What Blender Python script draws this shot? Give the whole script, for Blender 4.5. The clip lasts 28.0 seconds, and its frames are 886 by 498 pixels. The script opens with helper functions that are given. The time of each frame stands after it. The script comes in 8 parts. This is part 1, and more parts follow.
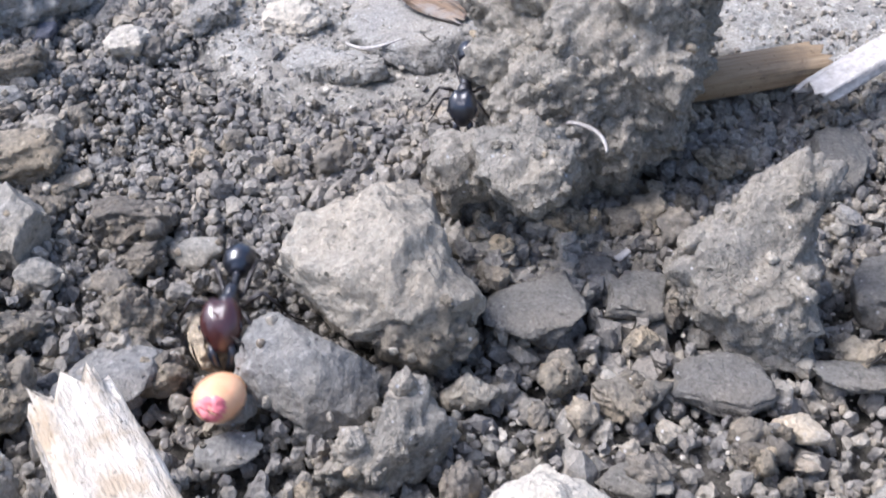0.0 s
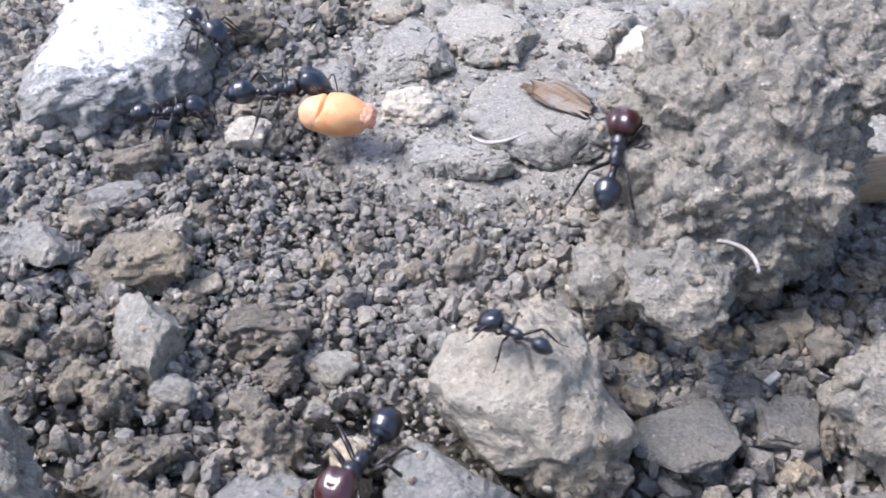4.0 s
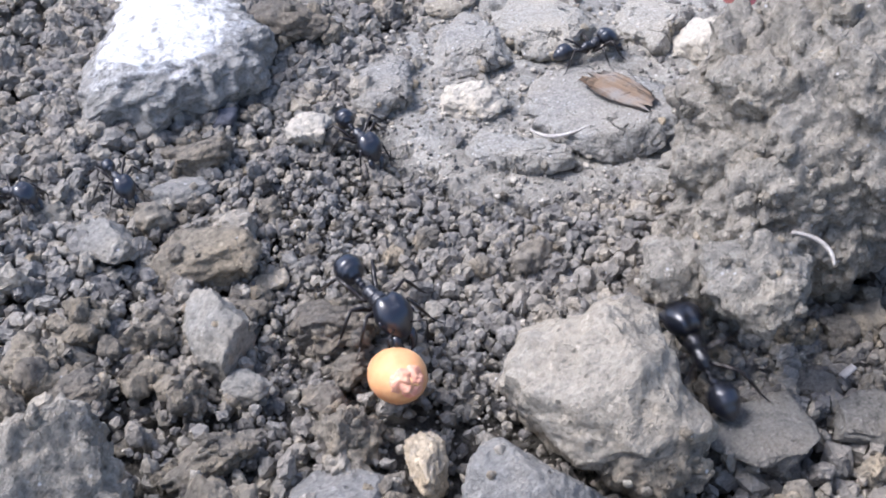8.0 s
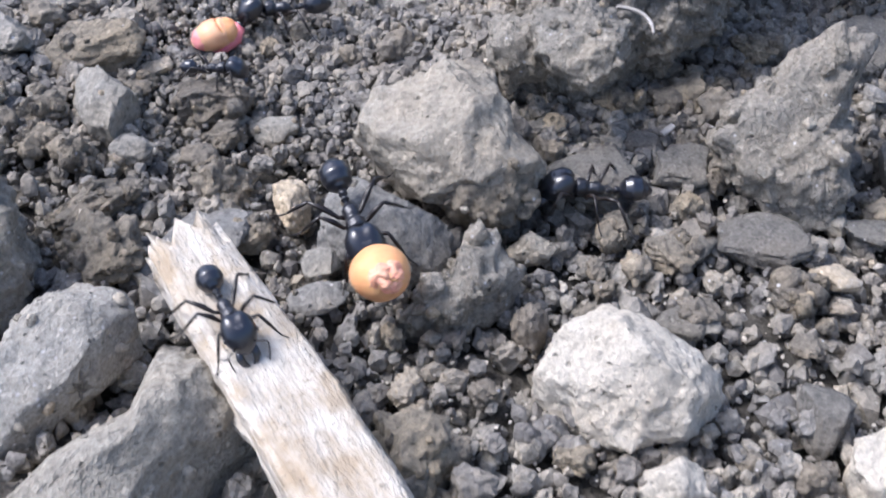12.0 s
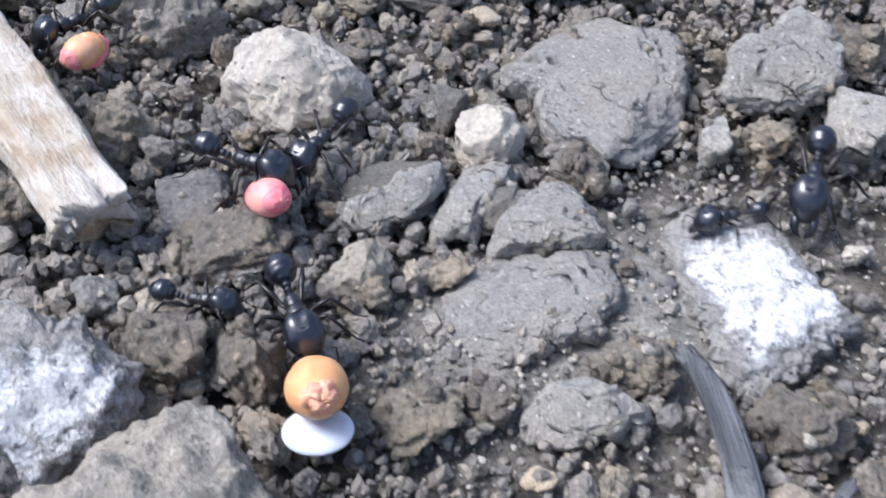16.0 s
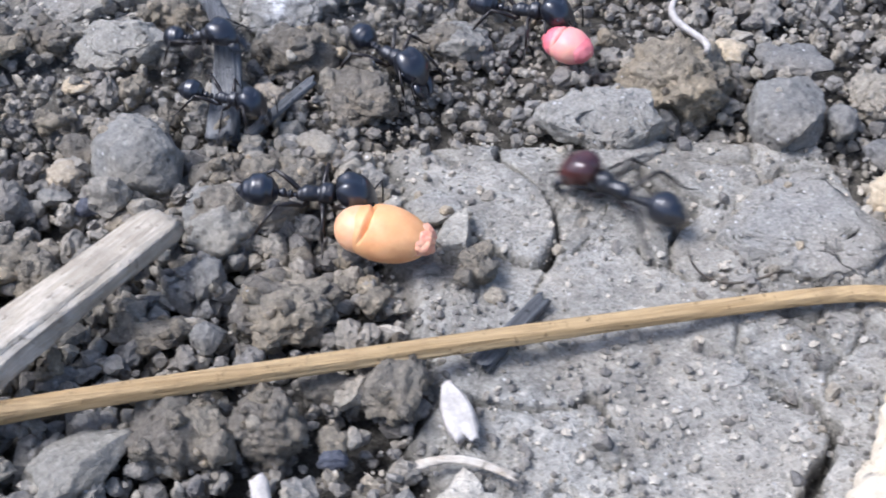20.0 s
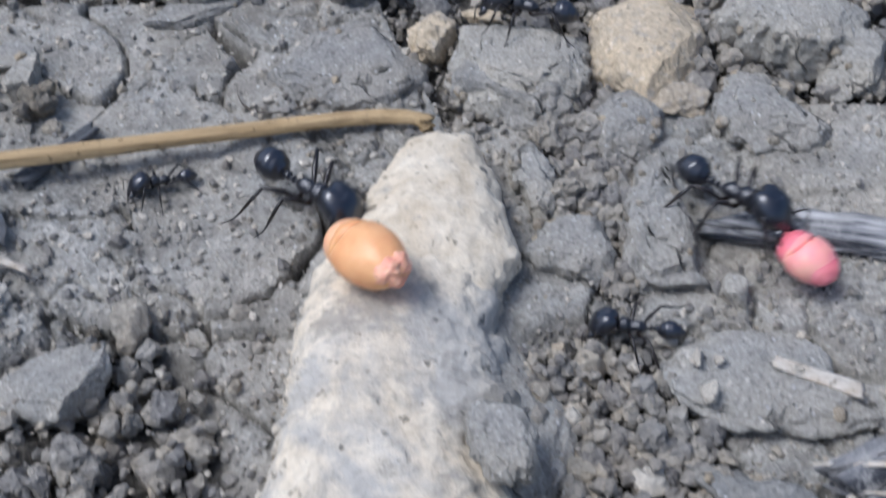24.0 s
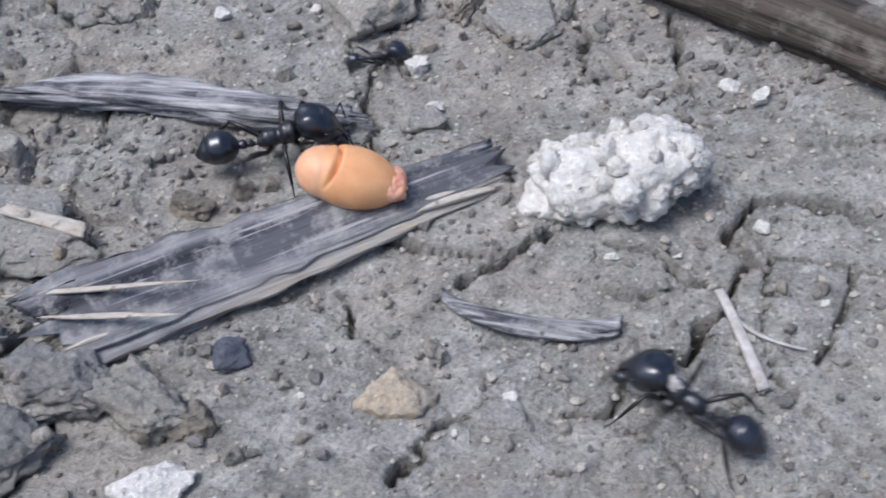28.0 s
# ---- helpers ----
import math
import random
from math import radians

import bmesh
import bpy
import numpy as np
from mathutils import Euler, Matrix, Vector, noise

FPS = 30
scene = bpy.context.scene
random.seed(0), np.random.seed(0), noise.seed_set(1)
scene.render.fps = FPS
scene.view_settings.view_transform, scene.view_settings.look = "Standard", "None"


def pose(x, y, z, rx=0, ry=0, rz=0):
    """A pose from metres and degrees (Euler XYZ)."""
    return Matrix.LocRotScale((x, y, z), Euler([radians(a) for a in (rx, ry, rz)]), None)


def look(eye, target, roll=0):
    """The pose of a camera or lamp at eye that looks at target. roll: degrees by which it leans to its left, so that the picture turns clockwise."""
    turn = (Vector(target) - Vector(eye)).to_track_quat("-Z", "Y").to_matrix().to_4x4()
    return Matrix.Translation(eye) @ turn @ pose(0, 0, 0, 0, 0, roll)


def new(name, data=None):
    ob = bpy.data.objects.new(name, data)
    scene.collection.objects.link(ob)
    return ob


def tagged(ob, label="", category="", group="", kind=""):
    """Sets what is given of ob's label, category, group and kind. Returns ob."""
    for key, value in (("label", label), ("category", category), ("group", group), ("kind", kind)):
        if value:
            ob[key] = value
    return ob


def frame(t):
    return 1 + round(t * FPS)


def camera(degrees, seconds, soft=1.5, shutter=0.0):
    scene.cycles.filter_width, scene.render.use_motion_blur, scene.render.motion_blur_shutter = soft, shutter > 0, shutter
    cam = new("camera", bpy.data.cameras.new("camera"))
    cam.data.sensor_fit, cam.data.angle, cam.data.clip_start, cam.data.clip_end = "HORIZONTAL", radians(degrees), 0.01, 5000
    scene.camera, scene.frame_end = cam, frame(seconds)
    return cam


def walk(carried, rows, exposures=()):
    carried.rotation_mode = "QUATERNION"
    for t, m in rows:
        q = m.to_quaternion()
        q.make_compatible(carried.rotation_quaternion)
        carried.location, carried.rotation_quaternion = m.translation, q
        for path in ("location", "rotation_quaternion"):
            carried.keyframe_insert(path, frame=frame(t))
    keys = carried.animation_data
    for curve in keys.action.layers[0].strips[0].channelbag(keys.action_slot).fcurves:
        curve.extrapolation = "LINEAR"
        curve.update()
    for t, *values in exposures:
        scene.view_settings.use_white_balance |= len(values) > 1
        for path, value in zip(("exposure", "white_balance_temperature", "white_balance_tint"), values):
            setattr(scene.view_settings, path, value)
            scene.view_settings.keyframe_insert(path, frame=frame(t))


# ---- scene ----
# Ants carry seeds over stony, cracked soil. Lengths in the plan are millimetres (MM turns them into metres).
MM = 0.001
cam = camera(42.1, 28.0, soft=1.75, shutter=0.4)
METRES, EYE, TILT, LEAN, TURN = 0.22, 0.065, -39.1, 4.9, 0.0
ROWS = [
    (0.0, 0.0, 0.0, 0.0, 0.0, 0.0, -0.0),
    (0.5, 0.0024, -0.0066, -0.0018, 0.15, -1.28, -0.18),
    (1.0, -0.0059, 0.0012, 0.0129, 1.0, -0.7, -0.47),
    (1.5, -0.0173, 0.0082, 0.0225, 1.24, -0.16, -0.77),
    (2.0, -0.0274, 0.012, 0.0267, 1.7, 0.06, -1.06),
    (2.5, -0.0206, 0.0086, 0.0246, 1.27, -0.07, -0.81),
    (3.0, -0.0195, 0.0064, 0.0224, 0.97, -0.35, -0.87),
    (3.5, -0.0312, 0.0091, 0.0316, 1.28, 0.03, -0.9),
    (4.0, -0.0369, 0.0114, 0.0364, 1.76, 0.5, -0.96),
    (4.5, -0.052, 0.0123, 0.0375, 1.96, 0.95, -0.92),
    (6.5, -0.054, 0.0168, 0.0384, 2.48, 0.85, -0.84),
    (7.0, -0.0595, 0.0228, 0.0347, 2.53, 0.66, -0.76),
    (7.5, -0.0513, 0.016, 0.0384, 2.53, 0.62, -0.71),
    (8.0, -0.0536, 0.013, 0.0345, 2.81, 0.43, -0.63),
    (8.5, -0.0611, 0.015, 0.0197, 2.92, -0.09, -0.72),
    (9.0, -0.0654, 0.0185, 0.0172, 2.84, -0.37, -0.88),
    (9.5, -0.0582, 0.0129, 0.0037, 2.25, -1.03, -0.81),
    (10.0, -0.0412, -0.0001, -0.0038, 1.69, -1.56, -0.57),
    (10.5, -0.0316, -0.0041, -0.0044, 0.67, -1.83, -0.35),
    (11.0, -0.0164, -0.0099, -0.0094, -0.06, -2.12, -0.03),
    (11.5, -0.0237, -0.0176, -0.0132, -0.09, -2.15, 0.04),
    (12.0, -0.0226, -0.0347, -0.0277, -0.02, -2.49, 0.42),
    (12.5, 0.0031, -0.048, -0.041, 0.24, -2.9, 0.56),
    (13.0, 0.0193, -0.0577, -0.0559, -0.11, -3.22, 0.87),
    (13.5, 0.0343, -0.0723, -0.0682, -0.9, -3.93, 1.14),
    (15.5, 0.0619, -0.1237, -0.1052, -1.31, -4.75, 1.49),
    (16.0, 0.0772, -0.1408, -0.1114, -1.65, -4.9, 2.03),
    (16.5, 0.0878, -0.1662, -0.1321, -2.0, -5.5, 2.14),
    (17.0, 0.0932, -0.1853, -0.1524, -2.02, -6.06, 2.28),
    (17.5, 0.0974, -0.1996, -0.1743, -1.94, -6.46, 2.25),
    (18.0, 0.1156, -0.21, -0.1849, -2.28, -6.99, 2.47),
    (18.5, 0.1383, -0.2226, -0.1944, -2.83, -6.95, 2.62),
    (19.0, 0.1616, -0.2354, -0.2073, -3.5, -7.62, 2.31),
    (19.5, 0.1821, -0.2467, -0.2099, -4.56, -7.72, 2.09),
    (20.0, 0.2058, -0.2525, -0.2146, -5.2, -7.7, 2.15),
    (20.5, 0.2205, -0.2607, -0.2156, -5.8, -7.8, 1.78),
    (21.0, 0.2294, -0.2664, -0.2245, -6.64, -7.81, 1.71),
    (21.5, 0.2482, -0.2767, -0.2331, -7.36, -8.24, 1.92),
    (23.5, 0.3005, -0.303, -0.2318, -10.62, -8.06, 2.49),
    (24.0, 0.3076, -0.3137, -0.2595, -11.02, -9.53, 2.66),
    (24.5, 0.3166, -0.324, -0.2774, -11.62, -10.33, 2.8),
    (25.0, 0.3367, -0.3307, -0.2808, -12.56, -10.57, 3.13),
    (25.5, 0.3688, -0.344, -0.283, -14.19, -10.58, 3.79),
    (26.0, 0.3898, -0.3536, -0.2865, -15.07, -10.62, 4.02),
    (26.5, 0.4101, -0.3498, -0.28, -16.16, -10.13, 3.98),
    (27.0, 0.429, -0.3553, -0.2881, -16.59, -10.57, 4.12),
    (27.5, 0.4524, -0.369, -0.303, -17.67, -11.18, 4.48),
    (28.0, 0.4704, -0.3781, -0.3027, -18.55, -11.49, 4.81),
]
walk(cam, [(t, pose(0, 0, EYE, TILT, LEAN, TURN) @ pose(METRES * x, METRES * y, METRES * z, 90 + pitch, roll, yaw)) for t, x, y, z, yaw, pitch, roll in ROWS],
     exposures=[(0.0, 1.32, 5700, 15), (4.5, 1.32, 5700, 15), (7.0, 1.1, 5680, 15), (9.0, 1.24, 5680, 15), (11.0, 1.24, 5670, 15), (13.0, 1.06, 5630, 15), (16.0, 1.02, 5610, 13), (19.0, 1.06, 5600, 13), (21.0, 0.88, 5570, 13), (24.0, 0.38, 5460, 11), (26.0, 0.26, 5460, 11), (28.0, 0.34, 5590, 13)])

# ---- light: open shade, a bright hazy sky ----
sun_dir = (radians(62), radians(-84))  # elevation, azimuth
world = bpy.data.worlds.new("sky")
scene.world = world
world.use_nodes = True
wt = world.node_tree
sky = wt.nodes.new("ShaderNodeTexSky")
sky.sky_type, sky.sun_disc = "NISHITA", False
sky.sun_elevation, sky.sun_rotation = sun_dir[0], sun_dir[1]
sky.air_density, sky.dust_density = 1.0, 4.0
wt.nodes["Background"].inputs["Strength"].default_value = 0.105
wt.links.new(sky.outputs["Color"], wt.nodes["Background"].inputs["Color"])
sun = new("sun", bpy.data.lights.new("sun", "SUN"))
sun.data.energy, sun.data.angle, sun.data.color = 1.8, radians(26), (1.0, 0.955, 0.9)
sun.matrix_world = look((math.sin(sun_dir[1]) * math.cos(sun_dir[0]), math.cos(sun_dir[1]) * math.cos(sun_dir[0]), math.sin(sun_dir[0])), (0, 0, 0))


# ---- materials ----
class Nodes:
    """A small helper that builds node materials."""

    def __init__(self, name, rough=0.9, spec=0.3):
        self.m = bpy.data.materials.new(name)
        self.m.use_nodes = True
        self.t = self.m.node_tree
        self.b = self.t.nodes["Principled BSDF"]
        self.b.inputs["Roughness"].default_value = rough
        self.b.inputs["Specular IOR Level"].default_value = spec
        self.pos = self.node("ShaderNodeNewGeometry").outputs["Position"]
        self.obj = self.node("ShaderNodeTexCoord").outputs["Object"]

    def node(self, kind, **sockets):
        n = self.t.nodes.new(kind)
        for k, v in sockets.items():
            self.put(n, k.replace("_", " "), v)
        return n

    def put(self, n, key, v):
        s = n.inputs[int(key[1:])] if key[0] == "i" and key[1:].isdigit() else n.inputs[key]
        if isinstance(v, bpy.types.NodeSocket):
            self.t.links.new(v, s)
        else:
            s.default_value = v

    def noise(self, scale, detail=4.0, rough=0.6, vec=None, distort=0.0):
        return self.node("ShaderNodeTexNoise", Vector=vec or self.obj, Scale=scale, Detail=detail, Roughness=rough, Distortion=distort).outputs["Fac"]

    def cells(self, scale, vec=None, out="Distance", feature="F1"):
        n = self.node("ShaderNodeTexVoronoi", Vector=vec or self.obj, Scale=scale)
        n.feature = feature
        return n.outputs[out]

    def ramp(self, fac, *stops):
        n = self.node("ShaderNodeValToRGB", Fac=fac)
        e = n.color_ramp.elements
        while len(e) < len(stops):
            e.new(0.5)
        for el, (p, c) in zip(e, stops):
            el.position, el.color = p, (c, c, c, 1) if isinstance(c, (int, float)) else (*c, 1)
        return n.outputs["Color"]

    def mix(self, fac, a, b, blend="MIX"):
        n = self.t.nodes.new("ShaderNodeMix")
        n.data_type, n.blend_type = "RGBA", blend
        for k, v in ((0, fac), (6, a), (7, b)):
            if isinstance(v, bpy.types.NodeSocket):
                self.t.links.new(v, n.inputs[k])
            else:
                n.inputs[k].default_value = (*v, 1) if isinstance(v, tuple) else v
        return n.outputs[2]

    def maths(self, op, a, b=0.0):
        n = self.t.nodes.new("ShaderNodeMath")
        n.operation = op
        self.put(n, "i0", a), self.put(n, "i1", b)
        return n.outputs[0]

    def bump(self, height, mm, strength=1.0, normal=None):
        n = self.node("ShaderNodeBump", Height=height, Strength=strength, Distance=mm * MM)
        if normal:
            self.t.links.new(normal, n.inputs["Normal"])
        return n.outputs["Normal"]

    def crazed(self, colour, normal, v, amount):
        """Hairline cracks, here and there; the shade within them is painted as dark lines."""
        warp = self.node("ShaderNodeTexNoise", Vector=v, Scale=420.0, Detail=3.0).outputs["Color"]
        w = self.node("ShaderNodeVectorMath", i0=v, i1=(0.0, 0.0, 0.0))
        w.operation = "ADD"
        sc = self.node("ShaderNodeVectorMath", i0=warp)
        sc.operation = "SCALE"
        sc.inputs["Scale"].default_value = 0.0032
        self.t.links.new(sc.outputs[0], w.inputs[1])
        line = self.ramp(self.cells(135, w.outputs[0], feature="DISTANCE_TO_EDGE"), (0.006, 1.0), (0.02, 0.0))
        here = self.ramp(self.noise(75, 3, 0.6, v), (0.66 - 0.2 * amount, 0.0), (0.72 - 0.2 * amount, 1.0))
        f = self.maths("MULTIPLY", line, here)
        return self.mix(self.maths("MULTIPLY", f, 0.75), colour, (0.05, 0.046, 0.04)), self.bump(f, -0.3, normal=normal)

    def done(self, colour, normal=None, rough=None):
        self.put(self.b, "Base Color", colour if isinstance(colour, bpy.types.NodeSocket) else (*colour, 1))
        if normal:
            self.put(self.b, "Normal", normal)
        if rough:
            self.put(self.b, "Roughness", rough)
        return self.m


def soil_material(name, dark, light, warm, specks=0.5, patches=None, island=False, bump=0.35, world_space=False, vary_by=1.0, contrast=1.0, fineness=1.0, cracks=0.0):
    """Dry earth: mottled grey-brown, crumbly relief, tiny pale grains; patches: (colour, size mm, amount)."""
    n = Nodes(name, 0.93, 0.2)
    v = n.pos if world_space else n.obj
    big, mid, fine = n.noise(140, 4, 0.6, v), n.noise(600 * fineness, 5, 0.65, v), n.noise(2600 * fineness, 4, 0.7, v)
    c = n.mix(n.ramp(mid, (0.25, 0.15), (0.75, 0.95)), dark, light)
    c = n.mix(n.maths("MULTIPLY", n.ramp(big, (0.42, 0.0), (0.66, 1.0)), 0.7), c, warm)
    if patches:
        colour, size, amount = patches
        f = n.ramp(n.noise(1000 / size, 6, 0.68, v, 0.4), (1 - amount - 0.09, 0.0), (1 - amount + 0.06, 1.0))
        c = n.mix(f, c, n.mix(n.ramp(mid, (0.3, 0.0), (0.7, 1.0)), tuple(x * 0.82 for x in colour), colour))
    vary = n.node("ShaderNodeNewGeometry").outputs["Random Per Island"] if island else n.node("ShaderNodeObjectInfo").outputs["Random"]
    c = n.mix(1.0, c, n.ramp(vary, (0.0, tuple(1 - vary_by * q for q in (0.24, 0.24, 0.22))), (0.55, (1.0, 1.0, 1.0)), (1.0, tuple(1 + vary_by * q for q in (0.22, 0.18, 0.1)))), "MULTIPLY")
    grain = n.ramp(n.cells(1500, v), (0.12, 1.0), (0.22, 0.0))
    pick = n.ramp(n.cells(1500, v, "Color"), (1.0 - 0.17 * specks, 0.0), (1.0 - 0.17 * specks + 0.03, 1.0))
    c = n.mix(n.maths("MULTIPLY", grain, pick), c, (0.62, 0.6, 0.57))
    c = n.mix(1.0, c, n.ramp(fine, (0.28, 1 - 0.32 * contrast), (0.5, 1.0), (0.72, 1 + 0.3 * contrast)), "MULTIPLY")
    salt = n.cells(2800 * fineness, v, "Color")
    c = n.mix(1.0, c, n.ramp(salt, (0.1, 1 - 0.22 * contrast), (0.25, 1.0), (0.82, 1.0), (0.96, 1 + 0.45 * contrast)), "MULTIPLY")
    hole = n.maths("MULTIPLY", n.ramp(n.cells(1050 * fineness, v), (0.08, 1.0), (0.24, 0.0)), n.ramp(n.cells(1050 * fineness, v, "Color"), (0.62, 0.0), (0.7, 1.0)))
    c = n.mix(n.maths("MULTIPLY", hole, 0.6 * contrast), c, tuple(x * 0.4 for x in dark))
    nb = n.bump(n.noise(3300 * fineness, 4, 0.72, v), bump * 0.55)
    nb = n.bump(hole, -bump * 0.45, normal=nb)
    nb = n.bump(n.noise(1300 * fineness, 4, 0.65, v), bump * 0.55, normal=nb)
    nb = n.bump(mid, bump * 0.3, normal=nb)
    if cracks:
        c, nb = n.crazed(c, nb, v, cracks)
    return n.done(c, nb)


SOIL = {
    "clod": soil_material("crumbly_soil", (0.15, 0.134, 0.108), (0.315, 0.284, 0.232), (0.31, 0.256, 0.178), 0.9, bump=0.62),
    "grey": soil_material("grey_clay", (0.165, 0.16, 0.147), (0.3, 0.292, 0.268), (0.285, 0.255, 0.205), 1.0, bump=0.36),
    "mud": soil_material("dried_mud", (0.265, 0.252, 0.222), (0.475, 0.455, 0.405), (0.42, 0.382, 0.312), 2.0, bump=0.4, fineness=1.5, vary_by=0.6, contrast=1.0, cracks=0.3),
    "clay": soil_material("grey_clay_plate", (0.13, 0.123, 0.108), (0.25, 0.238, 0.21), (0.235, 0.208, 0.165), 1.2, bump=0.42, fineness=1.4, vary_by=0.6, cracks=0.2),
    "pale": soil_material("pale_stone", (0.29, 0.258, 0.204), (0.47, 0.428, 0.35), (0.42, 0.358, 0.268), 0.3, ((0.25, 0.232, 0.2), 7, 0.36), bump=0.55, vary_by=0.3, contrast=0.8),
    "white": soil_material("chalky_stone", (0.48, 0.435, 0.35), (0.68, 0.632, 0.54), (0.61, 0.53, 0.41), 0.1, ((0.45, 0.4, 0.31), 2.5, 0.22), bump=0.55, vary_by=0.3, contrast=0.7),
    "chalk": soil_material("knobbly_chalk", (0.66, 0.62, 0.54), (0.85, 0.82, 0.75), (0.76, 0.7, 0.59), 0.1, bump=0.4, vary_by=0.1, contrast=0.6),
    "tan": soil_material("tan_grit", (0.35, 0.29, 0.208), (0.52, 0.45, 0.342), (0.49, 0.395, 0.265), 0.2, ((0.42, 0.38, 0.32), 1.2, 0.4), bump=0.35, contrast=0.9),
    "dark": soil_material("dark_grit", (0.07, 0.074, 0.09), (0.13, 0.138, 0.165), (0.11, 0.105, 0.11), 0.2, bump=0.1),
    "crumb": soil_material("pale_crumbly_soil", (0.25, 0.228, 0.188), (0.455, 0.42, 0.355), (0.43, 0.374, 0.285), 1.6, bump=0.85, vary_by=0.3),
    "block": soil_material("pale_packed_soil", (0.26, 0.238, 0.196), (0.46, 0.428, 0.36), (0.43, 0.376, 0.29), 1.0, bump=0.6, vary_by=0.3),
    "gravel": soil_material("loose_grit", (0.175, 0.164, 0.144), (0.365, 0.345, 0.307), (0.335, 0.294, 0.232), 0.9, island=True, world_space=True, bump=0.4, vary_by=1.25),
}


def limestone_material(name, clean):
    """Sandy limestone: cream and grey patches at two sizes, slate-blue blots, pits and coarse grain."""
    n = Nodes(name, 0.92, 0.2)
    v = n.obj
    patch, small = n.noise(85, 5, 0.62, v, 0.5), n.noise(420, 5, 0.7, v, 0.3)
    grain, fine = n.noise(1500, 4, 0.7, v), n.noise(3600, 3, 0.7, v)
    grey = n.mix(n.ramp(small, (0.3, 0.0), (0.7, 1.0)), (0.36, 0.335, 0.29), (0.5, 0.47, 0.41))
    cream = n.mix(n.ramp(small, (0.35, 0.0), (0.65, 1.0)), (0.53, 0.44, 0.31), (0.68, 0.6, 0.465))
    low = n.ramp(n.maths("ADD", patch, n.maths("MULTIPLY", small, 0.4)), (0.68 - 0.22 * clean, 0.0), (0.8 - 0.22 * clean, 0.9))
    c = n.mix(low, grey, cream)
    dots = n.maths("MULTIPLY", n.ramp(n.cells(620, v), (0.16, 1.0), (0.26, 0.0)), n.ramp(n.cells(620, v, "Color"), (0.78, 0.0), (0.8, 0.85)))
    c = n.mix(dots, c, (0.1, 0.098, 0.1))
    blot = n.ramp(n.cells(190, v), (0.1, 1.0), (0.26, 0.0))
    which = n.ramp(n.cells(190, v, "Color"), (0.72, 0.0), (0.76, 0.85))
    c = n.mix(n.maths("MULTIPLY", blot, which), c, (0.16, 0.168, 0.19))
    c = n.mix(n.ramp(n.noise(150, 6, 0.7, v, 0.4), (0.5 + 0.14 * clean, 0.0), (0.58 + 0.14 * clean, 0.8)), c, (0.29, 0.268, 0.228))
    c = n.mix(n.ramp(n.noise(700, 5, 0.7, v), (0.6, 0.0), (0.68, 0.6)), c, (0.3, 0.28, 0.25))
    c = n.mix(1.0, c, n.ramp(grain, (0.28, 0.75), (0.45, 0.98), (0.75, 1.15)), "MULTIPLY")
    pits = n.ramp(n.noise(1100, 2, 0.5, v), (0.27, 0.45), (0.34, 1.0))
    c = n.mix(1.0, c, pits, "MULTIPLY")
    nb = n.bump(fine, 0.06, normal=n.bump(pits, 0.12))
    nb = n.bump(grain, 0.08, normal=n.bump(small, 0.12, normal=nb))
    return n.done(c, nb)


def lime_material():
    """Soil under a white lime crust that breaks up towards the rim stored on the mesh."""
    n = Nodes("lime_crust", 0.93, 0.2)
    v = n.obj
    rim = n.node("ShaderNodeAttribute")
    rim.attribute_name = "rim"
    mid, fine, flake = n.noise(900, 5, 0.7, v), n.noise(3000, 4, 0.7, v), n.noise(330, 6, 0.72, v, 0.5)
    soil = n.mix(n.ramp(mid, (0.32, 0.0), (0.68, 1.0)), (0.24, 0.23, 0.208), (0.43, 0.412, 0.372))
    lime = n.mix(n.ramp(mid, (0.3, 0.0), (0.62, 1.0)), (0.52, 0.505, 0.475), (0.82, 0.81, 0.785))
    f = n.ramp(n.maths("SUBTRACT", n.maths("ADD", flake, n.maths("MULTIPLY", n.maths("SUBTRACT", mid, 0.5), 0.55)), n.maths("MULTIPLY", rim.outputs["Fac"], 0.58)), (0.16, 0.0), (0.4, 1.0))
    c = n.mix(f, soil, lime)
    c = n.mix(1.0, c, n.ramp(fine, (0.25, 0.6), (0.5, 0.98), (0.75, 1.2)), "MULTIPLY")
    return n.done(c, n.bump(f, 0.15, normal=n.bump(mid, 0.5, normal=n.bump(fine, 0.2))))


SOIL["knob"], SOIL["cream"], SOIL["crust"] = limestone_material("muddy_limestone", 0.3), limestone_material("cream_limestone", 1.0), lime_material()


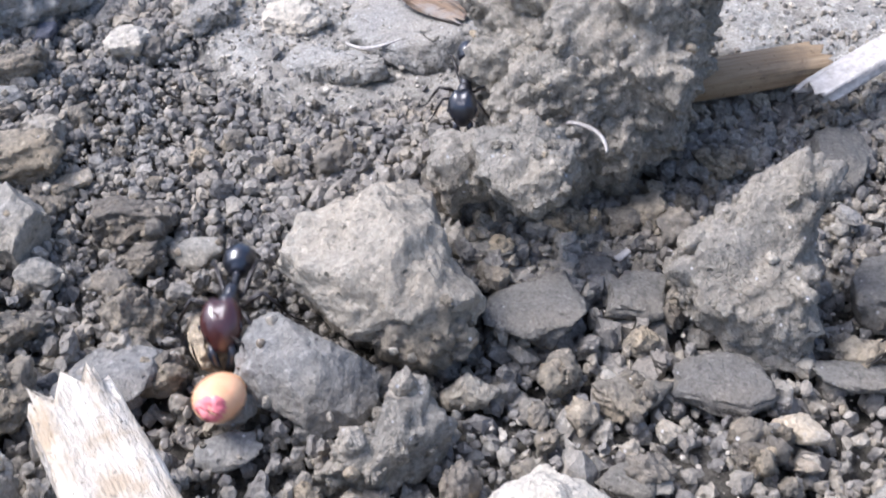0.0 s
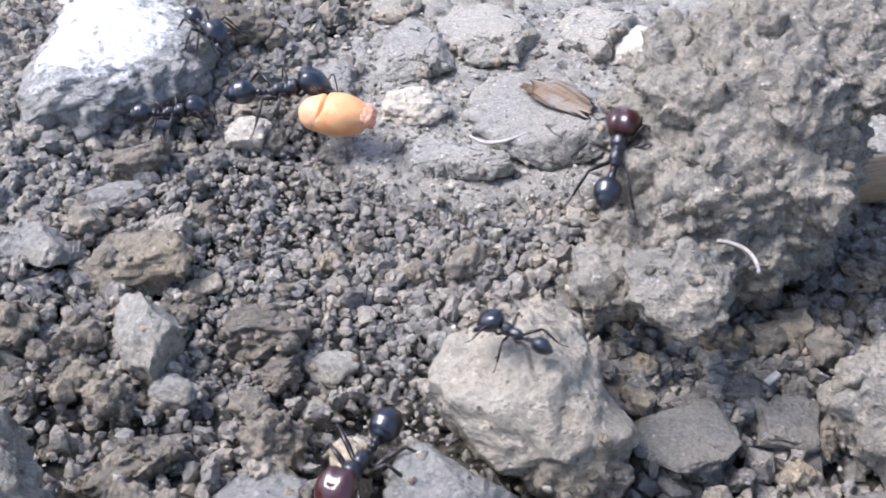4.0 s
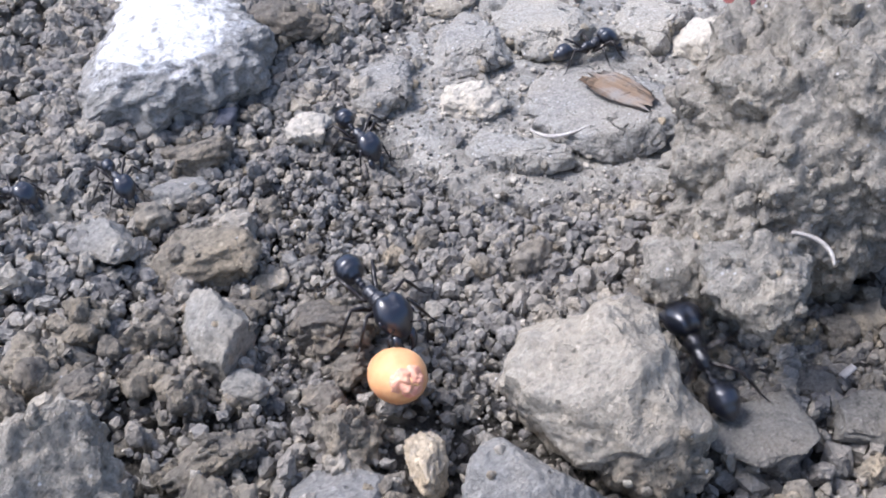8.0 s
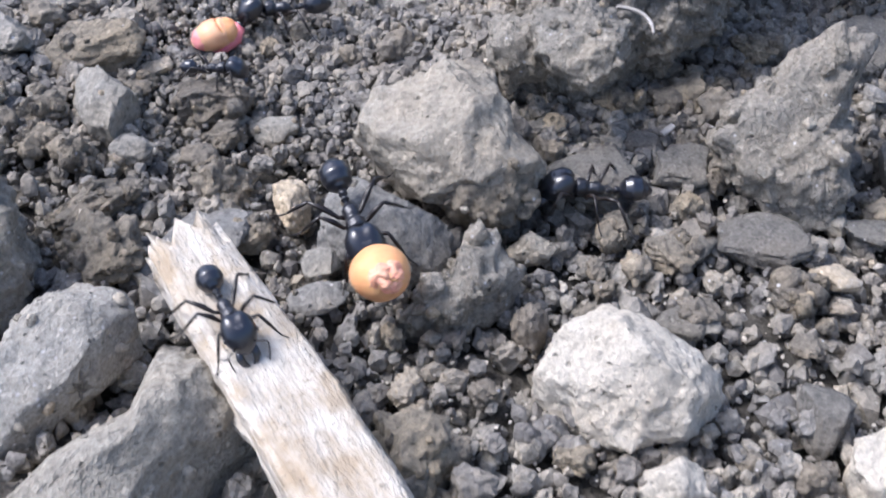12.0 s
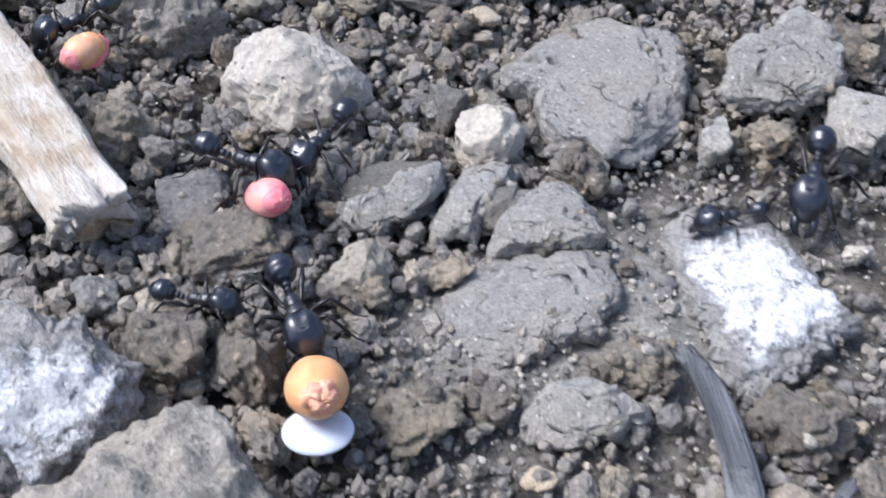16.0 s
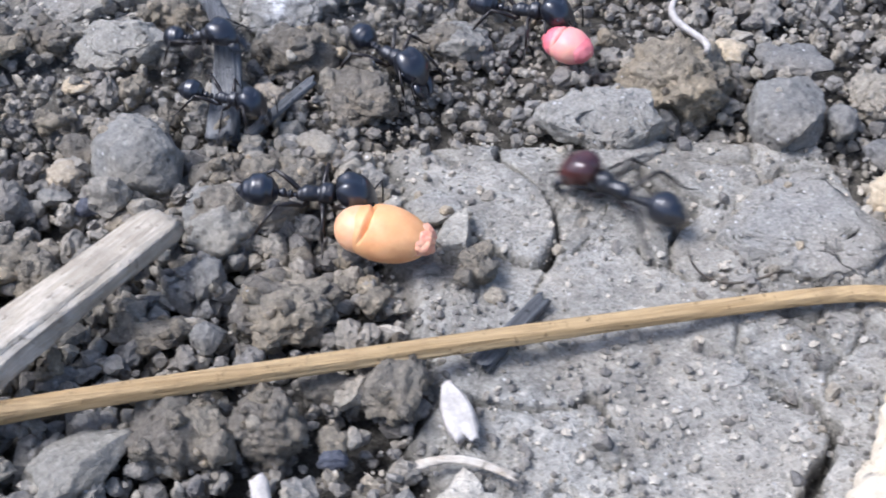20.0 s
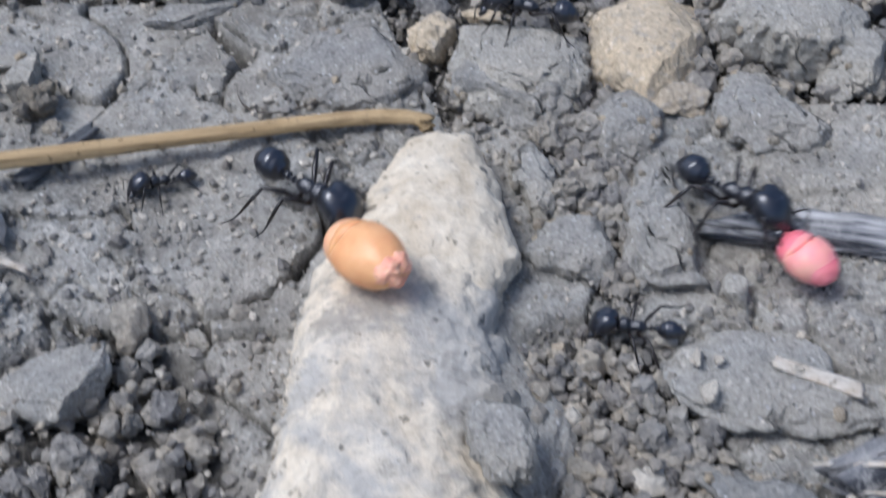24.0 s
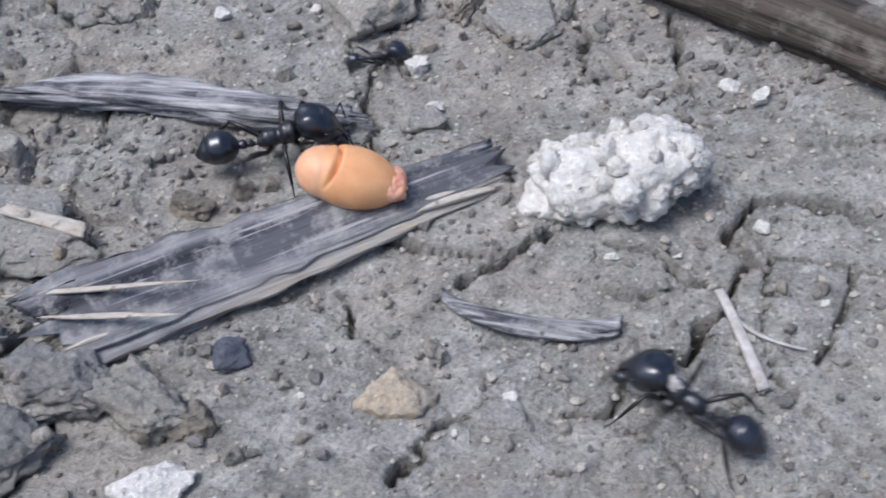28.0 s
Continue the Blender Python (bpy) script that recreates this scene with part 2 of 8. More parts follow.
def ground_material():
    """Loose earth, darkened for the shade in its gaps, that turns into pale dried mud, by the zone stored on the sheet.
    """
    n = Nodes("earth", 0.95, 0.2)
    v = n.pos
    zone = n.node("ShaderNodeAttribute")
    zone.attribute_name = "mud"
    mid, big, fine = n.noise(900, 6, 0.65, v), n.noise(90, 5, 0.6, v), n.noise(3600, 4, 0.7, v)
    # Very dark on purpose: the shade between stones is put into this colour.
    loose = n.mix(n.ramp(mid, (0.35, 0.0), (0.65, 1.0)), (0.05, 0.045, 0.037), (0.14, 0.127, 0.105))
    mud = n.mix(n.ramp(mid, (0.34, 0.0), (0.66, 1.0)), (0.27, 0.257, 0.226), (0.47, 0.45, 0.4))
    mud = n.mix(n.maths("MULTIPLY", n.ramp(big, (0.42, 0.0), (0.62, 1.0)), 0.7), mud, (0.4, 0.364, 0.3))
    mud = n.mix(1.0, mud, n.ramp(n.noise(220, 6, 0.72, v, 0.5), (0.32, 0.66), (0.5, 1.0), (0.66, 1.28)), "MULTIPLY")
    c = n.mix(zone.outputs["Fac"], loose, mud)
    c = n.mix(n.ramp(n.noise(40, 6, 0.7, v, 0.5), (0.54, 0.0), (0.68, 0.4)), c, (0.27, 0.247, 0.21))
    grain = n.ramp(n.cells(1300, v), (0.10, 1.0), (0.2, 0.0))
    pick = n.ramp(n.cells(1300, v, "Color"), (0.66, 0.0), (0.7, 1.0))
    c = n.mix(n.maths("MULTIPLY", grain, pick), c, (0.66, 0.64, 0.6))
    c = n.mix(1.0, c, n.ramp(fine, (0.25, 0.7), (0.5, 1.0), (0.75, 1.24)), "MULTIPLY")
    c = n.mix(1.0, c, n.ramp(n.cells(2600, v, "Color"), (0.08, 0.75), (0.2, 1.0), (0.84, 1.0), (0.97, 1.4)), "MULTIPLY")
    pits = n.ramp(n.noise(2600, 3, 0.55, v, 0.15), (0.28, 0.5), (0.38, 1.0))
    c = n.mix(1.0, c, pits, "MULTIPLY")
    nb = n.bump(mid, 0.26, normal=n.bump(fine, 0.18, normal=n.bump(pits, 0.1)))
    c, nb = n.crazed(c, nb, v, 0.2)
    return n.done(c, nb)


def wood_material(name, dark, light, stain, stain_amount=0.3, rough=0.8, streak=0.045, lines=0.45, wavy=0.0):
    """Weathered wood with its fibres along the object's x axis."""
    n = Nodes(name, rough, 0.25)
    m = n.node("ShaderNodeMapping", Vector=n.obj, Scale=(streak, 1.0, 1.0))
    v = m.outputs["Vector"]
    fibre, wide = n.noise(3600, 4, 0.6, v, 0.5 * wavy), n.noise(900, 4, 0.6, v, wavy)
    c = n.mix(n.ramp(wide, (0.3, 0.0), (0.7, 1.0)), dark, light)
    c = n.mix(n.ramp(fibre, (0.3, lines), (0.55, 0.0)), c, tuple(x * 0.5 for x in dark))
    blot = n.noise(350, 5, 0.6)
    c = n.mix(n.ramp(blot, (0.98 - stain_amount - 0.12, 0.0), (0.98 - stain_amount + 0.1, 0.85)), c, stain)
    specks = n.ramp(n.noise(1500, 3, 0.6), (0.62, 0.0), (0.7, 0.75))
    c = n.mix(specks, c, tuple(x * 0.45 for x in dark))
    nb = n.bump(fibre, 0.22, normal=n.bump(n.noise(1500, 4, 0.6), 0.14))
    return n.done(c, nb)


def streaked_wood(name, black, pale, blue, size=520, wavy=0.4, dust=0.5, shift=0.05, stretch=0.02, lines=0.7):
    """Charred wood: broad black, grey-blue and straw streaks along the x axis."""
    n = Nodes(name, 0.6, 0.35)
    m = n.node("ShaderNodeMapping", Vector=n.obj, Scale=(stretch, 1.0, 1.0))
    v = m.outputs["Vector"]
    wide, fibre = n.noise(size, 2 if size < 400 else 4, 0.55, v, wavy), n.noise(2600, 4, 0.65, v)
    c = n.ramp(wide, (0.37 + shift, black), (0.46 + shift, blue), (0.51 + shift, (0.3, 0.29, 0.28)), (0.56 + shift, pale), (0.68 + shift, (0.62, 0.6, 0.57)))
    c = n.mix(n.ramp(fibre, (0.35, lines), (0.55, 0.0)), c, black)
    c = n.mix(n.ramp(n.noise(2200, 3, 0.6, v), (0.6, 0.0), (0.68, 0.6)), c, (0.6, 0.58, 0.56))
    c = n.mix(n.ramp(n.noise(500, 6, 0.75), (0.48, 0.0), (0.66, dust)), c, (0.38, 0.365, 0.335))
    return n.done(c, n.bump(fibre, 0.25))


EARTH = ground_material()
WOOD_PALE = wood_material("bleached_wood", (0.5, 0.44, 0.35), (0.76, 0.71, 0.62), (0.4, 0.31, 0.205), 0.44, streak=0.3, lines=0.2)
WOOD_DUSTY = wood_material("dusty_straw", (0.43, 0.365, 0.27), (0.68, 0.625, 0.53), (0.33, 0.285, 0.22), 0.46, streak=0.12, lines=0.4)
WOOD_STRAW = wood_material("dry_straw", (0.36, 0.24, 0.11), (0.56, 0.41, 0.22), (0.27, 0.18, 0.09), 0.3, 0.6)
WOOD_BROWN = wood_material("brown_wood", (0.3, 0.2, 0.11), (0.48, 0.36, 0.22), (0.2, 0.15, 0.1), 0.3)
WOOD_GREY = streaked_wood("weathered_bark", (0.045, 0.047, 0.052), (0.4, 0.39, 0.37), (0.17, 0.17, 0.172), 1300, 1.6, 0.8, 0.0, 0.07)
LEAF_BROWN = wood_material("dry_leaf", (0.16, 0.1, 0.06), (0.34, 0.25, 0.17), (0.3, 0.28, 0.25), 0.42)
WOOD_DARK = wood_material("dark_wood", (0.03, 0.025, 0.02), (0.15, 0.122, 0.095), (0.3, 0.27, 0.22), 0.33, streak=0.03)
CHARCOAL = wood_material("charred_bark", (0.03, 0.031, 0.034), (0.2, 0.205, 0.21), (0.26, 0.255, 0.24), 0.34, 0.7)
CHARRED = streaked_wood("streaked_wood", (0.018, 0.02, 0.026), (0.42, 0.365, 0.28), (0.14, 0.14, 0.145), 210, 0.35, 0.9, 0.01, 0.035, 0.3)


def plain_material(name, a, b, scale, rough, spec=0.4, bump=0.05, sss=0.0):
    n = Nodes(name, rough, spec)
    f = n.noise(scale, 4, 0.6)
    if sss:
        n.b.inputs["Subsurface Weight"].default_value = sss
        n.b.inputs["Subsurface Radius"].default_value = (0.0012, 0.0006, 0.0003)
        n.b.inputs["Subsurface Scale"].default_value = 1.0
    return n.done(n.mix(n.ramp(f, (0.3, 0.0), (0.7, 1.0)), a, b), n.bump(f, bump))


SEED_ORANGE = plain_material("orange_seed_coat", (0.72, 0.33, 0.135), (0.84, 0.47, 0.22), 500, 0.42, 0.4, 0.12, 0.15)
SEED_PINK = plain_material("pink_seed_tip", (0.74, 0.26, 0.19), (0.84, 0.48, 0.3), 900, 0.45, 0.4, 0.15, 0.15)
SEED_ROSE = plain_material("rose_seed_coat", (0.72, 0.12, 0.17), (0.86, 0.3, 0.3), 500, 0.45, 0.4, 0.12, 0.15)
SEED_BLUSH = plain_material("blush_seed_coat", (0.84, 0.24, 0.28), (0.88, 0.45, 0.33), 350, 0.45, 0.4, 0.12, 0.15)
SEED_PEACH = plain_material("peach_seed_coat", (0.75, 0.38, 0.2), (0.86, 0.52, 0.3), 500, 0.42, 0.4, 0.12, 0.15)
DISC_WHITE = plain_material("waxy_white", (0.56, 0.61, 0.69), (0.68, 0.72, 0.78), 700, 0.35, 0.5, 0.05, 0.1)
HUSK_WHITE = plain_material("papery_husk", (0.36, 0.325, 0.285), (0.6, 0.56, 0.51), 1500, 0.6, 0.3, 0.1)
# The faint blue in this black stands in for the sky's sheen.
ANT_BLACK = plain_material("black_chitin", (0.006, 0.007, 0.011), (0.012, 0.014, 0.022), 900, 0.28, 1.0, 0.03)
ANT_THORAX = plain_material("matt_black_chitin", (0.006, 0.006, 0.008), (0.014, 0.014, 0.018), 1600, 0.36, 0.9, 0.1)
ANT_RED = plain_material("dark_red_chitin", (0.035, 0.008, 0.007), (0.06, 0.013, 0.011), 900, 0.28, 1.0, 0.03)
ANT_LEG = plain_material("leg_chitin", (0.01, 0.008, 0.007), (0.02, 0.014, 0.011), 900, 0.35, 0.5, 0.03)


# ---- geometry helpers ----
def lattice(ix, iy, iz, seed):
    h = (ix * 374761393 + iy * 668265263 + iz * 2147483647 + seed * 1274126177) & 0xFFFFFFFF
    h = ((h ^ (h >> 13)) * 1274126177) & 0xFFFFFFFF
    return ((h ^ (h >> 16)) & 0xFFFF) / 32767.5 - 1.0


def value_noise(p, seed=0):
    """Smooth noise in -1..1 at the points p (n x 3)."""
    i = np.floor(p).astype(np.int64)
    f = p - i
    f = f * f * (3 - 2 * f)
    out = np.zeros(len(p))
    for dx in (0, 1):
        for dy in (0, 1):
            for dz in (0, 1):
                w = (f[:, 0] if dx else 1 - f[:, 0]) * (f[:, 1] if dy else 1 - f[:, 1]) * (f[:, 2] if dz else 1 - f[:, 2])
                out += w * lattice(i[:, 0] + dx, i[:, 1] + dy, i[:, 2] + dz, seed)
    return out


def fractal(p, seed=0, octaves=4, gain=0.5):
    out, a = np.zeros(len(p)), 1.0
    for k in range(octaves):
        out += a * value_noise(p * 2 ** k + 17.3 * k, seed + 31 * k)
        a *= gain
    return out


def mesh_of(name, verts, faces, material, smooth=True):
    me = bpy.data.meshes.new(name)
    me.from_pydata(np.asarray(verts).tolist(), [], np.asarray(faces).tolist() if isinstance(faces, np.ndarray) else faces)
    me.materials.append(material)
    if smooth:
        me.polygons.foreach_set("use_smooth", np.ones(len(me.polygons), dtype=bool))
    return me


def child(name, me, parent, label=""):
    ob = new(name, me)
    ob.parent = parent
    return tagged(ob, label)


BALLS = {}


def ball(level):
    """Unit icosphere: vertices and triangles."""
    if level not in BALLS:
        bm = bmesh.new()
        bmesh.ops.create_icosphere(bm, subdivisions=level, radius=1.0)
        BALLS[level] = (np.array([v.co[:] for v in bm.verts]), np.array([[v.index for v in f.verts] for f in bm.faces]))
        bm.free()
    v, f = BALLS[level]
    return v.copy(), f


def cell_noise(p, seed=0):
    """Distance to the nearest of scattered points (about 0..1), for crumbly aggregates."""
    i = np.floor(p).astype(np.int64)
    best = np.full(len(p), 9.0)
    for dx in (-1, 0, 1):
        for dy in (-1, 0, 1):
            for dz in (-1, 0, 1):
                j = i + (dx, dy, dz)
                c = [j[:, k] + 0.5 + 0.45 * lattice(j[:, 0] + 57 * k, j[:, 1], j[:, 2], seed) for k in range(3)]
                best = np.minimum(best, (p[:, 0] - c[0]) ** 2 + (p[:, 1] - c[1]) ** 2 + (p[:, 2] - c[2]) ** 2)
    return np.sqrt(best)


def corner_radius(angle, corners):
    """Radius of a polygon, given by its corners (degrees, radius), in the direction of each angle."""
    th = np.radians([c[0] for c in corners])
    r = np.array([c[1] for c in corners], float)
    th2, r2 = np.append(th, th[0] + 2 * math.pi), np.append(r, r[0])
    a = (angle - th[0]) % (2 * math.pi) + th[0]
    k = np.clip(np.searchsorted(th2, a, side="right") - 1, 0, len(th) - 1)
    return r2[k] * r2[k + 1] * np.sin(th2[k + 1] - th2[k]) / (r2[k] * np.sin(a - th2[k]) + r2[k + 1] * np.sin(th2[k + 1] - a))


# how grainy the skin of each kind of stone is
SKIN = {"clod": 1.5, "crumb": 0.8, "grey": 0.5, "pale": 0.75, "white": 0.8, "mud": 0.5, "clay": 0.5, "tan": 0.8, "knob": 0.45, "cream": 0.35, "block": 0.7}


def stone_verts(level, seed, facets=7, lump=0.2, freq=1.3, crumb=0.05, size=3.0, grain=0.12, boxy=0.0, flat=0.0):
    """A stone's unit shape: a ball with broken facets, lumps and crumbs. size: its radius in mm, for the finest grain."""
    rng = np.random.RandomState(seed)
    v, f = ball(level)
    if boxy:
        v = np.sign(v) * np.abs(v) ** (1 - 0.45 * boxy)
    if flat:
        v[:, 2] = np.sign(v[:, 2]) * np.abs(v[:, 2]) ** (1 - flat)
    off = rng.uniform(0, 50, 3)
    v *= (1 + 0.8 * lump * fractal(v * freq + off, seed, 2, 0.5))[:, None]
    for k in range(facets + 7):
        d = rng.normal(size=3)
        d[2] *= 0.3 if flat else 0.85
        d /= np.linalg.norm(d)
        s = v @ d
        s = s - s.max() * rng.uniform(0.62, 0.9)
        v -= np.outer(np.where(s > 0, s * 0.97, 0), d)
    v *= crumble(v, seed, 0.4 * lump, 2.6, 1.3 * crumb, size, grain)[:, None]
    v /= np.abs(v).max(axis=0)
    return v, f


def crumble(v, seed, lump, freq, crumb, size, grain, knobs=0.0):
    """How far each point of a stone's skin moves out: broad lumps, then crumbs and grains of a fixed size in mm."""
    off = np.random.RandomState(seed + 1).uniform(0, 50, 3)
    r = 1 + lump * fractal(v * freq + off, seed, 3, 0.5) + crumb * fractal(v * 5.5 + off, seed + 5, 3, 0.6)
    if knobs:
        w = 0.35 * np.stack([value_noise(v * size / 1.1 + off, seed + 41 + k) for k in range(3)], -1)
        d = [cell_noise(v * size / g + off + w, seed + 3 + g) for g in (4, 2, 1)]
        r += knobs / size * (0.42 - 0.75 * d[0] ** 2 + 0.4 - 0.8 * d[1] ** 2 + 0.2 - 0.42 * d[2] ** 2)
    if grain and len(v) > 300:
        r += grain / size * (0.8 * (0.5 - cell_noise(v * size / 1.25 + off, seed + 9)) + 1.3 * fractal(v * size * 0.9 + off, seed + 19, 3, 0.6))
    return r


def plan_height(x, y):
    """Height of the bare ground at x, y, in mm: low and level to the east, rising gently to the west and north."""
    x, y = np.clip(np.asarray(x, float), -75, 165) / 100, np.clip(np.asarray(y, float), -100, 130) / 100
    return 4.6 - 15.9 * x - 1.55 * y + 11.97 * x * x + 7.0 * x * y + 7.37 * y * y


def soft_step(a, b, x):
    f = np.clip((x - a) / (b - a), 0, 1)
    return f * f * (3 - 2 * f)


def mud_zone(x, y):
    """1 on dried mud, 0 on loose gravel."""
    x, y = np.asarray(x, float), np.asarray(y, float)
    p = np.stack([x, y, 0 * x], -1)
    w = 2.2 * fractal(p / 9.0, 4, 3)
    east = soft_step(-1.5, 1.5, np.minimum(x - 43 - w - 0.12 * np.maximum(-20 - y, 0), np.interp(x, (40, 70, 76, 79, 99, 114, 140), (-6, -8.3, -9, -26, -27, -31, -40)) - y + 0.6 * w))
    north = soft_step(-2, 2, y - 91 - 0.05 * x + 1.6 * w) * soft_step(-30, -24, x + w)
    far = soft_step(-1.5, 1.5, 1 - np.hypot((x - 26) / 16, (y - 17) / 9) + 0.1 * w)
    m = np.maximum(np.maximum(east, north), np.clip(far, 0, 1))
    strip = soft_step(0.75, 1.1, np.hypot((x - 87.6) / 3.6, (y + 36) / 11) + 0.06 * w) * soft_step(0.75, 1.1, np.hypot((x - 83.5) / 7.0, (y + 55) / 10) + 0.06 * w)
    dirt = soft_step(0.7, 1.15, np.hypot((x - 53) / 10.0, (y + 53) / 11) + 0.06 * w)
    return m * strip * dirt


def crack_field(x, y, cell, seed):
    """Distance to the nearest edge between mud plates (mm), and a random number for each plate."""
    gx, gy = x / cell, y / cell
    warp = 0.35 * value_noise(np.stack([gx * 1.7, gy * 1.7, 0 * gx], -1), seed + 3)
    gx, gy = gx + warp, gy - warp
    ix, iy = np.floor(gx).astype(np.int64), np.floor(gy).astype(np.int64)
    best, second, tag = np.full(len(x), 9.0), np.full(len(x), 9.0), np.zeros(len(x))
    for dx in (-1, 0, 1):
        for dy in (-1, 0, 1):
            jx, jy = ix + dx, iy + dy
            px = jx + 0.5 + 0.42 * lattice(jx, jy, jx * 0, seed)
            py = jy + 0.5 + 0.42 * lattice(jx, jy, jx * 0 + 7, seed)
            d = np.hypot(gx - px, gy - py)
            nearer = d < best
            second = np.where(nearer, best, np.minimum(second, d))
            tag = np.where(nearer, lattice(jx, jy, jx * 0 + 13, seed), tag)
            best = np.where(nearer, d, best)
    return (second - best) * cell, tag


CRACKS = ((0.55, (120.1, -66.8), (123.3, -65.4), (126.2, -64.4)),
          (0.7, (129.9, -75.7), (132.1, -74.2), (135.1, -72.1), (136.7, -70.4), (137.7, -67.5), (139.0, -66.5), (142.0, -66.8), (143.7, -67.2), (145.2, -70.1)),
          (0.35, (135.1, -72.1), (132.5, -68.9), (130.0, -66.0)),
          (0.4, (137.6, -78.3), (140.0, -75.8), (143.0, -73.3)),
          (0.3, (136.5, -43.6), (135.1, -49.0), (134.7, -52.6)),
          (0.4, (142.6, -48.2), (141.0, -53.3), (140.7, -57.9)),
          (0.25, (113.5, -64.6), (113.3, -66.8), (112.0, -67.7)),
          (0.3, (112.6, -77.9), (113.8, -76.0), (116.7, -75.1), (119.8, -75.9)),
          (0.3, (122.9, -77.3), (125.4, -77.8), (129.0, -75.2)),
          (0.5, (66.3, -32.7), (68.0, -33.4), (69.0, -35.3), (66.4, -39.8)),
          (0.3, (60.5, -18.4), (62.9, -21.0), (66.0, -21.9), (71.2, -20.9), (75.2, -19.8)),
          (0.3, (44.8, -31.0), (52.8, -31.7), (54.7, -31.4), (55.5, -33.8)),
          (0.6, (59.2, -42.1), (63.5, -41.6), (66.4, -38.8), (68.1, -36.9)),
          (0.5, (50.7, -40.5), (56.3, -42.7), (59.2, -42.1)),
          (0.6, (119.0, -33.1), (120.5, -37.8), (122.9, -41.9), (125.9, -39.0), (128.5, -35.1)),
          (0.35, (121.6, -42.8), (119.0, -48.6), (118.1, -53.4)),
          (0.8, (88.4, -65.2), (90.6, -64.2), (93.6, -62.4), (94.7, -61.0)))


def crack_lines(x, y):
    """Depth of the long open cracks in the mud (mm)."""
    p = np.stack([x, y, 0 * x], -1)
    wx, wy = x + 0.8 * value_noise(p / 2.2, 301) + 0.3 * value_noise(p / 0.7, 305), y + 0.8 * value_noise(p / 2.2, 303) + 0.3 * value_noise(p / 0.7, 307)
    deep = np.zeros(len(x))
    for width, *pts in CRACKS:
        for (ax, ay), (bx, by) in zip(pts, pts[1:]):
            dx, dy = bx - ax, by - ay
            k = np.clip(((wx - ax) * dx + (wy - ay) * dy) / (dx * dx + dy * dy), 0, 1)
            d = np.hypot(wx - ax - k * dx, wy - ay - k * dy)
            deep = np.maximum(deep, 1 - soft_step(width * 0.22, width * 0.62, d))
    return deep


def full_height(x, y):
    """The ground's height in mm with its crumbs, plates and cracks."""
    p = np.stack([x, y, 0 * x], -1)
    mud = mud_zone(x, y)
    rough = 0.9 * fractal(p / 7.0, 11, 4, 0.55)
    edge, tag = crack_field(x, y, 13.0, 21)
    edge2, tag2 = crack_field(x, y, 5.5, 43)
    some = soft_step(0.0, 0.3, value_noise(p / 15.0, 77))
    some2 = soft_step(0.25, 0.5, value_noise(p / 14.0, 91))
    w = 0.3 + 0.22 * value_noise(p / 3.0, 55)
    crack = -1.7 * some * (1 - soft_step(0.15 * w, w * 0.8, edge)) - 0.9 * some2 * (1 - soft_step(0.12, 0.5, edge2))
    plates = 0.3 * tag + 0.25 * tag2 * some2 + 0.28 * fractal(p / 5.0, 12, 4, 0.6) + 0.09 * fractal(p / 0.9, 15, 2) + crack - 2.4 * crack_lines(x, y)
    # Mud value drops in open cracks, which paints their shade with the dark earth.
    open_crack = np.clip(crack_lines(x, y) + some * (1 - soft_step(0.15 * w, w * 0.8, edge)), 0, 1)
    return plan_height(x, y) + (1 - mud) * (rough - 2.2) + mud * (plates + 0.15), mud * (1 - open_crack)


def uneven(lo, hi, step, reach):
    """Grid lines: even between lo and hi, then wider and wider out to the reach."""
    inner = np.arange(lo, hi + step, step)
    out, g, d = [], step, 0.0
    while d < reach:
        g *= 1.32
        d += g
        out.append(d)
    out = np.array(out)
    return np.concatenate([lo - out[::-1], inner, inner[-1] + out])


def build_ground():
    gx, gy = uneven(-76, 166, 0.5, 3000), uneven(-100, 128, 0.5, 3000)
    gx = np.sort(np.concatenate([gx, gx[(gx > 44) & (gx < 160)] + 0.25]))
    gy = np.sort(np.concatenate([gy, gy[(gy > -92) & (gy < -6)] + 0.25]))
    X, Y = np.meshgrid(gx, gy)
    z, mud = full_height(X.ravel(), Y.ravel())
    v = np.stack([X.ravel(), Y.ravel(), z], -1) * MM
    nx = len(gx)
    a = (np.arange(len(gy) - 1)[:, None] * nx + np.arange(nx - 1)).ravel()
    me = mesh_of("ground", v, np.stack([a, a + 1, a + nx + 1, a + nx], -1), EARTH)
    at = me.attributes.new("mud", "FLOAT", "POINT")
    at.data.foreach_set("value", mud.astype(np.float32))
    tagged(new("ground", me), "grey-brown loose soil turning to pale cracked dried mud", "ground", kind="structure")


build_ground()


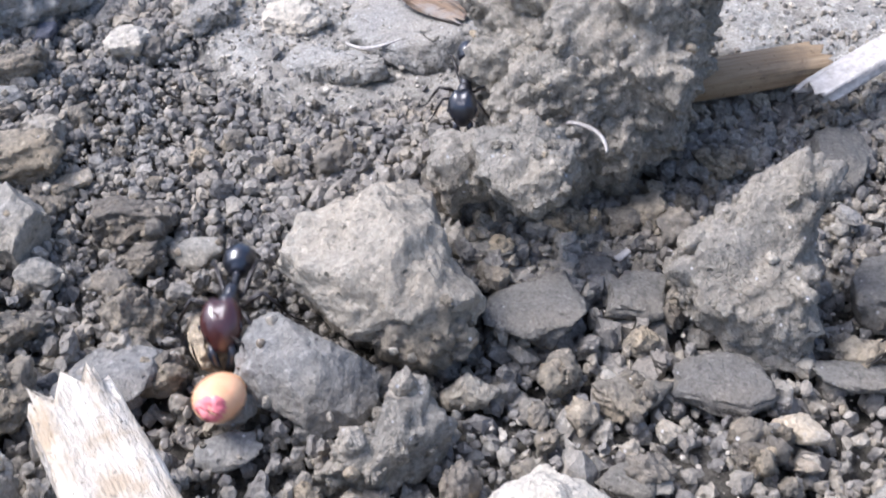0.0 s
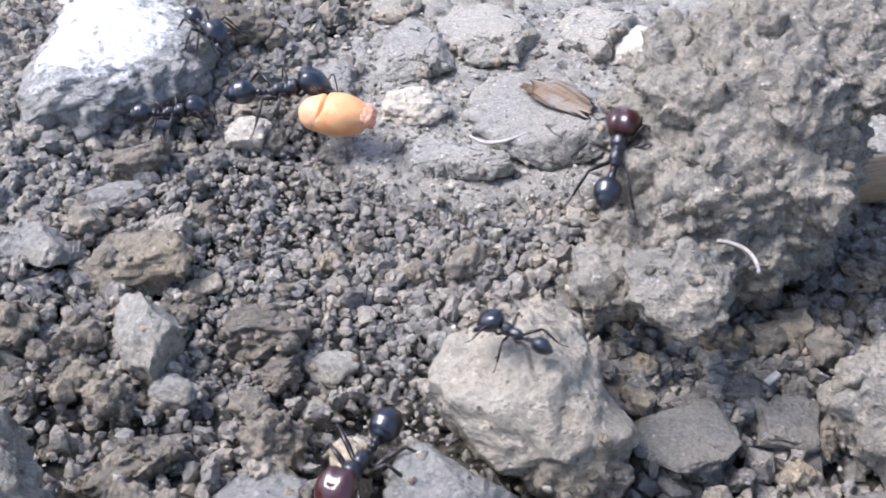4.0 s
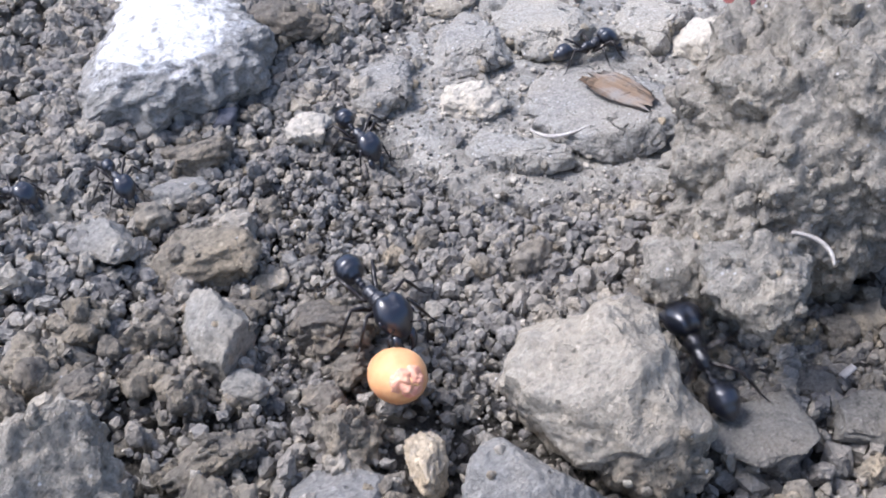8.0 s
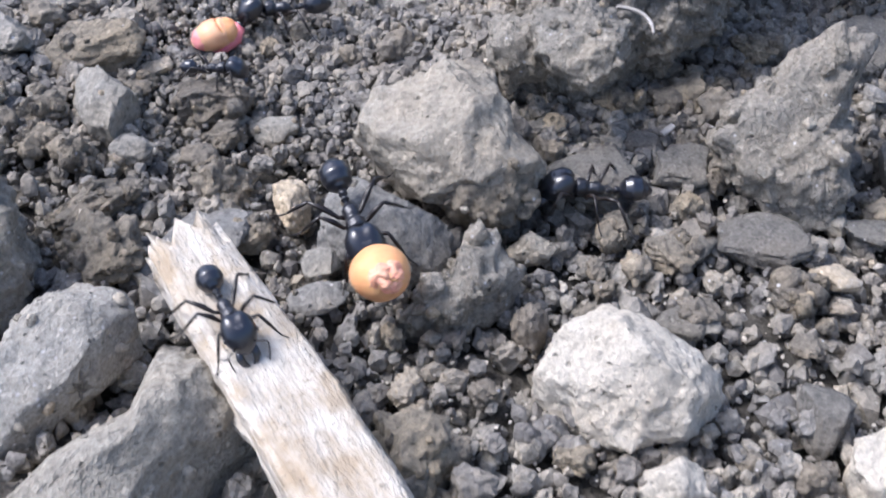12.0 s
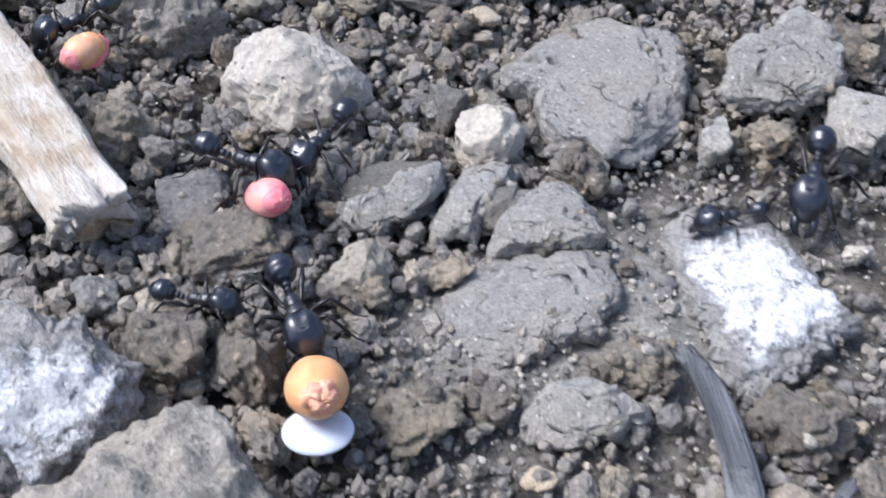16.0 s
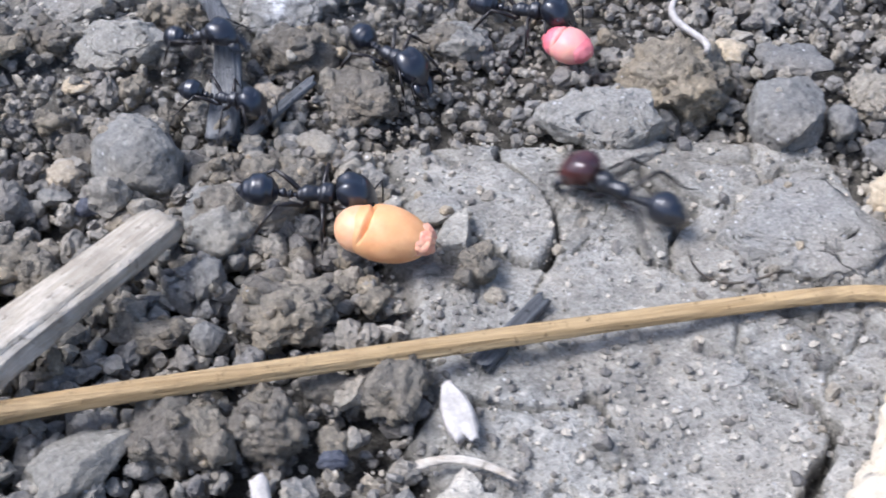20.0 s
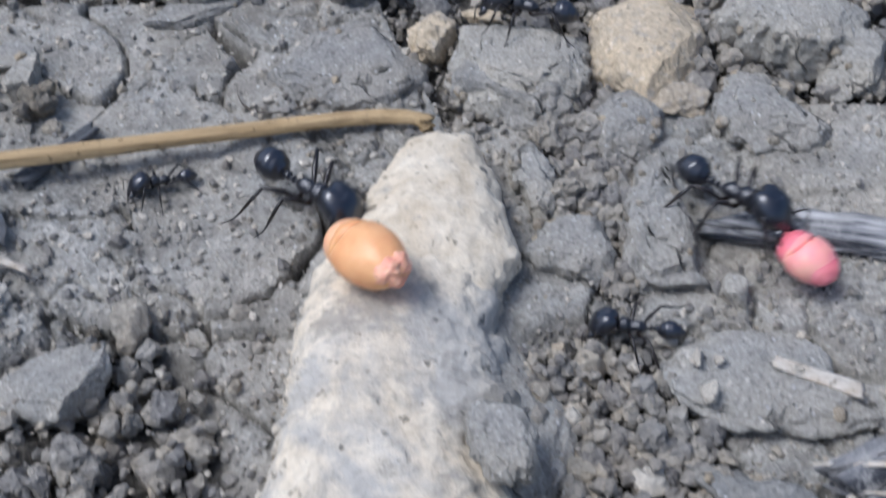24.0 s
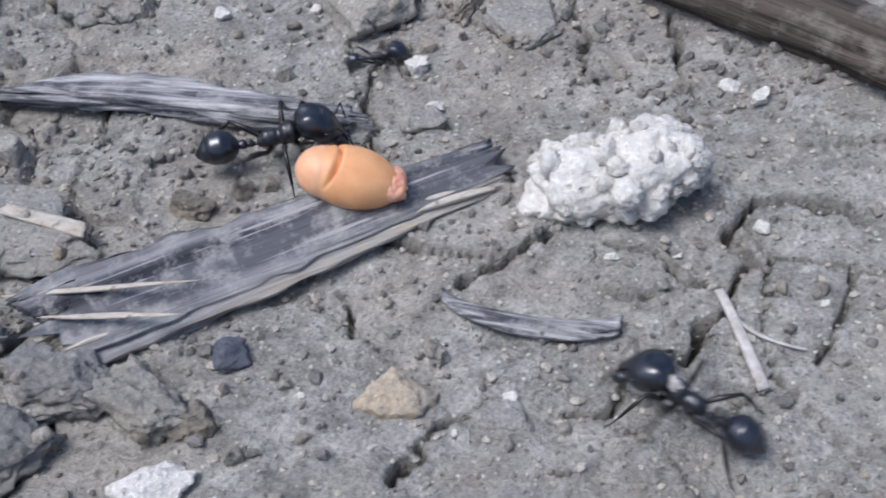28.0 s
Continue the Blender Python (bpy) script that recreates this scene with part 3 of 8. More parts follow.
def rock(name, kind, x, y, z, a, b, c, turn=0, seed=1, label="", category="stone", group="", facets=7, lump=0.2, freq=1.3, crumb=0.05, boxy=0.0, tilt=0, lean=0, grain=0.2, flat=0.0):
    """One stone or clod: centre and half sizes in mm."""
    size = (a * b * c) ** (1 / 3)
    if size < 1.7 and kind in ("white", "chalk", "pale", "tan", "dark"):
        z = max(z, float(full_height(np.array([x]), np.array([y]))[0][0]) + 0.45 * c)
    level = 6 if size > 5 else 5 if size > 1.7 else 4
    v, f = stone_verts(level, seed, facets, lump, freq, crumb * (0.5 if kind in ("grey", "clay", "mud") else 1.0), size, grain * SKIN.get(kind, 1.0), boxy, flat)
    me = mesh_of(name, v * np.array((a, b, c)) * MM, f, SOIL[kind])
    ob = new(name, me)
    ob.matrix_world = pose(x * MM, y * MM, z * MM, tilt, lean, turn)
    if kind in ("clod", "grey", "mud") and size > 1.5:
        embed_grains(ob, v * np.array((a, b, c)), seed, 3)
    if kind == "clod" and size > 1.5:
        embed_crumbs(ob, v * np.array((a, b, c)), seed, kind, 8)
    return tagged(ob, label) if category == "part" else tagged(ob, label or LABELS[kind], category, group or GROUPS[kind])


def cut_stone(name, kind, x, y, z, corners, depth, slope, turn, seed, label="", category="stone", group="", facets=5, lump=0.06, freq=1.6, crumb=0.035, grain=0.2, sharp=0.45, knobs=0.0, edge=0.0):
    """A stone with a cornered outline in a plane that leans back by slope degrees; corners: (degrees, mm), depth: half its thickness in mm."""
    size = sum(r for _, r in corners) / len(corners)
    v, f = ball(7 if knobs > 1.5 or kind in ("knob", "cream") else 6 if size > 4 else 5)
    rng = np.random.RandomState(seed)
    u, w, d = v[:, 0], v[:, 1], v[:, 2]
    plane = np.hypot(u, w)
    k = corner_radius(np.arctan2(w, u), corners)
    k = k + edge * fractal(np.stack([u, w, 0.15 * d], -1) / np.maximum(plane, 1e-6)[:, None] * size / 1.6 + seed, seed + 2, 4, 0.6)
    out = np.minimum(plane, 1) ** (1 - sharp)
    deep = np.sign(d) * np.abs(d) ** (1 - 0.5 * sharp)
    p = np.stack([u / np.maximum(plane, 1e-6) * out * k, w / np.maximum(plane, 1e-6) * out * k, deep * depth], -1)
    for i in range(3 * facets):
        n = rng.normal(size=3)
        n[2] = abs(n[2]) + 0.25
        n /= np.linalg.norm(n)
        s = p @ n
        s = s - s.max() * rng.uniform(0.74, 0.93)
        p -= np.outer(np.where(s > 0, s * 0.96, 0), n)
    p *= crumble(p / size, seed, lump, freq, crumb, size, grain * SKIN.get(kind, 1.0), knobs)[:, None]
    sl = math.radians(slope)
    q = np.stack([p[:, 0], p[:, 1] * math.sin(sl) - p[:, 2] * math.cos(sl), p[:, 1] * math.cos(sl) + p[:, 2] * math.sin(sl)], -1)
    ob = new(name, mesh_of(name, q * MM, f, SOIL[kind]))
    ob.matrix_world = pose(x * MM, y * MM, z * MM, 0, 0, turn)
    if kind == "crust":
        at = ob.data.attributes.new("rim", "FLOAT", "POINT")
        at.data.foreach_set("value", np.hypot(u, w).astype(np.float32) ** 2)
    if kind in ("clod", "crumb", "grey", "block", "mud") and size > 3.2:
        embed_grains(ob, q, seed, 9 if size > 5 else 6)
    if name == "chalky_nugget":
        embed_crumbs(ob, q, seed, kind, 70)
    if kind in ("clod", "crumb") and size > 3.2:
        embed_crumbs(ob, q, seed, kind, 90 if knobs > 1.5 else 26 if size > 5 else 16)
    return tagged(ob, label) if category == "part" else tagged(ob, label or LABELS[kind], category, group or GROUPS[kind])


GRAINS = []


def embed_grains(ob, points, seed, count):
    """Pale grains that stick in the skin of a big clod."""
    rng = np.random.RandomState(seed)
    if not GRAINS:
        GRAINS.extend(mesh_of("grain", stone_verts(2, 970 + k, 4, 0.15, 1.3, 0.06, 1.0, 0.0)[0] * MM, ball(2)[1], SOIL[m]) for k, m in enumerate(("tan", "white", "pale")))
    high = np.where(points[:, 2] > np.percentile(points[:, 2], 35))[0]
    for k in rng.choice(high, count, replace=False):
        g = new("grain", GRAINS[rng.randint(3)])
        g.parent = ob
        g.matrix_basis = pose(*(points[k] * MM), *rng.uniform(-90, 90, 3)) @ Matrix.Diagonal((*(rng.uniform(0.25, 0.55) * rng.uniform(0.8, 1.2, 3)), 1))


CRUMBS = {}


def embed_crumbs(ob, points, seed, kind, count):
    """Small aggregates of soil that cling to a clod."""
    rng = np.random.RandomState(seed + 5)
    if kind not in CRUMBS:
        CRUMBS[kind] = [mesh_of("crumb", stone_verts(3, 940 + k, -7 if kind == "chalk" else 3, 0.22, 1.5, 0.16, 1.0, 0.0)[0] * MM, ball(3)[1], SOIL[kind]) for k in range(8)]
    high = np.where(points[:, 2] > np.percentile(points[:, 2], 30))[0]
    for k in rng.choice(high, count, replace=False):
        g = new("crumb", CRUMBS[kind][rng.randint(8)])
        g.parent = ob
        g.matrix_basis = pose(*(points[k] * 0.985 * MM), *rng.uniform(-90, 90, 3)) @ Matrix.Diagonal((*(np.clip(np.exp(rng.normal(-0.5, 0.4)), 0.3, 1.3) * rng.uniform(0.8, 1.2, 3)), 1))


LABELS = {"chalk": "small chalky white stone on dried mud", "crumb": "pale grey-beige crumbly clod of dry soil", "clod": "grey-brown crumbly clod of dry soil", "grey": "smooth grey lump of hard clay", "mud": "pale grey flat plate of dried mud",
          "pale": "pale grey-beige angular stone on the soil", "white": "chalky off-white stone on the soil", "crust": "mound of soil with a bright white lime crust",
          "tan": "small tan pebble among the gravel", "dark": "small dark slate-coloured pebble", "clay": "grey flat plate of dry clay", "block": "pale grey-beige block of packed soil", "knob": "large rounded beige limestone with grey blotches"}
GROUPS = {"chalk": "white stones", "crumb": "soil clods", "clod": "soil clods", "grey": "grey clay lumps", "mud": "mud plates", "pale": "pale stones", "white": "white stones", "crust": "white crusts", "tan": "tan pebbles", "dark": "dark pebbles", "clay": "mud plates", "block": "soil clods", "knob": "limestones"}


def sweep(name, kind_material, points, half_width, half_height, parent=None, rings=44, sides=26, ragged=(0.0, 0.0), ridge=0.12, taper=(1.0, 1.0), square=0.5, seed=1, label="", roll=0.0, bulge=0.0, layers=0.0, skew=1.0, nibble=0.0):
    """A stick, stem or splinter along points (mm): fibrous ridges run its length, its ends are broken. The object's x axis follows it."""
    pts = np.array(points, float)
    t = np.linspace(0, 1, len(pts))
    s = np.linspace(0, 1, rings)
    if len(pts) > 2:
        co = [np.polyfit(t, pts[:, k], min(len(pts) - 1, 4)) for k in range(3)]
        line = np.stack([np.polyval(c, s) for c in co], -1)
    else:
        line = pts[0] + (pts[1] - pts[0]) * s[:, None]
    origin = line.mean(axis=0)
    axis = line[-1] - line[0]
    length = np.linalg.norm(axis)
    axis = axis / length
    side = np.cross((0, 0, 1), axis)
    side /= np.linalg.norm(side)
    up = np.cross(axis, side)
    cr, sr = math.cos(math.radians(roll)), math.sin(math.radians(roll))
    side, up = side * cr + up * sr, up * cr - side * sr
    frame_m = np.stack([axis, side, up], -1)
    loc = (line - origin) @ frame_m
    th = np.linspace(0, 2 * math.pi, sides, endpoint=False)
    e = 1 - 0.6 * square
    prof = np.stack([np.sign(np.cos(th)) * np.abs(np.cos(th)) ** e, np.sign(np.sin(th)) * np.abs(np.sin(th)) ** e], -1)
    rng = np.random.RandomState(seed)
    fib = rng.uniform(-1, 1, sides)
    fib2 = 0.5 * (fib + np.roll(fib, 1))
    verts = []
    for i in range(rings):
        k = taper[0] + (taper[1] - taper[0]) * s[i] + bulge * math.sin(math.pi * s[i] ** skew)
        q = np.stack([np.full(sides, s[i] * 5.0 * length / 30), 3 * np.cos(th), 3 * np.sin(th)], -1)
        r = k * (1 + ridge * fib2 + ridge * 0.8 * value_noise(q, seed) + layers * value_noise(q * (0.6, 2.5, 2.5), seed + 8))
        r = r * (1 + nibble * value_noise(np.stack([np.full(sides, s[i] * length / 1.6), 1.5 * np.cos(th), 1.5 * np.sin(th)], -1), seed + 4))
        lx = np.full(sides, loc[i, 0])
        if i < 4:
            lx += ragged[0] * fib * (1 - i / 4.0)
        if i > rings - 5:
            lx += ragged[1] * np.roll(fib, 5) * (1 - (rings - 1 - i) / 4.0)
        verts.append(np.stack([lx, loc[i, 1] + prof[:, 0] * half_width * r, loc[i, 2] + prof[:, 1] * half_height * r], -1))
    v = np.concatenate(verts)
    n = len(v)
    v = np.concatenate([v, [v[:sides].mean(axis=0)], [v[-sides:].mean(axis=0)]])
    f = []
    for i in range(rings - 1):
        for j in range(sides):
            a, b = i * sides + j, i * sides + (j + 1) % sides
            f.append((a, b, b + sides, a + sides))
    for j in range(sides):
        f.append((n, (j + 1) % sides, j))
        f.append((n + 1, n - sides + j, n - sides + (j + 1) % sides))
    me = mesh_of(name, v * MM, f, kind_material)
    ob = new(name, me)
    m = Matrix(np.column_stack([frame_m, origin * MM]).tolist() + [[0, 0, 0, 1]])
    if parent:
        ob.parent = parent
        ob.matrix_basis = parent.matrix_world.inverted() @ m
        return tagged(ob, label)
    ob.matrix_world = m
    return ob


def fray(thing, material, start, end, half_width, high, count, seed):
    """Loose fibres that lie along a piece of split wood and stand out at its ends."""
    rng = np.random.RandomState(seed)
    a, b = np.array(start, float), np.array(end, float)
    along = (b - a) / np.linalg.norm(b - a)
    side = np.cross((0, 0, 1), along)
    for k in range(count):
        w = rng.uniform(-0.85, 0.85) * half_width
        near, far = rng.uniform(-1.2, 0.5), rng.uniform(3.0, 9.0)
        origin, run = (a, along) if k % 2 else (b, -along)
        p = origin + run * near + side * w + (0, 0, high * rng.uniform(0.5, 1.0))
        q = origin + run * (near + far) + side * (w * 0.9 + rng.uniform(-0.3, 0.3)) + (0, 0, high * 1.05)
        sweep("fibre", material, (p, (p + q) / 2 + (0, 0, 0.15), q), rng.uniform(0.18, 0.42), rng.uniform(0.12, 0.25), thing, rings=24, sides=10, seed=seed + k, taper=(0.5, 0.15), bulge=0.55, ragged=(0.5, 0.3), nibble=0.2)


def attach(ob, thing):
    """Makes a piece a part of the thing on which it sticks."""
    to = bpy.data.objects[thing]
    m = ob.matrix_world.copy()
    ob.parent = to
    ob.matrix_basis = to.matrix_world.inverted() @ m
    return ob


# ---- stones, clods and plates, each at its place ----
rock("soil_clod", "clod", -37.8, 111.0, 17.9, 6.55, 4.01, 2.89, 14, 10, category="clod")
rock("pale_stone", "pale", -22.1, 116.0, 15.4, 2.35, 1.35, 0.97, 6, 17)
rock("white_stone", "white", -19.2, 100.8, 13.5, 3.95, 2.79, 2.09, 5, 24)
rock("white_stone", "white", 3.7, 109.6, 12.7, 3.58, 3.68, 2.94, -8, 31)
rock("white_stone", "white", -33.2, 94.7, 15.0, 2.57, 2.51, 2.01, 14, 38)
rock("dark_pebble", "dark", -41.3, 95.9, 16.2, 1.50, 1.56, 1.12, 19, 45, category="pebble", facets=2, lump=0.05)
rock("soil_clod", "clod", -43.2, 90.1, 16.3, 3.85, 2.60, 1.87, 21, 52, category="clod")
rock("clay_lump", "grey", -43.6, 84.8, 15.7, 3.23, 2.16, 1.08, 22, 59, category="clod")
rock("soil_clod", "clod", -40.1, 77.6, 15.1, 5.64, 3.77, 2.71, 22, 66, category="clod", boxy=0.4)
rock("tan_pebble", "tan", -34.6, 76.0, 13.2, 1.66, 1.23, 0.89, 19, 73, category="pebble")
rock("clay_lump", "grey", -37.2, 69.1, 14.1, 2.73, 4.35, 3.13, 23, 80, category="clod", facets=10)
rock("clay_lump", "grey", -47.5, 77.8, 16.3, 2.83, 3.57, 1.79, 27, 87, category="clod")
rock("soil_clod", "clod", -29.1, 70.8, 12.4, 3.53, 3.26, 2.35, 16, 94, category="clod")
rock("soil_clod", "clod", -36.1, 72.8, 13.3, 1.96, 1.56, 1.12, 21, 101, category="clod")
rock("soil_clod", "clod", -26.6, 61.2, 11.4, 2.85, 3.45, 2.49, 13, 108, category="clod", crumb=0.09)
rock("soil_clod", "clod", -27.6, 67.4, 11.4, 2.29, 1.73, 1.25, 13, 115, category="clod", crumb=0.1)
rock("tan_pebble", "tan", -21.5, 59.0, 10.1, 1.70, 2.82, 1.97, 9, 122, category="pebble")
rock("clay_lump", "grey", -34.6, 64.7, 12.6, 2.03, 1.69, 1.22, 19, 129, category="clod")
rock("soil_clod", "clod", -29.2, 70.8, 12.2, 3.21, 2.83, 2.04, 13, 136, category="clod")
rock("soil_clod", "clod", -42.6, 68.7, 14.6, 2.72, 2.29, 1.65, 24, 143, category="clod")
rock("soil_clod", "clod", -47.2, 69.1, 15.6, 2.31, 2.32, 1.67, 27, 150, category="clod")
rock("soil_clod", "clod", -49.5, 64.4, 15.9, 2.41, 2.21, 1.59, 31, 157, category="clod")
rock("soil_clod", "clod", -46.3, 62.7, 15.0, 2.98, 1.92, 1.38, 29, 164, category="clod")
rock("soil_clod", "clod", -41.8, 65.0, 14.1, 2.85, 1.71, 1.23, 25, 171, category="clod")
rock("soil_clod", "clod", -37.9, 63.5, 13.3, 1.60, 2.15, 1.55, 22, 178, category="clod")
rock("soil_clod", "clod", -35.8, 58.3, 12.6, 4.21, 2.02, 1.46, 22, 185, category="clod")
rock("soil_clod", "clod", -34.7, 52.6, 12.5, 3.43, 3.34, 2.40, 24, 192, category="clod")
rock("clay_lump", "grey", -27.5, 54.7, 10.9, 4.45, 3.52, 1.76, 16, 199, category="clod")
rock("soil_clod", "clod", -24.4, 56.2, 10.3, 2.45, 1.95, 1.40, 12, 206, category="clod")
rock("clay_lump", "grey", -18.7, 53.4, 9.1, 1.66, 1.67, 1.20, 7, 213, category="clod")
rock("clay_lump", "grey", -18.8, 49.9, 8.8, 2.31, 1.66, 1.00, 7, 220, category="clod")
rock("clay_lump", "grey", -23.6, 68.4, 10.8, 2.11, 1.75, 1.26, 9, 227, category="clod")
rock("soil_clod", "clod", -26.0, 57.6, 10.5, 1.72, 1.55, 1.11, 13, 234, category="clod")
rock("soil_clod", "clod", -5.1, 76.1, 9.1, 2.05, 2.97, 2.14, 1, 241, category="clod")
rock("soil_clod", "clod", 18.8, 80.7, 7.3, 2.20, 2.10, 1.51, -15, 248, category="clod")
rock("soil_clod", "clod", 9.9, 77.7, 7.5, 1.68, 1.75, 1.26, -10, 255, category="clod")
rock("soil_clod", "clod", 12.2, 74.3, 6.8, 1.29, 1.41, 1.02, -12, 262, category="clod")
rock("soil_clod", "clod", 9.8, 73.5, 7.0, 1.86, 1.54, 1.11, -10, 269, category="clod")
rock("soil_clod", "clod", 5.4, 73.7, 7.5, 2.56, 1.96, 1.41, -7, 276, category="clod")
rock("soil_clod", "clod", 14.6, 81.8, 7.5, 1.97, 1.51, 1.09, -12, 283, category="clod")
rock("mud_plate", "clay", 1.7, 63.3, 7.0, 4.30, 4.25, 1.49, -5, 290, category="mud plate", facets=9, lump=0.12, flat=0.6)
rock("mud_plate", "clay", 9.9, 65.1, 6.2, 2.62, 2.90, 1.16, -11, 297, category="mud plate", facets=9, lump=0.12, flat=0.6)
rock("mud_plate", "clay", 6.6, 68.4, 6.6, 2.14, 1.44, 0.58, -8, 304, category="mud plate", facets=9, lump=0.12, flat=0.6)
rock("mud_plate", "clay", -1.3, 69.9, 7.6, 2.27, 1.63, 0.65, -2, 311, category="mud plate", facets=9, lump=0.12, flat=0.6)
rock("mud_plate", "clay", 14.2, 56.7, 5.1, 3.68, 2.72, 1.09, -17, 318, category="mud plate", facets=9, lump=0.12, flat=0.6)
rock("soil_clod", "clod", 7.5, 55.6, 5.7, 2.43, 2.31, 1.15, -11, 325, category="clod")
rock("soil_clod", "clod", 3.2, 57.6, 6.4, 1.44, 1.90, 1.37, -6, 332, category="clod")
rock("soil_clod", "clod", 15.7, 51.0, 4.6, 1.75, 1.77, 1.27, -20, 339, category="clod")
rock("tan_pebble", "tan", 19.3, 52.8, 4.4, 2.18, 1.42, 0.99, -22, 346, category="pebble")
rock("tan_pebble", "tan", 18.9, 49.8, 4.0, 1.16, 0.74, 0.54, -23, 353, category="pebble")
rock("mud_plate", "clay", 7.3, 48.7, 5.0, 2.48, 1.82, 0.64, -12, 360, category="mud plate", facets=9, lump=0.12, flat=0.6)
rock("soil_clod", "clod", 15.4, 46.1, 4.2, 1.49, 1.25, 0.90, -21, 367, category="clod")
rock("mud_plate", "clay", 28.7, 80.2, 6.7, 2.68, 4.85, 1.46, -21, 374, category="mud plate", facets=9, lump=0.12, flat=0.6)
rock("soil_clod", "clod", -12.3, 36.1, 8.0, 3.62, 3.95, 2.84, 17, 381, category="clod")
rock("clay_lump", "grey", -5.3, 28.3, 6.1, 3.39, 3.73, 1.49, 12, 388, category="clod")
rock("tan_pebble", "tan", -4.0, 31.0, 5.7, 1.10, 1.13, 0.82, 9, 395, category="pebble")
rock("mud_plate", "clay", 10.1, 29.5, 4.1, 4.91, 3.33, 1.33, -7, 402, category="mud plate", facets=8, lump=0.12, flat=0.6)
rock("soil_clod", "clod", -0.8, 25.5, 5.2, 4.18, 2.04, 1.02, 6, 409, category="clod")
rock("mud_plate", "clay", 17.2, 28.6, 3.2, 3.07, 3.35, 1.17, -16, 416, category="mud plate", facets=9, lump=0.12, flat=0.6)
rock("mud_plate", "clay", 21.7, 26.3, 2.8, 4.77, 3.90, 1.36, -22, 423, category="mud plate", facets=8, lump=0.12, flat=0.6)
rock("mud_plate", "clay", 25.7, 32.1, 2.7, 2.43, 2.79, 1.26, -23, 430, category="mud plate", facets=9, lump=0.12, flat=0.6)
rock("mud_plate", "clay", 15.3, 39.7, 4.1, 2.00, 3.27, 1.64, -11, 437, category="mud plate", facets=9, lump=0.12, flat=0.6)
rock("mud_plate", "clay", 28.5, 65.3, 5.2, 2.91, 4.11, 1.64, -16, 444, category="mud plate", facets=9, lump=0.12, flat=0.6)
rock("mud_plate", "clay", 30.4, 61.4, 4.7, 2.00, 4.28, 1.71, -18, 451, category="mud plate", facets=9, lump=0.12, flat=0.6)
rock("soil_clod", "clod", 34.8, 67.5, 5.3, 2.33, 4.13, 2.06, -20, 458, category="clod")
rock("mud_plate", "clay", 34.2, 58.1, 4.4, 2.53, 5.16, 2.06, -22, 465, category="mud plate", facets=9, lump=0.12, flat=0.6)
rock("clay_lump", "grey", 8.6, 48.7, 4.9, 2.37, 1.79, 0.71, -4, 472, category="clod")
rock("mud_plate", "clay", 13.9, 56.8, 5.2, 4.35, 3.00, 1.20, -7, 479, category="mud plate", facets=9, lump=0.12, flat=0.6)
rock("mud_plate", "clay", 24.5, 57.3, 4.3, 4.14, 2.02, 0.81, -15, 486, category="mud plate", facets=9, lump=0.12, flat=0.6)
rock("soil_clod", "clod", -9.1, 32.5, 6.6, 1.49, 1.26, 0.91, 15, 493, category="clod")
rock("soil_clod", "clod", -19.4, 27.5, 8.7, 2.80, 2.58, 1.86, 28, 500, category="clod")
rock("soil_clod", "clod", -22.4, 25.3, 9.1, 1.88, 2.13, 1.53, 32, 507, category="clod")
rock("clay_lump", "grey", -18.9, 24.2, 8.2, 1.86, 1.33, 0.96, 29, 514, category="clod")
rock("soil_clod", "clod", 9.5, 36.9, 4.2, 1.17, 1.11, 0.80, -6, 521, category="clod")
rock("soil_clod", "clod", 1.3, 36.3, 5.2, 1.55, 1.10, 0.79, 3, 528, category="clod")
rock("soil_clod", "clod", -1.8, 36.7, 5.7, 1.55, 1.32, 0.95, 6, 535, category="clod")
rock("soil_clod", "clod", 51.9, 43.7, 2.8, 3.23, 3.64, 2.19, -23, 542, category="clod")
rock("mud_plate", "mud", 49.2, 34.4, 2.2, 3.03, 4.82, 2.41, -24, 549, category="mud plate", facets=9, lump=0.12, flat=0.6)
rock("soil_clod", "clod", 41.4, 34.0, 2.0, 2.33, 2.22, 1.60, -18, 556, category="clod")
rock("soil_clod", "clod", 25.6, 30.7, 3.0, 2.16, 3.07, 2.21, -7, 563, category="clod", facets=10)
rock("soil_clod", "clod", -1.7, 23.9, 5.7, 4.90, 3.92, 1.96, 16, 570, category="clod")
rock("pale_stone", "pale", 7.7, 20.3, 4.4, 2.87, 2.75, 1.98, 9, 577, lump=0.25)
rock("soil_clod", "clod", 26.5, 11.6, 2.2, 3.41, 2.72, 1.96, -11, 584, category="clod")
rock("soil_clod", "clod", -5.7, 13.0, 6.5, 3.75, 3.86, 2.78, 23, 591, category="clod", lump=0.25)
rock("clay_lump", "grey", -11.0, 18.6, 7.0, 1.82, 2.36, 1.70, 26, 598, category="clod")
rock("soil_clod", "clod", 11.8, 7.6, 3.4, 3.27, 3.17, 1.27, 6, 605, category="clod")
rock("soil_clod", "clod", 16.6, 8.8, 2.9, 1.80, 2.10, 1.51, 0, 612, category="clod")
rock("soil_clod", "clod", -6.3, 8.1, 6.1, 2.31, 1.78, 1.28, 26, 619, category="clod")
rock("soil_clod", "clod", 0.4, 12.0, 5.6, 2.69, 3.92, 2.82, 18, 626, category="clod")
rock("mud_plate", "mud", 37.2, 34.0, 2.3, 1.63, 2.49, 1.80, -15, 633, category="mud plate", facets=9, lump=0.12, flat=0.6)
rock("clay_lump", "grey", 5.8, -3.2, 4.8, 3.76, 3.49, 2.52, 16, 640, category="clod")
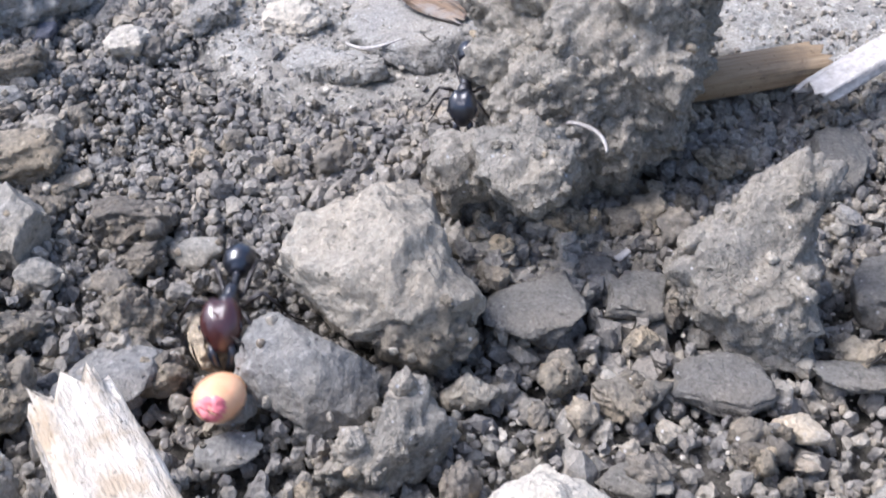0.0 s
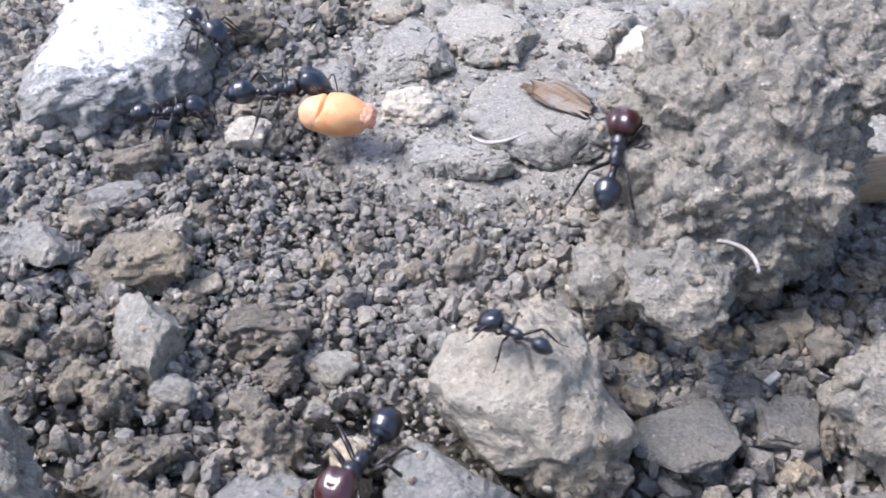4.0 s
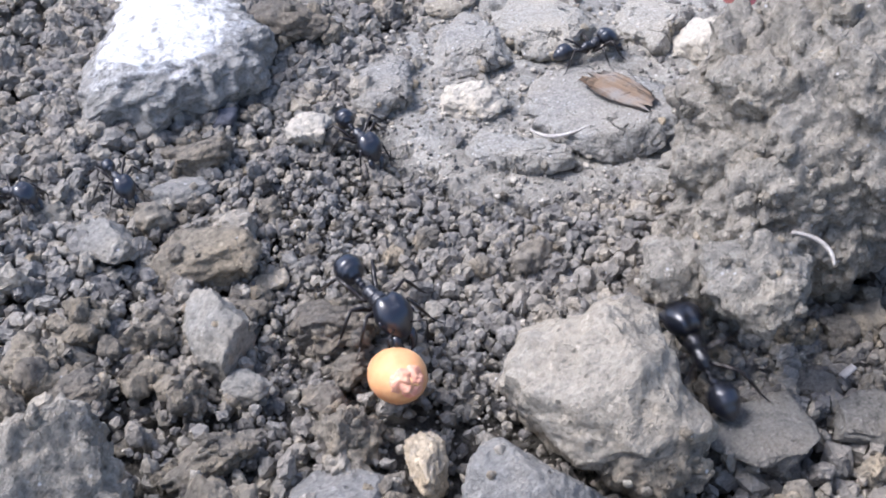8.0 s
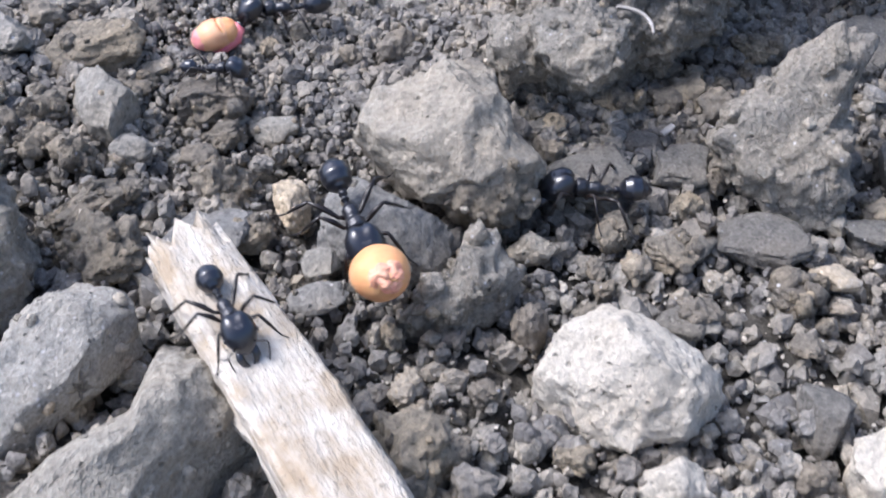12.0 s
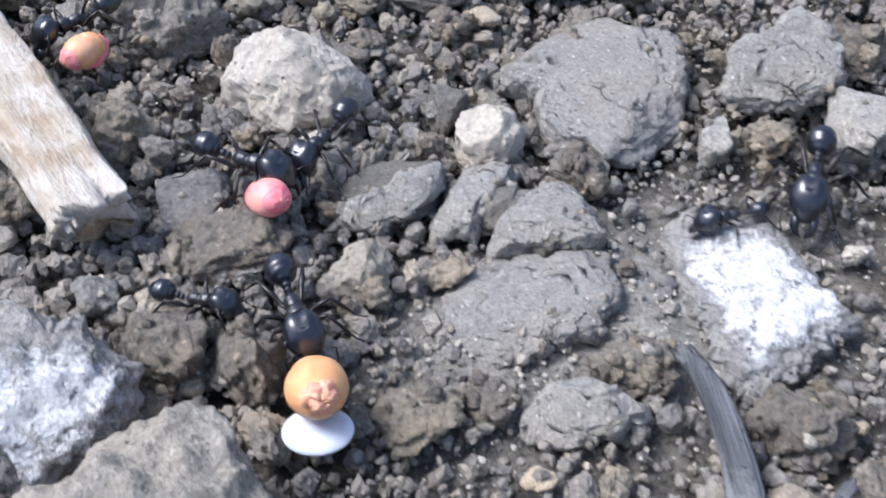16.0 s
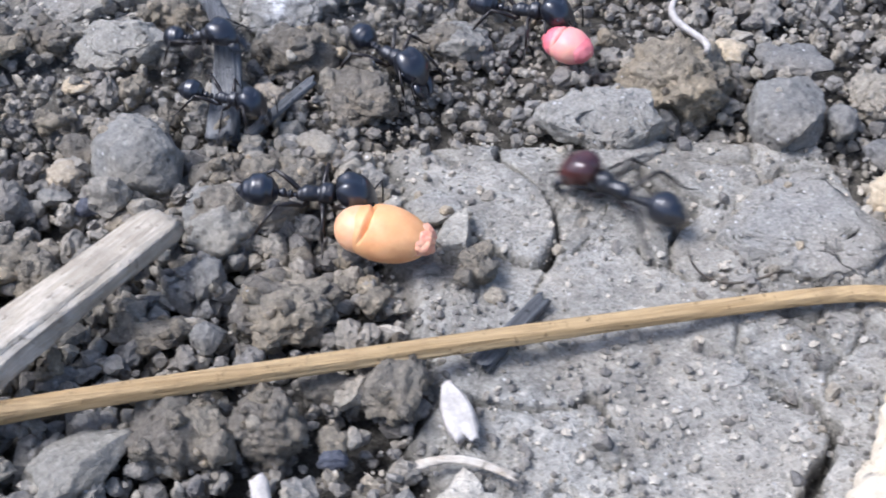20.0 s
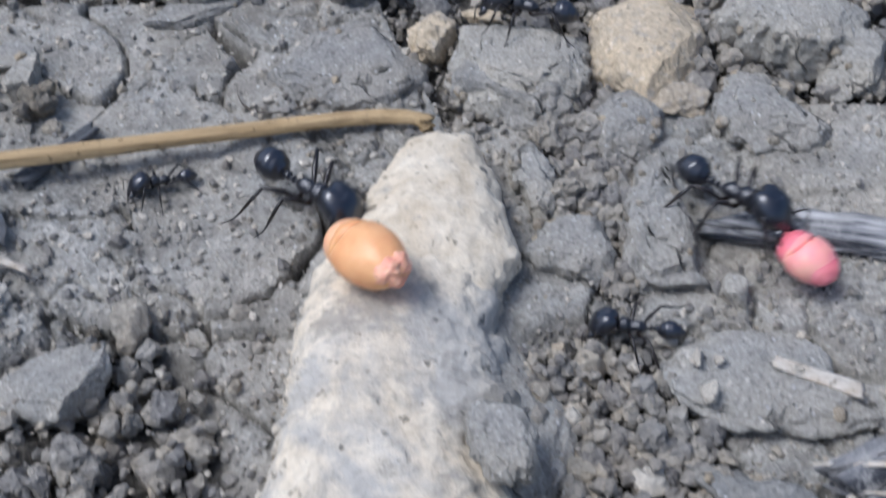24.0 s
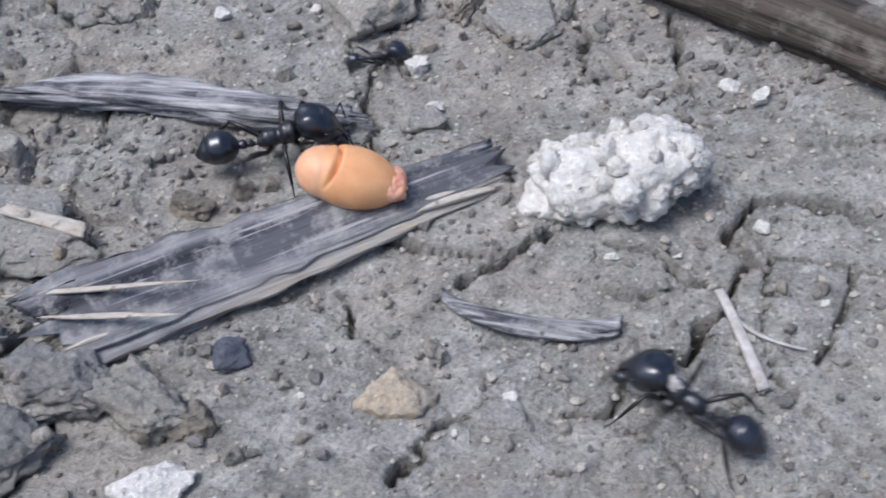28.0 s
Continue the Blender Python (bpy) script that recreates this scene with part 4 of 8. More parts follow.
rock("soil_clod", "clod", 36.6, 5.2, 1.4, 3.92, 3.07, 2.21, -16, 647, category="clod", lump=0.28)
rock("mud_plate", "mud", 23.2, 7.5, 2.2, 4.20, 2.65, 1.32, -3, 654, category="mud plate", facets=9, lump=0.12, flat=0.6)
rock("soil_clod", "clod", 26.8, 11.3, 2.2, 2.92, 2.75, 1.98, -6, 661, category="clod")
rock("tan_pebble", "tan", 19.1, 2.5, 2.3, 1.25, 1.00, 0.72, 1, 668, category="pebble")
rock("tan_pebble", "tan", 19.5, -7.8, 2.3, 1.61, 0.85, 0.61, 1, 675, category="pebble", boxy=0.5)
rock("soil_clod", "clod", 41.7, -0.4, 0.9, 3.75, 2.79, 2.01, -22, 682, category="clod")
rock("tan_pebble", "tan", 34.2, -0.4, 1.2, 1.87, 2.11, 1.52, -15, 689, category="pebble")
rock("soil_clod", "clod", 36.9, -10.5, 1.1, 2.24, 2.46, 1.77, -21, 696, category="clod", crumb=0.1)
rock("clay_lump", "grey", 31.7, -13.0, 1.5, 3.32, 2.47, 1.78, -16, 703, category="clod")
rock("dark_pebble", "dark", 21.7, -11.4, 2.1, 1.28, 1.00, 0.72, -2, 710, category="pebble", facets=3)
rock("soil_clod", "clod", -3.5, -12.1, 6.4, 5.29, 2.86, 2.06, 30, 717, category="clod")
rock("clay_lump", "grey", 9.2, -12.8, 3.9, 3.28, 1.51, 1.08, 16, 724, category="clod")
rock("pale_stone", "pale", 4.7, -12.0, 4.8, 1.64, 2.09, 1.51, 21, 731)
rock("white_stone", "white", 36.4, -4.8, 0.6, 1.18, 0.80, 0.58, -18, 738)
rock("pale_stone", "pale", 38.7, -6.3, 0.6, 1.22, 1.37, 0.99, -21, 745)
rock("clay_lump", "grey", 52.3, 25.4, 1.5, 4.08, 3.19, 2.29, -22, 752, category="clod")
rock("white_stone", "white", 44.8, 20.9, 0.9, 1.28, 1.22, 0.88, -18, 759)
rock("soil_clod", "clod", 48.9, 6.0, 0.5, 1.87, 2.17, 1.56, -26, 766, category="clod")
rock("pale_stone", "pale", 49.3, 13.0, 0.4, 1.10, 1.04, 0.75, -24, 773)
rock("soil_clod", "clod", 46.5, 15.8, 0.7, 1.35, 1.33, 0.96, -21, 780, category="clod")
rock("soil_clod", "clod", 45.8, 4.1, 0.5, 2.26, 1.88, 1.36, -24, 787, category="clod")
rock("soil_clod", "clod", 31.6, -8.7, 1.3, 2.01, 1.80, 1.30, -14, 794, category="clod")
rock("pale_stone", "pale", 40.6, -8.9, 0.4, 1.28, 1.21, 0.87, -25, 801)
rock("soil_clod", "clod", 20.4, -5.6, 2.4, 1.68, 1.65, 1.19, -0, 808, category="clod")
rock("soil_clod", "clod", 13.7, -6.3, 3.3, 1.48, 1.84, 1.32, 8, 815, category="clod")
rock("soil_clod", "clod", 10.4, -7.2, 3.7, 1.28, 1.62, 1.17, 12, 822, category="clod")
rock("clay_lump", "grey", 19.3, -10.4, 2.4, 1.43, 0.97, 0.70, 2, 829, category="clod")
rock("soil_clod", "clod", 24.7, -12.8, 1.9, 1.92, 1.33, 0.95, -6, 836, category="clod")
rock("soil_clod", "clod", 12.3, -1.9, 3.4, 1.92, 1.73, 1.24, 9, 843, category="clod")
rock("soil_clod", "clod", 17.6, -1.9, 2.6, 1.55, 1.30, 0.93, 3, 850, category="clod")
rock("soil_clod", "clod", 14.0, -10.3, 3.2, 1.42, 1.36, 0.98, 9, 857, category="clod")
rock("soil_clod", "clod", 7.7, -9.4, 4.2, 2.67, 1.97, 1.42, 16, 864, category="clod")
rock("soil_clod", "clod", 3.1, -12.7, 4.9, 1.37, 1.51, 1.09, 23, 871, category="clod")
rock("dark_pebble", "dark", 11.9, -5.2, 3.3, 1.12, 1.14, 0.82, 10, 878, category="pebble", facets=3)
rock("soil_clod", "clod", 35.8, -22.8, 1.6, 3.64, 3.40, 2.45, -15, 885, category="clod", facets=4, crumb=0.09)
rock("soil_clod", "clod", 31.7, -14.0, 1.7, 2.76, 2.97, 2.14, -8, 892, category="clod")
rock("clay_lump", "grey", -1.2, -15.1, 6.3, 3.97, 3.54, 2.55, 30, 899, category="clod")
rock("clay_lump", "grey", 8.8, -15.4, 4.5, 3.66, 2.81, 2.02, 20, 906, category="clod")
rock("soil_clod", "clod", 15.1, -17.9, 3.7, 4.82, 2.91, 2.10, 13, 913, category="clod")
rock("soil_clod", "clod", 16.2, -24.1, 3.5, 2.06, 2.15, 1.55, 13, 920, category="clod")
rock("clay_lump", "grey", 5.7, -22.2, 5.0, 5.81, 3.35, 1.67, 26, 927, category="clod")
rock("clay_lump", "grey", -1.3, -23.7, 6.2, 3.88, 1.99, 1.44, 35, 934, category="clod")
rock("clay_lump", "grey", 50.5, 5.6, 0.4, 2.62, 2.17, 1.56, -21, 941, category="clod", facets=4)
rock("mud_plate", "mud", 48.0, -17.3, 0.2, 1.62, 2.81, 1.40, -27, 948, category="mud plate", facets=9, lump=0.12, flat=0.6)
rock("soil_clod", "clod", 44.5, -16.9, 0.3, 1.63, 1.41, 1.01, -23, 955, category="clod")
rock("soil_clod", "clod", 40.0, -17.4, 0.5, 1.26, 1.00, 0.72, -19, 962, category="clod")
rock("soil_clod", "clod", 39.0, -6.3, 0.6, 1.39, 1.36, 0.98, -14, 969, category="clod")
rock("soil_clod", "clod", 42.1, -11.8, 0.4, 1.52, 1.28, 0.92, -19, 976, category="clod")
rock("soil_clod", "clod", 37.0, -10.6, 0.9, 2.10, 1.93, 1.39, -13, 983, category="clod")
rock("white_stone", "white", 43.4, -12.6, 0.2, 0.85, 0.85, 0.61, -20, 990)
rock("tan_pebble", "tan", 19.5, -8.3, 2.3, 1.55, 0.88, 0.63, 6, 997, category="pebble")
rock("white_stone", "white", 36.0, -4.8, 0.6, 1.21, 0.74, 0.53, -11, 1004)
rock("mud_plate", "mud", 46.3, -13.1, 0.0, 2.44, 1.88, 0.75, -24, 1011, category="mud plate", facets=9, lump=0.12, flat=0.6)
rock("soil_clod", "clod", 26.7, -24.0, 2.0, 2.67, 1.44, 1.04, -2, 1018, category="clod")
rock("clay_lump", "grey", 30.7, -24.2, 1.6, 1.34, 1.62, 1.17, -9, 1025, category="clod")
rock("soil_clod", "clod", 67.4, -2.8, 1.0, 5.59, 6.12, 4.41, -18, 1032, category="clod", lump=0.3, crumb=0.12)
rock("clay_lump", "grey", 76.7, -0.3, -0.2, 3.69, 2.03, 0.81, -24, 1039, category="clod")
rock("clay_lump", "grey", 74.5, -7.5, 0.2, 3.26, 3.60, 2.59, -24, 1046, category="clod")
rock("pale_stone", "pale", 81.4, -6.2, 0.1, 1.76, 2.63, 1.89, -29, 1053, crumb=0.12)
rock("clay_lump", "grey", 31.5, -15.0, 1.7, 2.60, 2.77, 1.99, 13, 1060, category="clod")
rock("soil_clod", "clod", 35.3, -22.7, 1.5, 3.66, 2.95, 2.13, 11, 1067, category="clod", crumb=0.08)
rock("clay_lump", "grey", 23.7, -34.4, 3.0, 3.87, 2.36, 1.70, 29, 1074, category="clod")
rock("soil_clod", "clod", 29.1, -32.6, 2.5, 2.87, 2.98, 2.14, 22, 1081, category="clod")
rock("soil_clod", "clod", 34.7, -32.2, 1.9, 2.48, 3.09, 2.23, 14, 1088, category="clod")
rock("soil_clod", "clod", 38.1, -29.3, 1.1, 1.69, 1.66, 1.20, 9, 1095, category="clod")
rock("soil_clod", "clod", 42.7, -29.9, 1.1, 2.47, 2.91, 2.09, 3, 1102, category="clod")
rock("white_stone", "white", 42.6, -24.6, 0.3, 1.35, 0.62, 0.45, 3, 1109)
rock("soil_clod", "clod", 49.0, -20.0, 0.2, 1.56, 1.98, 1.43, -4, 1116, category="clod")
rock("pale_stone", "pale", 50.1, -22.1, -0.2, 0.96, 0.78, 0.56, -6, 1123)
rock("tan_pebble", "tan", 39.4, -6.6, 0.5, 1.19, 1.27, 0.91, 5, 1130, category="pebble")
rock("tan_pebble", "tan", 19.8, -8.1, 2.4, 1.47, 1.49, 1.07, 21, 1137, category="pebble")
rock("pale_stone", "pale", 37.7, -5.1, 0.6, 1.31, 1.13, 0.81, 6, 1144)
rock("soil_clod", "clod", 41.9, -1.3, 0.9, 2.70, 2.93, 2.11, 2, 1151, category="clod")
rock("soil_clod", "clod", 34.3, -9.0, 1.2, 1.90, 2.22, 1.60, 9, 1158, category="clod", facets=3)
rock("soil_clod", "clod", 41.6, -21.8, 0.5, 1.34, 1.29, 0.93, 4, 1165, category="clod")
rock("soil_clod", "clod", 40.2, -20.6, 0.5, 1.16, 1.09, 0.78, 5, 1172, category="clod")
rock("soil_clod", "clod", 27.2, -24.3, 1.9, 2.02, 1.24, 0.90, 20, 1179, category="clod")
rock("clay_lump", "grey", 30.7, -19.1, 1.7, 1.74, 2.20, 1.58, 15, 1186, category="clod")
rock("soil_clod", "clod", 19.1, -19.2, 3.0, 2.09, 2.42, 1.74, 26, 1193, category="clod")
rock("dark_pebble", "dark", 38.6, -34.5, 1.0, 1.01, 0.91, 0.66, 9, 1200, category="pebble", facets=3)
rock("clay_lump", "grey", 78.4, -8.7, -0.2, 1.30, 2.05, 1.48, -27, 1207, category="clod")
rock("tan_pebble", "tan", 72.2, 1.1, -0.1, 1.63, 1.67, 1.21, -20, 1214, category="pebble")
rock("white_stone", "white", 45.9, -39.2, 0.8, 2.99, 2.96, 1.48, 12, 1221, lump=0.3)
rock("pale_stone", "pale", 55.7, -42.6, 0.3, 1.42, 2.45, 1.23, -2, 1228, lump=0.3)
rock("pale_stone", "pale", 82.0, -7.1, 0.2, 2.41, 2.76, 1.99, -21, 1235, crumb=0.1)
rock("tan_pebble", "tan", 79.5, -17.1, -0.2, 2.03, 2.51, 1.81, -22, 1242, category="pebble")
rock("clay_lump", "grey", 74.3, -7.8, 0.2, 2.96, 3.53, 2.54, -16, 1249, category="clod", facets=9)
rock("clay_lump", "grey", 80.6, -12.4, -0.4, 1.78, 1.58, 1.14, -21, 1256, category="clod")
rock("tan_pebble", "tan", 84.2, -14.1, -0.5, 1.98, 0.78, 0.56, -25, 1263, category="pebble")
rock("clay_lump", "grey", 37.0, -42.1, 1.9, 2.93, 2.14, 1.54, 25, 1270, category="clod")
rock("clay_lump", "grey", 33.0, -38.5, 1.9, 1.85, 1.31, 0.94, 27, 1277, category="clod")
rock("soil_clod", "clod", 31.3, -32.5, 2.1, 1.42, 2.61, 1.88, 26, 1284, category="clod")
rock("soil_clod", "clod", 38.7, -33.1, 1.0, 1.08, 1.20, 0.87, 19, 1291, category="clod")
rock("mud_plate", "mud", 91.8, -29.3, -0.1, 2.75, 3.82, 1.34, -22, 1298, category="mud plate", facets=9, lump=0.12, flat=0.6)
rock("tan_pebble", "tan", 79.3, -17.1, -0.2, 1.70, 2.43, 1.75, -9, 1305, category="pebble")
rock("mud_plate", "mud", 84.6, -27.1, -0.7, 1.49, 1.45, 0.58, -15, 1312, category="mud plate", facets=9, lump=0.12, flat=0.6)
rock("mud_plate", "mud", 52.3, -47.0, 0.8, 4.50, 3.01, 1.51, 19, 1319, category="mud plate", facets=9, lump=0.12, flat=0.6)
rock("mud_plate", "mud", 111.2, -27.2, 1.3, 2.61, 4.16, 1.66, -35, 1326, category="mud plate", facets=9, lump=0.12, flat=0.6)
rock("mud_plate", "mud", 102.0, -29.0, 0.3, 2.56, 3.45, 1.04, -30, 1333, category="mud plate", facets=9, lump=0.12, flat=0.6)
rock("mud_plate", "mud", 60.7, -9.3, -0.5, 4.22, 2.09, 0.84, 5, 1340, category="mud plate", facets=9, lump=0.12, flat=0.6)
rock("mud_plate", "mud", 93.4, -53.3, 0.3, 7.46, 4.43, 1.55, -25, 1347, category="mud plate", lump=0.3, crumb=0.1, facets=9)
rock("white_stone", "white", 81.6, -53.5, -0.3, 0.80, 0.73, 0.52, -11, 1354)
rock("white_stone", "white", 84.8, -58.9, 0.0, 1.33, 1.12, 0.81, -17, 1361, facets=4)
rock("white_stone", "white", 79.7, -57.1, -0.1, 0.70, 0.95, 0.68, -9, 1368)
rock("pale_stone", "pale", 81.4, -57.2, -0.1, 1.01, 0.95, 0.68, -12, 1375)
rock("white_stone", "white", 84.5, -48.8, -0.4, 0.77, 0.69, 0.50, -13, 1382)
rock("white_stone", "white", 86.4, -50.5, -0.3, 0.69, 0.93, 0.67, -16, 1389)
rock("white_stone", "white", 88.8, -48.8, -0.2, 1.07, 1.15, 0.83, -18, 1396)
rock("tan_pebble", "tan", 82.3, -48.3, -0.5, 0.59, 0.57, 0.41, -10, 1403, category="pebble")
rock("white_stone", "white", 89.6, -54.9, 2.1, 0.68, 0.87, 0.63, -22, 1410)
rock("white_stone", "white", 89.7, -52.2, 1.9, 0.49, 0.74, 0.53, -20, 1417)
rock("white_stone", "white", 90.9, -52.5, 1.9, 0.52, 0.43, 0.31, -22, 1424)
rock("soil_clod", "clod", 83.0, -63.6, 0.6, 5.03, 3.50, 1.75, -16, 1431, category="clod", lump=0.3, crumb=0.09)
rock("soil_cake", "grey", 90.5, -61.6, 0.4, 4.58, 2.61, 1.97, -26, 1438, label="rough grey cake of cracked soil", category="clod", facets=6, lump=0.35, crumb=0.16, grain=0.5, flat=0.3)
rock("soil_cake", "grey", 96.0, -66.0, 0.8, 4.26, 2.88, 2.16, -37, 1445, label="rough grey cake of cracked soil", category="clod", facets=6, lump=0.35, crumb=0.16, grain=0.5, flat=0.3)
rock("soil_cake", "grey", 89.8, -67.1, 0.4, 2.94, 1.55, 1.16, -30, 1452, label="rough grey cake of cracked soil", category="clod", facets=6, lump=0.35, crumb=0.16, grain=0.5, flat=0.3)
rock("soil_cake", "grey", 100.4, -69.1, 0.9, 3.86, 2.12, 1.59, -45, 1459, label="rough grey cake of cracked soil", category="clod", facets=6, lump=0.35, crumb=0.16, grain=0.5, flat=0.3)
rock("soil_clod", "clod", 77.9, -63.2, 0.4, 1.88, 1.34, 0.96, -8, 1466, category="clod")
rock("soil_clod", "clod", 76.9, -61.4, 0.2, 0.96, 1.03, 0.74, -6, 1473, category="clod")
rock("mud_plate", "mud", 91.0, -44.0, -0.3, 2.69, 1.44, 0.72, -19, 1480, category="mud plate", facets=9, lump=0.12, flat=0.6)
rock("mud_plate", "mud", 94.6, -46.6, -0.0, 1.13, 1.50, 1.08, -23, 1487, category="mud plate", facets=9, lump=0.12, flat=0.6)
rock("pale_stone", "pale", 129.3, -39.8, 2.7, 1.82, 4.01, 1.20, -36, 1494)
rock("mud_plate", "mud", 122.1, -39.1, 2.1, 4.06, 4.43, 1.55, -31, 1501, category="mud plate", facets=9, lump=0.12, flat=0.6)
rock("tan_pebble", "tan", 96.5, -27.4, -0.0, 2.91, 2.14, 1.07, -9, 1508, category="pebble")
rock("soil_clod", "clod", 75.6, -62.4, 0.4, 1.93, 1.40, 1.00, 15, 1515, category="clod")
rock("mud_plate", "mud", 77.2, -53.7, -0.2, 1.93, 2.91, 0.58, 10, 1522, category="mud plate", facets=9, lump=0.12, flat=0.6)
rock("clay_lump", "grey", 83.5, -67.4, 0.3, 3.13, 1.05, 0.42, 3, 1529, category="clod")
rock("soil_cake", "grey", 92.7, -69.5, 0.6, 3.30, 1.57, 0.95, -13, 1536, label="rough grey cake of cracked soil", category="clod", facets=6, lump=0.35, crumb=0.16, grain=0.5, flat=0.3)
rock("soil_cake", "grey", 88.2, -66.3, 0.6, 3.04, 2.50, 1.88, -5, 1543, label="rough grey cake of cracked soil", category="clod", facets=6, lump=0.35, crumb=0.16, grain=0.5, flat=0.3)
rock("soil_clod", "clod", 105.3, -54.6, 0.5, 1.85, 1.25, 0.90, -24, 1550, category="clod")
rock("mud_plate", "mud", 131.7, -44.8, 2.8, 3.11, 3.58, 0.89, -40, 1557, category="mud plate", facets=9, lump=0.12, flat=0.6)
rock("white_stone", "chalk", 100.3, -74.8, 1.2, 2.55, 1.44, 1.04, 5, 1564)
rock("dark_pebble", "dark", 105.5, -67.4, 0.9, 1.31, 1.18, 0.85, -3, 1571, category="pebble")
rock("white_stone", "chalk", 123.3, -46.3, 1.8, 0.98, 1.10, 0.79, -18, 1578)
rock("white_stone", "chalk", 123.3, -50.7, 1.7, 0.79, 0.50, 0.36, -20, 1585)
rock("white_stone", "chalk", 142.9, -56.2, 4.1, 0.82, 0.74, 0.53, -38, 1592)
rock("white_stone", "chalk", 144.1, -58.4, 4.4, 0.77, 1.14, 0.82, -40, 1599)
rock("white_stone", "chalk", 110.7, -36.7, 0.6, 0.85, 0.76, 0.55, -6, 1606)
rock("white_stone", "chalk", 117.7, -38.1, 1.2, 0.47, 0.51, 0.37, -12, 1613)
rock("white_stone", "chalk", 139.3, -68.4, 3.7, 0.71, 0.53, 0.38, -43, 1620)
rock("white_stone", "chalk", 120.0, -75.1, 1.9, 0.48, 0.45, 0.32, -28, 1627)
rock("white_stone", "chalk", 129.3, -67.7, 2.5, 0.52, 0.43, 0.31, -34, 1634)
rock("white_stone", "chalk", 109.0, -71.2, 1.0, 0.29, 0.28, 0.20, -9, 1641)
rock("white_stone", "chalk", 116.4, -76.2, 1.7, 0.31, 0.27, 0.19, -23, 1648)
rock("pale_stone", "pale", 108.5, -74.1, 1.2, 0.62, 0.43, 0.31, -9, 1655)
rock("soil_clod", "clod", 100.1, -67.9, 0.6, 0.97, 0.70, 0.50, 5, 1662, category="clod")
rock("soil_clod", "clod", 102.8, -71.3, 1.1, 1.72, 1.52, 1.09, 1, 1669, category="clod")
rock("mud_plate", "mud", 96.0, -66.3, 0.6, 3.22, 2.92, 0.87, 10, 1676, category="mud plate", facets=9, lump=0.12, flat=0.6)
rock("mud_plate", "mud", 119.0, -76.2, 2.0, 1.73, 1.61, 0.65, -27, 1683, category="mud plate", facets=9, lump=0.12, flat=0.6)
rock("mud_plate", "mud", 122.4, -52.0, 1.6, 1.95, 1.30, 0.52, -19, 1690, category="mud plate", facets=9, lump=0.12, flat=0.6)
rock("white_stone", "chalk", 139.7, -75.1, 3.9, 0.33, 0.38, 0.27, -49, 1697)
rock("white_stone", "chalk", 133.4, -68.6, 2.9, 0.38, 0.32, 0.23, -38, 1704)
rock("white_stone", "chalk", 128.4, -76.8, 3.0, 2.36, 1.39, 1.00, -46, 1711, crumb=0.12)
rock("soil_cake", "grey", 92.2, -70.2, 0.8, 3.79, 3.15, 1.89, 11, 1718, label="rough grey cake of cracked soil", category="clod", facets=6, lump=0.35, crumb=0.16, grain=0.5, flat=0.3)
rock("soil_clod", "clod", 89.5, -65.4, 0.3, 1.90, 1.69, 0.68, 14, 1725, category="clod")
cut_stone("central_stone", "pale", -9.3, 62.7, 11.9, ((8, 5.5), (51, 7.4), (66, 7.8), (85, 7.1), (96, 5.9), (133, 7.0), (167, 7.3), (212, 5.6), (270, 4.8), (295, 7.9), (314, 8.2), (343, 7.4)), 6.8, 39, 5, 311, "large pale grey-beige angular stone standing in gravel")
cut_stone("soil_clod", "clod", -7.0, 58.9, 10.4, ((7, 3.7), (53, 3.2), (101, 3.4), (155, 4.1), (176, 3.2), (256, 2.7), (294, 3.7), (339, 3.7)), 3.1, 39, 2, 322, "grey clod of soil caked to the foot of a pale stone", category="clod", lump=0.12, freq=2.2, crumb=0.05, grain=0.3, sharp=0.25, knobs=0.8, edge=0.4)
cut_stone("white_stone", "white", 2.7, 42.1, 7.3, ((25, 4.6), (79, 3.9), (110, 5.4), (125, 5.3), (162, 6.2), (190, 6.5), (200, 6.4), (226, 6.0), (270, 5.1), (311, 5.5), (347, 6.6), (357, 6.4)), 4.5, 48, -8, 333, "large chalky off-white angular stone among gravel")
cut_stone("clay_lump", "block", -28.4, 34.7, 12.2, ((8, 7.0), (33, 6.2), (53, 6.1), (78, 2.0), (163, 4.9), (181, 8.1), (211, 9.5), (328, 9.4), (348, 8.3)), 5.1, 47, 28, 344, "smooth grey-brown wedge of hard clay beside split wood", category="clod")
cut_stone("clay_lump", "mud", -34.1, 40.5, 13.7, ((15, 6.1), (36, 6.3), (55, 6.1), (86, 4.4), (114, 3.8), (157, 4.0), (179, 5.9), (216, 7.2), (233, 6.2), (246, 3.8), (303, 3.1), (341, 5.2)), 3.6, 42, 30, 355, "grey clod with chalky white spots", category="clod")
cut_stone("clay_lump", "grey", -13.8, 55.3, 10.1, ((3, 4.7), (72, 2.6), (117, 5.1), (131, 5.8), (177, 5.5), (192, 5.6), (225, 3.3), (280, 4.6), (314, 5.2), (348, 5.6)), 2.4, 46, 1, 366, "flat grey slab of clay below a pale stone", category="clod")
cut_stone("soil_clod", "crumb", 17.5, 63.8, 10.0, ((38, 5.0), (51, 7.9), (64, 8.6), (87, 6.6), (126, 4.2), (185, 6.4), (207, 4.6), (240, 5.6), (272, 7.2), (301, 7.2), (325, 5.8), (349, 4.2)), 3.4, 36, -17, 377, "pale grey-beige rough clod of dry soil", category="clod", facets=1, lump=0.12, freq=2.2, crumb=0.05, grain=0.3, sharp=0.25, knobs=0.8, edge=0.4)
